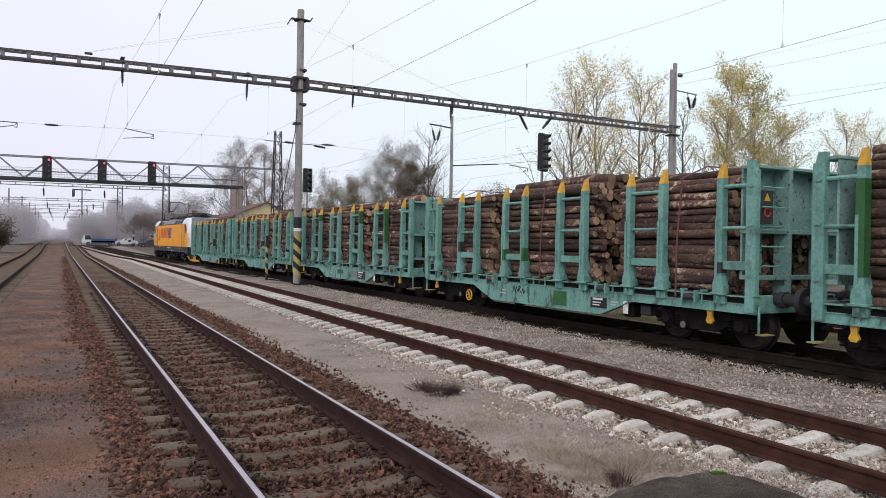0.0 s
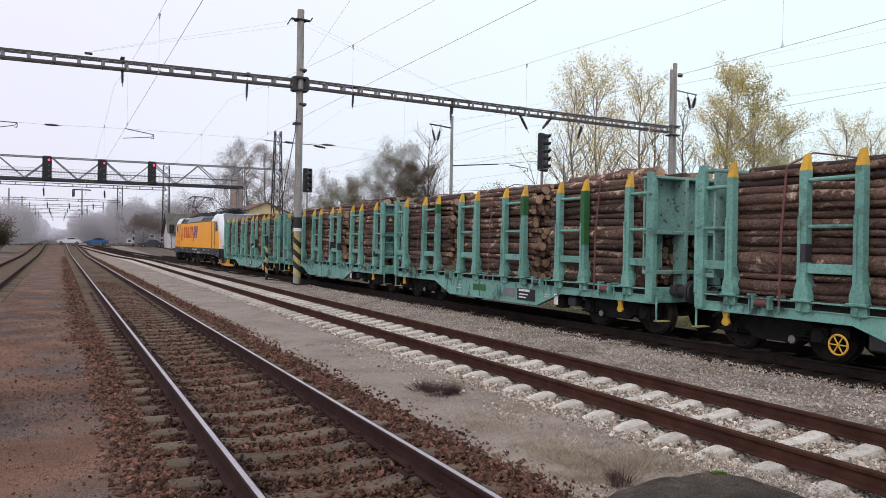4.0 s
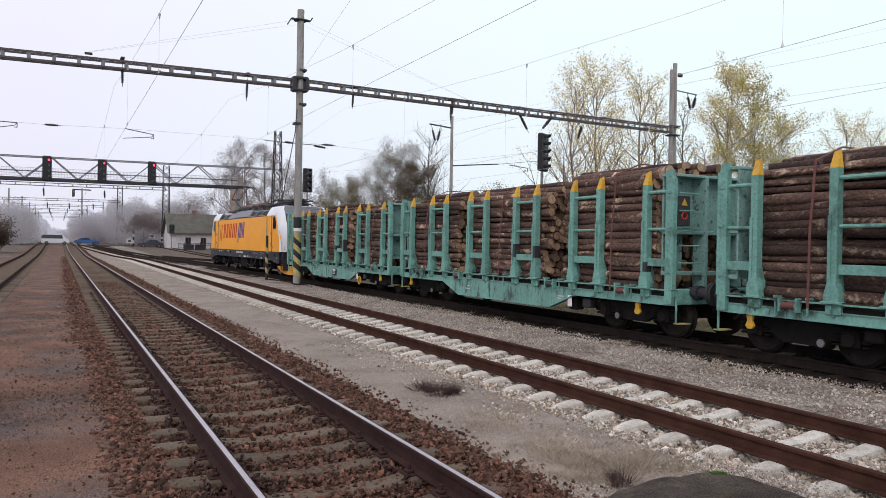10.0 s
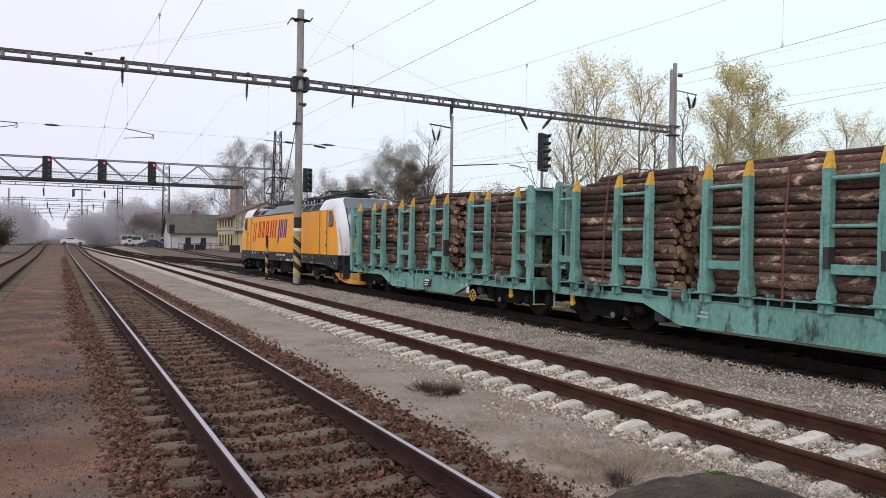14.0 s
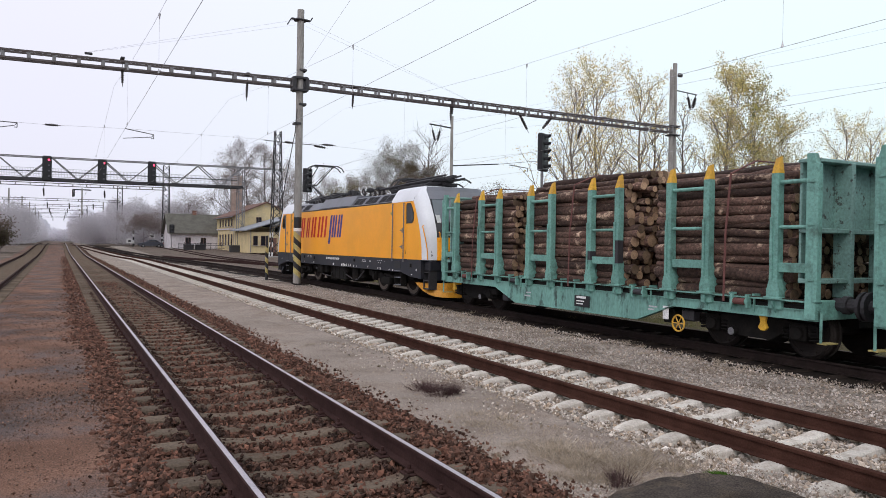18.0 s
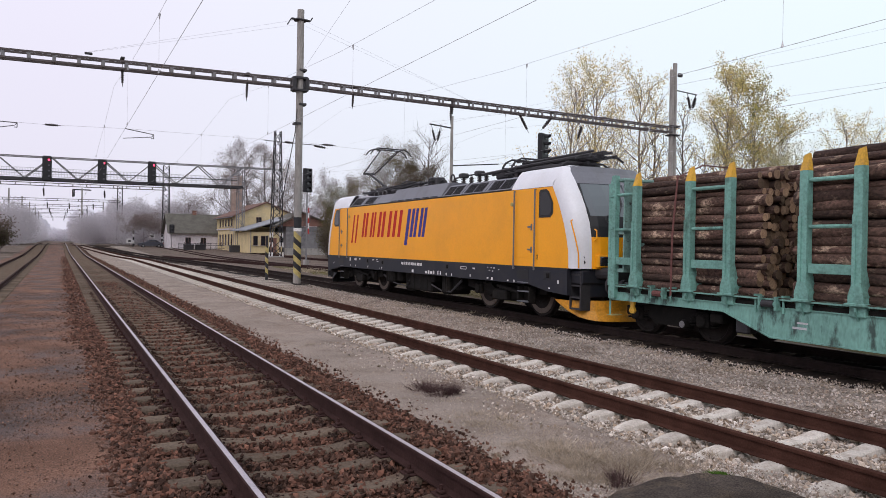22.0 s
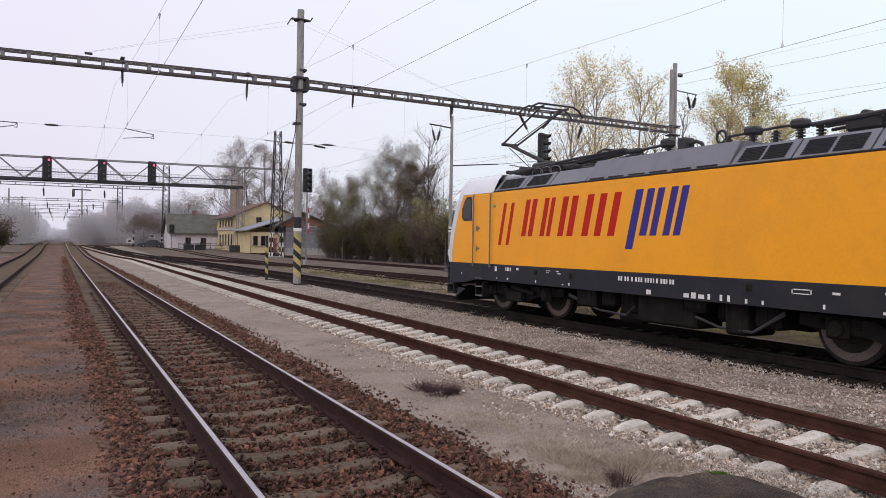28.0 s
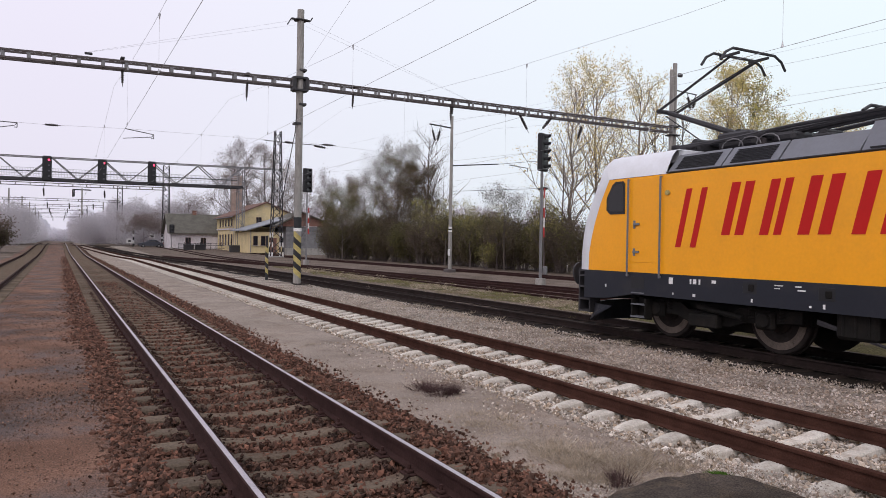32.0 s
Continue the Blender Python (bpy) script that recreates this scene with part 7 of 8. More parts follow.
sh = thing("goods_shed", "weathered grey boarded shed with a dark gable roof", "shed")
for i in range(9):
    part("board", Shape().box(31.2, 38.6, 110.86, 110.92, 1.0 + 0.36 * i, 1.0 + 0.36 * i + 0.335, 0.01), grey_boards, sh)
part("gable", Shape().prism([(30.0, 4.3), (38.9, 4.5), (33.6, 6.5)], "y", 110.85, 110.95), brick_red, sh, "dark red brown boarded gable")
part("shed_core", Shape().box(31.3, 38.5, 111.0, 118.0, 0.0, 4.35), grey_boards, sh)
for k in (-1, 1):
    part("roof_slope", Shape().prism([(33.6, 6.52), (33.6, 6.7), ((39.6, 29.4)[k < 0], 4.4), ((39.6, 29.4)[k < 0], 4.22)], "y", 110.2, 118.4), roof_slate, sh)
part("loading_dock", Shape().box(31.0, 38.8, 109.6, 110.8, -0.2, 0.95, 0.04), concrete, sh)
part("shed_door", Shape().box(34.4, 36.4, 110.78, 110.87, 0.96, 3.0, 0.02), steel_grey, sh)

wh = house("white_house", "white single storey house with a mossy dark roof", house_white, roof_slate, 18.0, 27.2, 140.0, 149.0, 0.1, 3.45, 6.75, "x", 0.5)
for x in (21.1, 23.8):
    wall_window(wh, x, 140.0, 1.0, 0.95, 1.45)
part("chimney", Shape().box(22.5, 23.2, 144.2, 144.9, 6.4, 7.6, 0.04), brick_red, wh)
fence = thing("garden_fence", "low dark fence before the white house", "fence")
for i in range(16):
    part("fence_post", Shape().rod((18.6 + 0.9 * i, 133.5, 0.1), (18.6 + 0.9 * i, 133.5, 1.5 + 0.1 * (i % 3)), 0.05, n=6), steel_dark, fence)
for zz in (0.6, 1.1, 1.4):
    part("fence_rail", Shape().bar((18.4, 133.5, zz), (32.4, 133.5, zz), 0.05, 0.07), steel_dark, fence)
for x, y in ((20.0, 132.0), (22.0, 132.4), (25.5, 121.0), (27.5, 121.5)):
    solid("trackside_bin", Shape().box(-0.8, 0.8, -0.5, 0.5, 0.0, 1.1, 0.08).box(-0.85, 0.85, -0.55, 0.55, 1.05, 1.2, 0.05), steel_dark, "dark trackside container on the ground", "container", "trackside containers", m=pose(x, y, 0.05))

# ---- trees, hedges, grass and stones ----
def leaf_quads(points, size, rnd, squash=1.0):
    """Small bent leaf faces at the points, turned at random."""
    n = len(points)
    pts = np.asarray(points, np.float32)
    a = rnd.normal(size=(n, 3))
    a /= np.linalg.norm(a, axis=1, keepdims=True)
    b = np.cross(a, rnd.normal(size=(n, 3)))
    b /= np.linalg.norm(b, axis=1, keepdims=True) + 1e-9
    s = (size * rnd.uniform(0.55, 1.35, n))[:, None]
    v = np.stack([pts - a * s, pts - b * s * 0.55, pts + a * s, pts + b * s * 0.55], 1).reshape(-1, 3)
    return v, np.arange(4 * n).reshape(-1, 4)


def grow_tree(rnd, height, spread, lean=0.0, limbs=9, up=0.55, first=0.25, twigs=3, r0=None):
    """Limbs of a tree as bars, and the places of its twig ends; the trunk stands at the origin."""
    s = Shape()
    ends = []
    r0 = r0 or height * 0.011
    top = Vector((lean * height, rnd.uniform(-0.04, 0.04) * height, height * 0.92))
    knots = [Vector((0, 0, -0.2))]
    for i in range(1, 7):
        u = i / 6
        knots.append(Vector((0, 0, 0)).lerp(top, u) + Vector((rnd.uniform(-1, 1), rnd.uniform(-1, 1), 0)) * height * 0.012)
    for i in range(6):
        s.rod(knots[i], knots[i + 1], r0 * (1 - i / 6.6), r0 * (1 - (i + 1) / 6.6), 8, i == 0)

    def branch(p, d, length, r, level):
        q = p
        segs = 3 if level < 2 else 2
        for k in range(segs):
            d = (d + Vector((rnd.uniform(-1, 1), rnd.uniform(-1, 1), rnd.uniform(-0.4, 0.8))) * 0.22).normalized()
            nq = q + d * length / segs
            s.rod(q, nq, r * (1 - k / segs * 0.6), r * (1 - (k + 1) / segs * 0.6), 5 if level < 2 else 3, False)
            q = nq
            if level < twigs:
                for _ in range(2 if level < 2 else 1):
                    w = (d + Vector((rnd.uniform(-1, 1), rnd.uniform(-1, 1), rnd.uniform(-0.5, 0.9))) * 0.8).normalized()
                    branch(q, w, length * rnd.uniform(0.38, 0.6), r * 0.5, level + 1)
            if level >= twigs - 1:
                ends.append(tuple(q))
    for i in range(limbs):
        u = first + (1 - first) * (i + rnd.uniform(0, 0.8)) / limbs
        k = min(int(u * 6), 5)
        p = knots[k].lerp(knots[k + 1], u * 6 - k)
        a = i * 2.4 + rnd.uniform(-0.4, 0.4)
        d = Vector((math.cos(a), math.sin(a), up + rnd.uniform(-0.2, 0.4))).normalized()
        branch(p, d, spread * (1.15 - 0.75 * u) * rnd.uniform(0.75, 1.2), r0 * 0.45 * (1.1 - 0.7 * u), 1)
    ends.append(tuple(top))
    return s, ends


def tree(x, y, z, height, spread, label, bark_mat, leaf_mat, leaves, leaf, seed, lean=0.0, limbs=10, up=0.6, first=0.25, twigs=3, puff=0.35, category="tree", name="tree"):
    rnd = random.Random(seed)
    nr = np.random.default_rng(seed)
    ob = thing(name, label, category, Matrix.Translation((x, y, z)))
    s, ends = grow_tree(rnd, height, spread, lean, limbs, up, first, twigs)
    part("trunk", s, bark_mat, ob)
    if leaves:
        e = np.array(ends)
        mats = leaf_mat if isinstance(leaf_mat, tuple) else (leaf_mat,)
        for k, lm in enumerate(mats):
            n = leaves // len(mats)
            pick = e[nr.integers(0, len(e), n)] + nr.normal(size=(n, 3)) * puff
            v, f = leaf_quads(pick, leaf, nr)
            part("crown", quick_mesh("crown", v, f, lm), lm, ob)
    return ob


def bush(x, y, z, w, h, label, mats, leaves, leaf, seed, name="bush", stems=14, stem_mat=None):
    rnd = random.Random(seed)
    nr = np.random.default_rng(seed)
    ob = thing(name, label, "bush", Matrix.Translation((x, y, z)), group="hedge bushes beyond the tracks" if name == "bush" else "")
    s = Shape()
    ends = []
    for i in range(stems):
        a = rnd.uniform(0, 6.28)
        d = Vector((math.cos(a) * w * rnd.uniform(0.1, 0.5), math.sin(a) * w * rnd.uniform(0.1, 0.5), h * rnd.uniform(0.55, 1.05)))
        p = Vector((d.x * 0.25, d.y * 0.25, 0))
        mid = p.lerp(d, 0.5) + Vector((rnd.uniform(-0.2, 0.2), rnd.uniform(-0.2, 0.2), 0.2))
        s.rod(p, mid, 0.03, 0.02, 4, False)
        s.rod(mid, d, 0.02, 0.006, 3, False)
        for _ in range(5):
            q = mid.lerp(d, rnd.random())
            e = q + Vector((rnd.uniform(-1, 1), rnd.uniform(-1, 1), rnd.uniform(-0.2, 1))) * h * 0.16
            s.rod(q, e, 0.01, 0.004, 3, False)
            ends.append(tuple(e))
        ends += [tuple(d), tuple(mid), tuple(p.lerp(mid, 0.6))]
    part("branchwork", s, stem_mat or twig, ob)
    e = np.array(ends)
    for lm in mats:
        n = leaves // len(mats)
        pick = e[nr.integers(0, len(e), n)] + nr.normal(size=(n, 3)) * np.array([w * 0.10, w * 0.10, h * 0.09])
        pick[:, 2] = np.abs(pick[:, 2])
        v, f = leaf_quads(pick, leaf, nr)
        part("foliage", quick_mesh("foliage", v, f, lm), lm, ob)
    return ob


# yellow-leaved trees beyond the far masts
for i, (x, y, h, sp, n, lm, bm) in enumerate((
        (38.9, 50, 17.2, 4.2, 1900, leaf_yellow, birch_bark), (42.3, 51, 18.8, 5.0, 3600, leaf_yellow, birch_bark), (46.8, 50, 18.4, 4.4, 2700, leaf_yellow, birch_bark),
        (49.8, 52, 17.8, 2.6, 250, leaf_yellow, trunk_bark), (53.0, 51, 17.0, 2.8, 500, (leaf_yellow, leaf_olive), trunk_bark), (57.8, 50, 20.2, 4.6, 7200, (leaf_yellow, leaf_yellow, leaf_lime), birch_bark), (62.0, 50, 19.2, 5.6, 9800, (leaf_lime, leaf_yellow, leaf_olive), birch_bark),
        (66.0, 50.5, 15.6, 4.6, 4200, (leaf_lime, leaf_yellow), birch_bark), (76.5, 50, 17.0, 4.2, 2600, leaf_yellow, trunk_bark), (82.0, 51, 16.5, 4.2, 2000, leaf_yellow, trunk_bark))):
    tree(x, y, -0.3, h, sp, "tall tree with thinning yellow autumn leaves" if n > 600 else "tall nearly bare tree with a few yellow leaves", bm, lm, int(n * 2.1), 0.075, 40 + i, 0.0, 20, 1.05, 0.22, 4, 0.30)
for i, (x, y, h, sp) in enumerate(((36.0, 47, 11.0, 2.6), (40.2, 46.5, 9.5, 2.2), (44.8, 47, 10.0, 2.4), (51.5, 47, 12, 2.6))):
    tree(x, y, -0.3, h, sp, "young bare tree with fine twigs", twig, leaf_yellow, 200, 0.07, 70 + i, 0.0, 12, 0.9, 0.2, 4, 0.4)
# tall hedge trees and bare tree
tree(36.0, 80, -0.2, 12.6, 4.9, "tall bushy tree with brown and olive leaves", trunk_bark, (leaf_brown, leaf_brown, leaf_olive), 42000, 0.052, 90, 0, 22, 0.85, 0.10, 4, 0.36)
tree(38.0, 79, -0.2, 11.6, 3.4, "tall bushy tree with brown leaves", trunk_bark, (leaf_brown, leaf_dark), 32000, 0.055, 91, 0, 15, 0.7, 0.12, 4, 0.36)
tree(40.9, 82, -0.2, 16.4, 4.8, "tall bare tree with a fan of thin branches", twig, leaf_yellow, 60, 0.06, 92, 0.02, 28, 1.0, 0.2, 4, 0.3)
tree(31.4, 86, -0.2, 8.6, 3.8, "greenish tree in the hedge", trunk_bark, (leaf_olive, leaf_olive, leaf_brown), 34000, 0.055, 93, 0, 14, 0.6, 0.06, 4, 0.42)
tree(28.4, 94, 0.0, 10.5, 3.2, "bare grey tree behind the lattice mast", twig, leaf_brown, 2500, 0.06, 94, 0, 15, 0.8, 0.2, 4, 0.4)
tree(33.2, 51.5, -0.2, 6.7, 2.4, "small brown leaved tree in the hedge", trunk_bark, (leaf_brown, leaf_dark), 6500, 0.05, 95, 0, 13, 0.7, 0.2, 4, 0.3)
# bare trees behind the station and the white house
for i, (x, y, h, sp, n) in enumerate(((31.0, 150, 20.0, 4.6, 1400), (34.2, 151, 22.3, 5.0, 1600), (37.6, 150, 21.8, 4.8, 1400), (40.8, 151, 19.0, 4.6, 900), (44.5, 152, 16.5, 4.6, 900), (47.5, 140, 15, 4.2, 900),
                                      (23.2, 155, 10.5, 3.6, 500), (26.0, 154.5, 10.2, 3.4, 500), (50.5, 130, 14, 4.4, 1200), (53, 118, 13, 4.4, 1400))):
    if 155 <= y <= 165:
        y = 154.0
    tree(x, y, 0.2, h, sp, "tall leafless tree with a dense brown grey crown", twig, leaf_haze_tinted, n * 9, 0.085, 110 + i, 0, 15, 0.9, 0.18, 4, 0.45)
tree(14.6, 151, 0.6, 5.2, 3.6, "round dark tree beside the level crossing", trunk_bark, (leaf_haze_tinted, leaf_brown), 9000, 0.10, 130, 0, 11, 0.5, 0.3, 4, 0.45)

hedge = random.Random(8)
for i in range(30):
    u = i / 29
    y = 38 + 58 * u
    x = 32.6 + 2.2 * math.sin(u * 3.0) + hedge.uniform(-0.4, 1.4) + (1.5 if y < 60 else 0)
    h = hedge.uniform(2.3, 5.2) + (1.3 if 70 < y < 95 else 0)
    kinds = ((leaf_dark, leaf_brown), (leaf_brown, leaf_dark, leaf_olive), (leaf_dark, leaf_olive), (leaf_dark, leaf_dark, leaf_brown, leaf_olive))
    bush(x, y, -0.25, hedge.uniform(3.2, 4.4), h, ("dense dark autumn bush with brown leaves", "tangled brown and olive bush", "dark olive green bush by the rails", "dark brown and olive autumn bush")[i % 4], kinds[i % 4], 12500, 0.058, 200 + i, stems=30)
for i, (x, y, h) in enumerate(((33.6, 58, 5.6), (34.2, 64, 6.2), (33.4, 53, 5.2), (34.6, 70, 6.8), (33.2, 46, 5.4))):
    tree(x, y, -0.2, h, 2.0, "slender sapling with thin olive leaves in the hedge", twig, (leaf_olive, leaf_lime), 2600, 0.05, 150 + i, 0.0, 12, 1.1, 0.25, 4, 0.22)
bush(32.0, 52.6, -0.2, 1.7, 2.2, "small bush with yellow and olive leaves", (leaf_olive, leaf_lime, leaf_olive), 2000, 0.05, 160, stems=12)
for i in range(18):
    u = i / 17
    bush(36.4 + 1.5 * math.sin(i * 1.9), 50 + 46 * u, -0.25, 4.6, hedge.uniform(3.6, 5.4), "dense bush in the back row of the hedge", ((leaf_dark, leaf_brown), (leaf_olive, leaf_dark))[i % 2], 6500, 0.085, 330 + i, stems=22)
for i in range(16):
    u = i / 15
    bush(35.5 + 12 * u, 36 + 4 * math.sin(i * 2.1), -0.25, 4.0, hedge.uniform(3.5, 5.2), ("tangled brown and olive bush", "dense dark autumn bush with brown leaves")[i % 2], ((leaf_dark, leaf_olive), (leaf_brown, leaf_dark))[i % 2], 8500, 0.075, 240 + i, stems=24)
for i in range(14):
    bush(52 + 3.4 * i, 44 + 3 * math.sin(i * 1.7), -0.25, 4.4, hedge.uniform(3.4, 5.4), "bush of brown autumn twigs", (leaf_brown, leaf_dark), 4500, 0.09, 270 + i, stems=18)
for i, (x, y, h) in enumerate(((-6.9, 108, 3.4), (-9.0, 104, 4.2), (-11.5, 107, 5.0), (-15, 110, 5.4))):
    bush(x, y, 0.3, 4.2, h, "dark bush at the edge of the yard", (leaf_dark, leaf_brown), 5000, 0.13, 300 + i, stems=22)

# woods along the line; their mist is painted into the leaf colours
def wood(name, label, mat, spots, quads, leaf, seed):
    nr = np.random.default_rng(seed)
    vs = []
    for x, y, z, w, h in spots:
        n = max(60, int(quads * w * h / 30))
        a = nr.normal(size=(n, 3))
        a /= np.linalg.norm(a, axis=1, keepdims=True)
        a *= nr.uniform(0.35, 1.0, (n, 1)) ** 0.5
        vs.append(np.array([x, y, z + h * 0.52]) + a * np.array([w * 0.5, w * 0.5, h * 0.5]) + nr.normal(size=(n, 3)) * 0.3)
    v, f = leaf_quads(np.concatenate(vs), leaf, nr)
    ob = new(name, quick_mesh(name, v, f, mat))
    return tagged(ob, label, "woodland", kind="stuff")


wr = random.Random(4)
spots = []
for i in range(34):
    y = 185 + 6.0 * i + wr.uniform(-2, 2)
    for x0, hh in ((5.2 + wr.uniform(0, 3), wr.uniform(5.5, 8.5)), (13 + wr.uniform(-2, 4), wr.uniform(8, 12.5)), (22 + wr.uniform(-3, 5), wr.uniform(8, 12)), (34 + wr.uniform(-4, 5), wr.uniform(8, 12))):
        if y > 190 or x0 > 9:
            spots.append((x0 + 0.01 * (y - 180), y, 0.4, wr.uniform(5, 8), hh))
wood("wood_edge", "grey brown wood beyond the crossing, haze painted into its colour", near_wood, [q for q in spots if q[1] < 215], 2400, 0.15, 21)
wood("wood_edge", "wood farther along the line, mist painted into its pale colour", mist_painted_wood, [q for q in spots if q[1] >= 215], 1000, 0.28, 24)
spots = []
for i in range(34):
    y = 150 + 7.5 * i + wr.uniform(-2, 2)
    if 152 < y < 168:
        continue
    for x0, hh in ((-7.2 - wr.uniform(0, 3), wr.uniform(6, 9)), (-15 - wr.uniform(0, 4), wr.uniform(8, 11.5)), (-26 - wr.uniform(0, 6), wr.uniform(9, 12))):
        spots.append((x0, y, 0.3, wr.uniform(5, 8), hh))
wood("wood_edge", "grey brown wood along the far line, haze painted into its colour", near_wood, [q for q in spots if q[1] < 200], 2200, 0.15, 22)
wood("wood_edge", "wood along the far line, mist painted into its pale colour", mist_painted_wood, [q for q in spots if q[1] >= 200], 1000, 0.28, 25)
spots = []
for i in range(60):
    x = -90 + 3.6 * i
    low = abs(x) < 8
    spots.append((x, 470 + wr.uniform(-20, 40), 0.0, wr.uniform(9, 14), wr.uniform(7, 9) if low else wr.uniform(12, 20)))
for i in range(40):
    spots.append((60 + 7 * i, 230 - 2.5 * i + wr.uniform(-8, 8), 0.0, wr.uniform(8, 12), wr.uniform(9, 15)))
wood("far_wood", "far wood with mist painted into its pale colour", far_wood, spots, 260, 0.75, 23)

# stones of the ballast
def stones(name, label, mat, spans, seed):
    """Many small broken stones. spans: (count, where(rng, n) -> xyz, smallest, largest)."""
    nr = np.random.default_rng(seed)
    base = np.array([(1, 0, 0), (-1, 0, 0), (0, 1, 0), (0, -1, 0), (0, 0, 1), (0, 0, -1)], float)
    tri = np.array([(0, 2, 4), (2, 1, 4), (1, 3, 4), (3, 0, 4), (2, 0, 5), (1, 2, 5), (3, 1, 5), (0, 3, 5)])
    V, F, k = [], [], 0
    for n, where, lo, hi in spans:
        c = where(nr, n)
        s = nr.uniform(lo, hi, (n, 1, 1)) * nr.uniform(0.6, 1.25, (n, 1, 3))
        jit = base[None] + nr.normal(size=(n, 6, 3)) * 0.22
        q = nr.normal(size=(n, 4))
        q /= np.linalg.norm(q, axis=1, keepdims=True)
        w, x, y, z = q.T
        R = np.stack([np.stack([1 - 2 * (y * y + z * z), 2 * (x * y - z * w), 2 * (x * z + y * w)], -1), np.stack([2 * (x * y + z * w), 1 - 2 * (x * x + z * z), 2 * (y * z - x * w)], -1), np.stack([2 * (x * z - y * w), 2 * (y * z + x * w), 1 - 2 * (x * x + y * y)], -1)], 1)
        v = np.einsum("nij,nkj->nki", R, jit * s) + c[:, None, :]
        V.append(v.reshape(-1, 3))
        F.append((tri[None] + 6 * np.arange(n)[:, None, None]).reshape(-1, 3) + k)
        k += 6 * n
    ob = new(name, quick_mesh(name, np.concatenate(V), np.concatenate(F), mat))
    return tagged(ob, label, "ballast", kind="stuff")


def along(x0, x1, y0, y1, z, falloff=1.0, dip=None):
    """Scatter over a strip, denser towards the near end."""
    def where(nr, n):
        y = y0 + (y1 - y0) * nr.uniform(0, 1, n) ** falloff
        x = nr.uniform(x0, x1, n)
        zz = np.full(n, z) + nr.normal(size=n) * 0.012
        if dip:
            zz += dip(x)
        return np.stack([x, y, zz], 1)
    return where


def around(x, spread, y0, y1, z, falloff=1.0):
    """Scatter along a line, thinning to both sides."""
    def where(nr, n):
        y = y0 + (y1 - y0) * nr.uniform(0, 1, n) ** falloff
        u = nr.normal(size=n)
        return np.stack([x + spread * u, y, z - 0.02 * np.abs(u) + nr.normal(size=n) * 0.008], 1)
    return where


def shoulder(c, z):
    return lambda x: np.where(np.abs(x - c) > 1.5, -(np.abs(x - c) - 1.5) * 0.1, 0.0)


stones("brown_ballast", "brown broken ballast stones of the near track", brown_stone, [
    (17000, along(0.78, 3.27, 1.5, 12, -0.234, 1.2, shoulder(2.024, 0)), 0.013, 0.036),
    (8000, around(0.62, 0.2, 1.5, 20, -0.205, 1.4), 0.014, 0.042), (7000, around(3.42, 0.17, 1.5, 20, -0.205, 1.4), 0.014, 0.042), (3000, around(0.5, 0.25, 16, 45, -0.205, 1.2), 0.02, 0.05), (3000, around(3.45, 0.2, 16, 45, -0.205, 1.2), 0.02, 0.05),
    (14000, along(0.78, 3.27, 11, 38, -0.234, 1.5, shoulder(2.024, 0)), 0.017, 0.038),
    (5000, along(0.78, 3.27, 28, 90, -0.246, 1.5), 0.02, 0.04), (2500, around(0.55, 0.3, 40, 95, -0.21, 1.3), 0.025, 0.05), (2500, around(3.45, 0.25, 40, 95, -0.21, 1.3), 0.025, 0.05),
    (2600, around(0.80, 0.09, 1.5, 16, -0.185, 1.2), 0.014, 0.034), (1500, around(3.2, 0.10, 1.5, 14, -0.182, 1.2), 0.014, 0.036),
    (1500, around(3.75, 0.2, 2.5, 22, -0.215, 1.3), 0.01, 0.03),
    (900, along(-1.3, 0.5, 2.5, 22, -0.215, 1.3), 0.008, 0.022)], 31)
stones("oily_ballast", "dark oily ballast and dirt beside the rails", oily_stone, [
    (2600, around(1.08, 0.05, 1.5, 30, -0.180, 1.3), 0.012, 0.030), (2200, around(2.58, 0.05, 1.5, 30, -0.186, 1.3), 0.012, 0.030), (1500, around(1.50, 0.06, 1.5, 30, -0.186, 1.3), 0.012, 0.030)], 37)
stones("cinder_grit", "fine reddish cinder grit strewn over the path", cinder_grit, [
    (24000, along(-1.3, 0.55, 2.4, 11, -0.217, 1.6), 0.003, 0.008), (9000, along(-1.3, 0.6, 9, 30, -0.217, 1.5), 0.006, 0.014)], 35)
stones("pale_ballast", "pale grey and tan ballast stones of the rusty siding", pale_stone, [
    (30000, along(5.15, 8.75, 2.5, 14, -0.314, 1.1, shoulder(6.85, 0)), 0.012, 0.044),
    (16000, along(5.15, 8.85, 13, 36, -0.312, 1.3, shoulder(6.9, 0)), 0.02, 0.042),
    (9000, along(3.7, 5.5, 3, 12, -0.226, 1.4), 0.003, 0.009), (900, along(4.6, 5.4, 3, 14, -0.222, 1.2), 0.01, 0.028)], 32)
stones("trodden_gravel", "trodden grey and tan gravel before the dark track", trodden_stone, [
    (22000, along(8.5, 10.7, 3, 34, -0.243, 1.2), 0.006, 0.026), (200, along(10.3, 10.9, 4, 34, -0.238, 1.1), 0.008, 0.018)], 36)


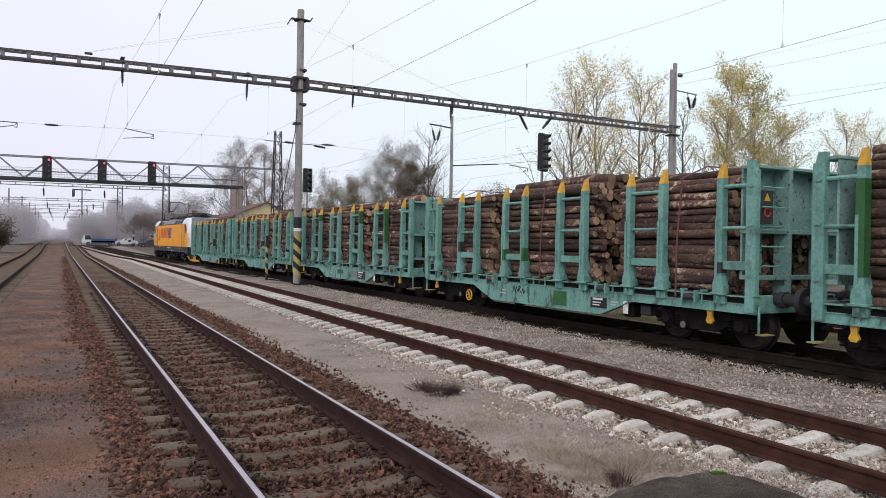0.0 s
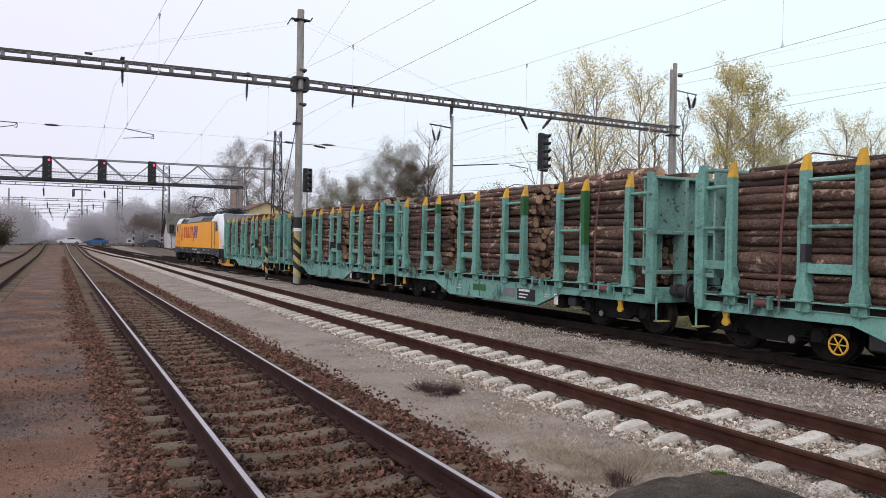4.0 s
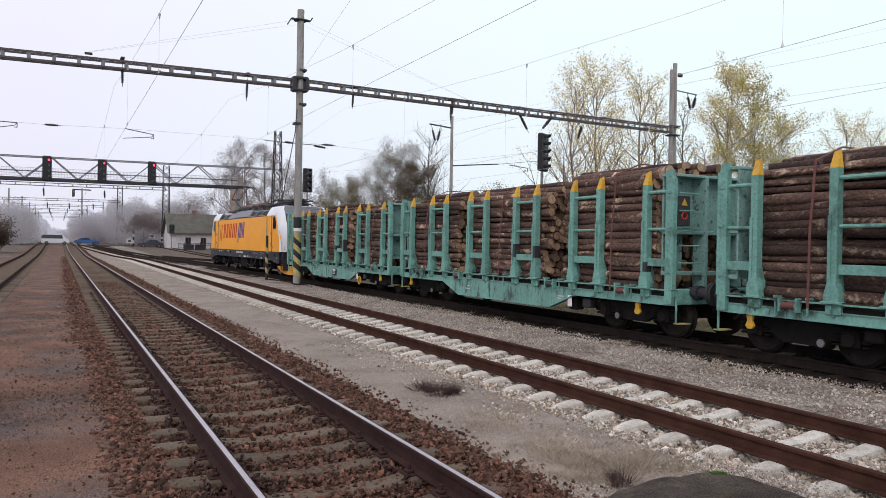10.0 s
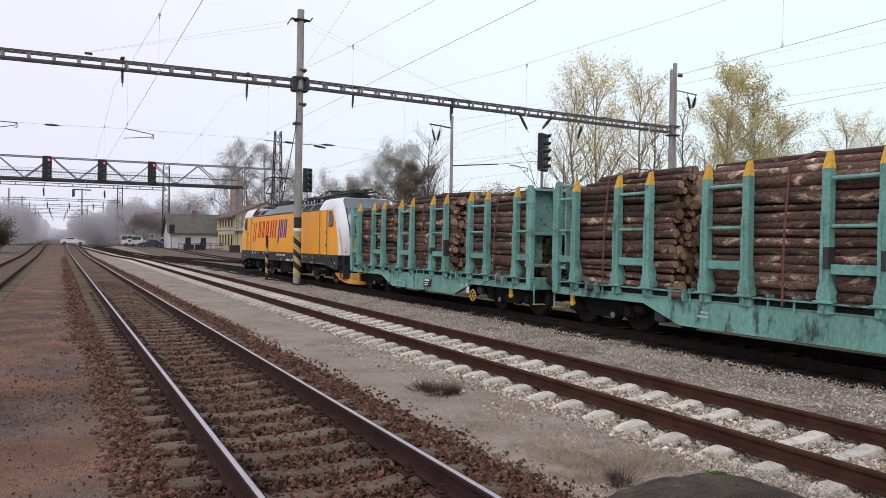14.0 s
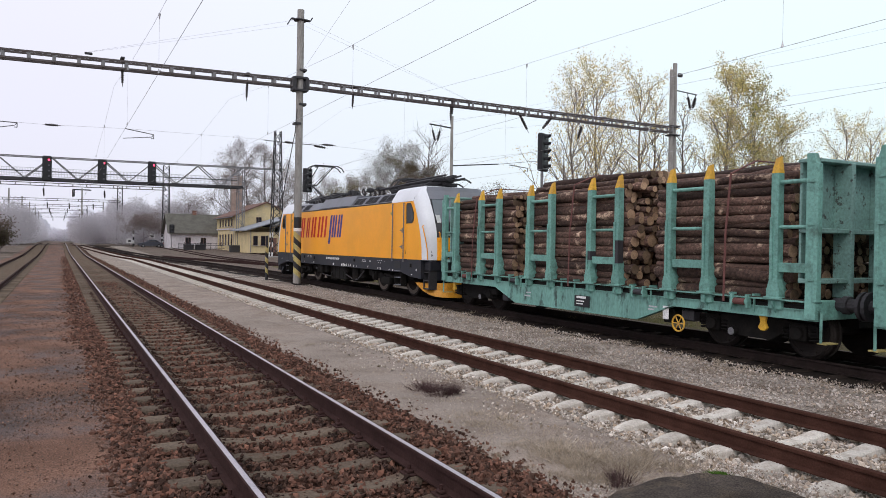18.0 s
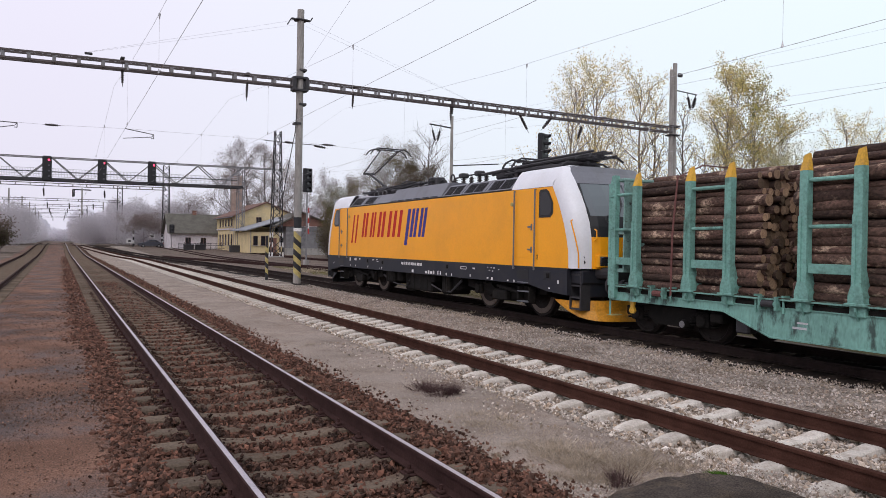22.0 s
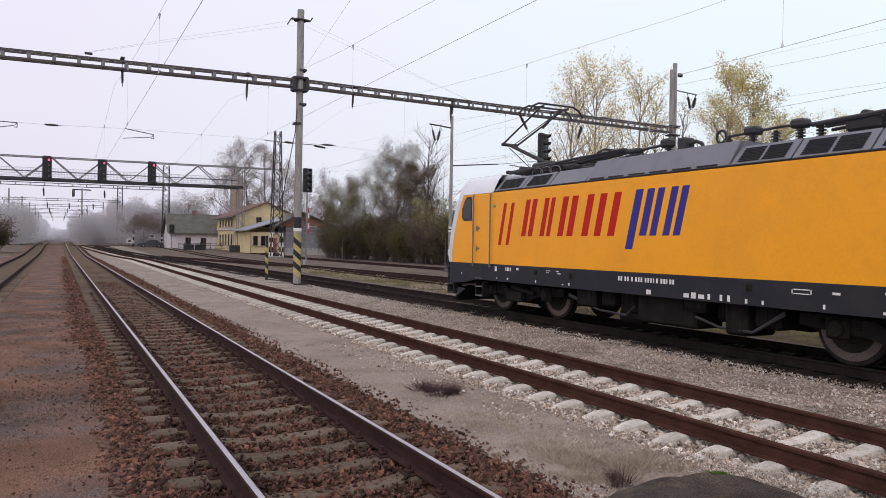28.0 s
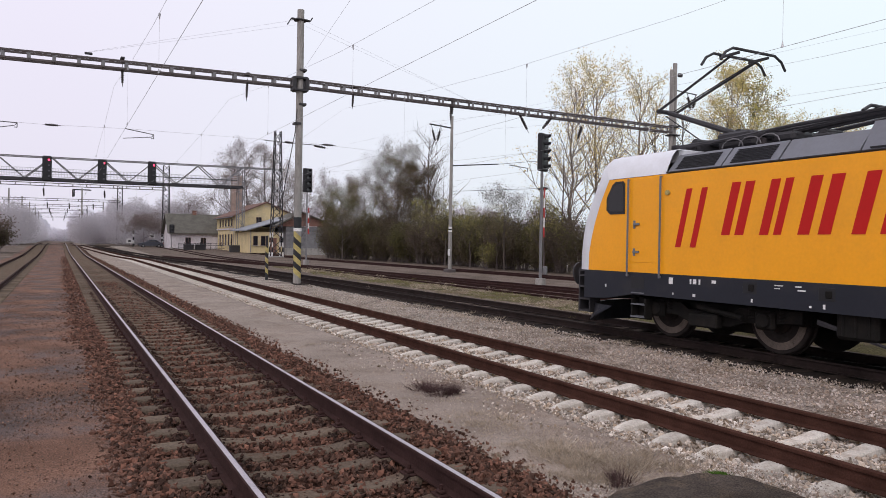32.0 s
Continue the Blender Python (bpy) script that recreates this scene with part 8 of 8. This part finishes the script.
def tuft(name, label, mat, x, y, z, w, l, h, n, seed, clumps=14, flare=0.55, blade=0.0016):
    """Thin dry blades standing in uneven clumps over a patch."""
    nr = np.random.default_rng(seed)
    k = nr.normal(size=(clumps, 2)) * np.array([w, l]) * 0.36
    pick = nr.integers(0, clumps, n)
    tall = nr.uniform(0.35, 1.15, clumps)[pick]
    u = nr.normal(size=(n, 2)) * (0.035 + 0.10 * nr.uniform(0, 1, clumps)[pick])[:, None] * min(1.0, 1.3 * (w + l) / 2 + 0.2)
    base = np.stack([x + k[pick, 0] + u[:, 0], y + k[pick, 1] + u[:, 1], np.full(n, z)], 1)
    d = nr.normal(size=(n, 3)) * np.array([flare, flare, 0.15])
    d[:, :2] += u * 5
    d[:, 2] += 0.9
    tip = base + d * (h * tall * nr.uniform(0.3, 1.15, n))[:, None]
    side = np.cross(d, nr.normal(size=(n, 3)))
    side /= np.linalg.norm(side, axis=1, keepdims=True) + 1e-9
    v = np.stack([base - side * blade, base + side * blade, tip], 1).reshape(-1, 3)
    ob = new(name, quick_mesh(name, v, np.arange(3 * n).reshape(-1, 3), mat))
    return tagged(ob, label, "grass", kind="stuff")


tuft("heather_tuft", "dark withered heather tuft on the grit", heather, 4.62, 8.70, -0.215, 0.34, 0.5, 0.20, 1500, 41, 9, 0.5, 0.002)
tuft("heather_tuft", "dark withered heather tuft on the grit", heather, 4.22, 4.75, -0.215, 0.12, 0.2, 0.19, 420, 42, 4, 0.4, 0.002)
for i, (x, y, w, l, h, n, c) in enumerate(((4.30, 7.3, 0.8, 1.2, 0.05, 1900, 22), (4.45, 6.3, 0.8, 1.1, 0.07, 2500, 24), (4.35, 5.6, 0.7, 0.7, 0.09, 2600, 18), (4.55, 5.2, 0.8, 0.6, 0.11, 3600, 24), (4.25, 4.85, 0.5, 0.3, 0.10, 1600, 12),
                                           (4.85, 4.95, 0.5, 0.4, 0.12, 1800, 12), (4.9, 7.3, 0.6, 1.3, 0.04, 700, 14), (3.9, 11.5, 0.5, 1.8, 0.03, 500, 12), (4.4, 13.8, 0.4, 0.7, 0.05, 400, 6))):
    tuft("dry_grass", "low patch of dry grey brown grass", dry_grass, x, y, -0.22, w, l, h, n, 50 + i, c)
for i in range(7):
    tuft("dry_grass", "sparse dry weeds at the edge of the dark track", dry_grass, 10.2 + 0.1 * (i % 3), 6 + 2.6 * i, -0.235, 1.0, 2.2, 0.08, 900, 70 + i, 22, 0.7, 0.003)
for i in range(12):
    tuft("dry_grass", "sparse grass between the far tracks", dry_grass if i % 3 else leaf_olive, 15.2 + 0.12 * i, 14 + 3.6 * i, -0.22, 2.4, 5.0, 0.14, 2400, 80 + i, 60, 0.6, 0.004)

# worn tarmac slab of a platform end, its rim crumbled and overgrown
outline = [(3.2, 3.4), (3.75, 4.35), (4.26, 4.58), (4.75, 4.56), (5.14, 4.42), (5.24, 4.06), (5.22, 3.6), (5.3, 1.5), (3.0, 1.5)]
edge = []
for i in range(len(outline)):
    p0, p1, p2, p3 = (Vector(outline[(i + k) % len(outline)]) for k in (-1, 0, 1, 2))
    for k in range(8):
        u = k / 8
        q = 0.5 * (2 * p1 + (p2 - p0) * u + (2 * p0 - 5 * p1 + 4 * p2 - p3) * u * u + (3 * p1 - p0 - 3 * p2 + p3) * u ** 3)
        edge.append(q * (1 + 0.012 * noise.noise((q.x * 4, q.y * 4, 0))))
slab = Shape()
n, vs, fs = len(edge), [], []
for j, (k, z) in enumerate(((1.03, -0.25), (1.0, -0.215), (0.965, -0.165), (0.93, -0.142), (0.8, -0.135), (0.55, -0.13), (0.25, -0.13))):
    for q in edge:
        x, y = 4.5 + (q.x - 4.5) * k, 2.9 + (q.y - 2.9) * k
        vs.append((x, y, z + 0.012 * noise.noise((x * 5, y * 5, 2))))
    if j:
        fs += [((j - 1) * n + i, (j - 1) * n + (i + 1) % n, j * n + (i + 1) % n, j * n + i) for i in range(n)]
slab.add(vs, fs + [tuple(range(6 * n, 7 * n))])
solid("tarmac_patch", slab, tarmac, "worn dark tarmac patch beside the siding", "tarmac", kind="structure", smooth=True)
tuft("moss_patch", "small green moss patch on the tarmac rim", moss, 5.02, 4.38, -0.155, 0.16, 0.10, 0.02, 700, 44, 6, 0.8, 0.004)
stones("rim_grit", "grit and crumbs along the tarmac rim", trodden_stone, [(2600, around(4.0, 0.5, 3.9, 4.9, -0.215), 0.003, 0.012), (1600, around(5.3, 0.25, 3.2, 4.7, -0.19), 0.004, 0.014)], 45)

# ---- what moves ----
def motions():
    times = list(range(33))
    for ob, off in TRAIN:
        if isinstance(off, tuple):
            walk(ob, [(t, on_track(train_at(t) + off[0]) @ Matrix.Translation((0, off[1], LOAD_Z))) for t in times])
        else:
            walk(ob, [(t, on_track(train_at(t) + off)) for t in times])
    for ws, r in WHEELS:
        at = ws.matrix_basis.translation.copy()
        turns = [k * 0.2 for k in range(161)]
        walk(ws, [(t, Matrix.Translation(at) @ Matrix.Rotation((ROLL[0] - train_at(t)) / r, 4, "X")) for t in turns])

    for ob, y, turned, x0, v in CARS:
        walk(ob, [(t, pose(x0 + v * t, y, ROAD_Z, 0, 0, 180 if turned else 0)) for t in (0, 16, 32)])


motions()
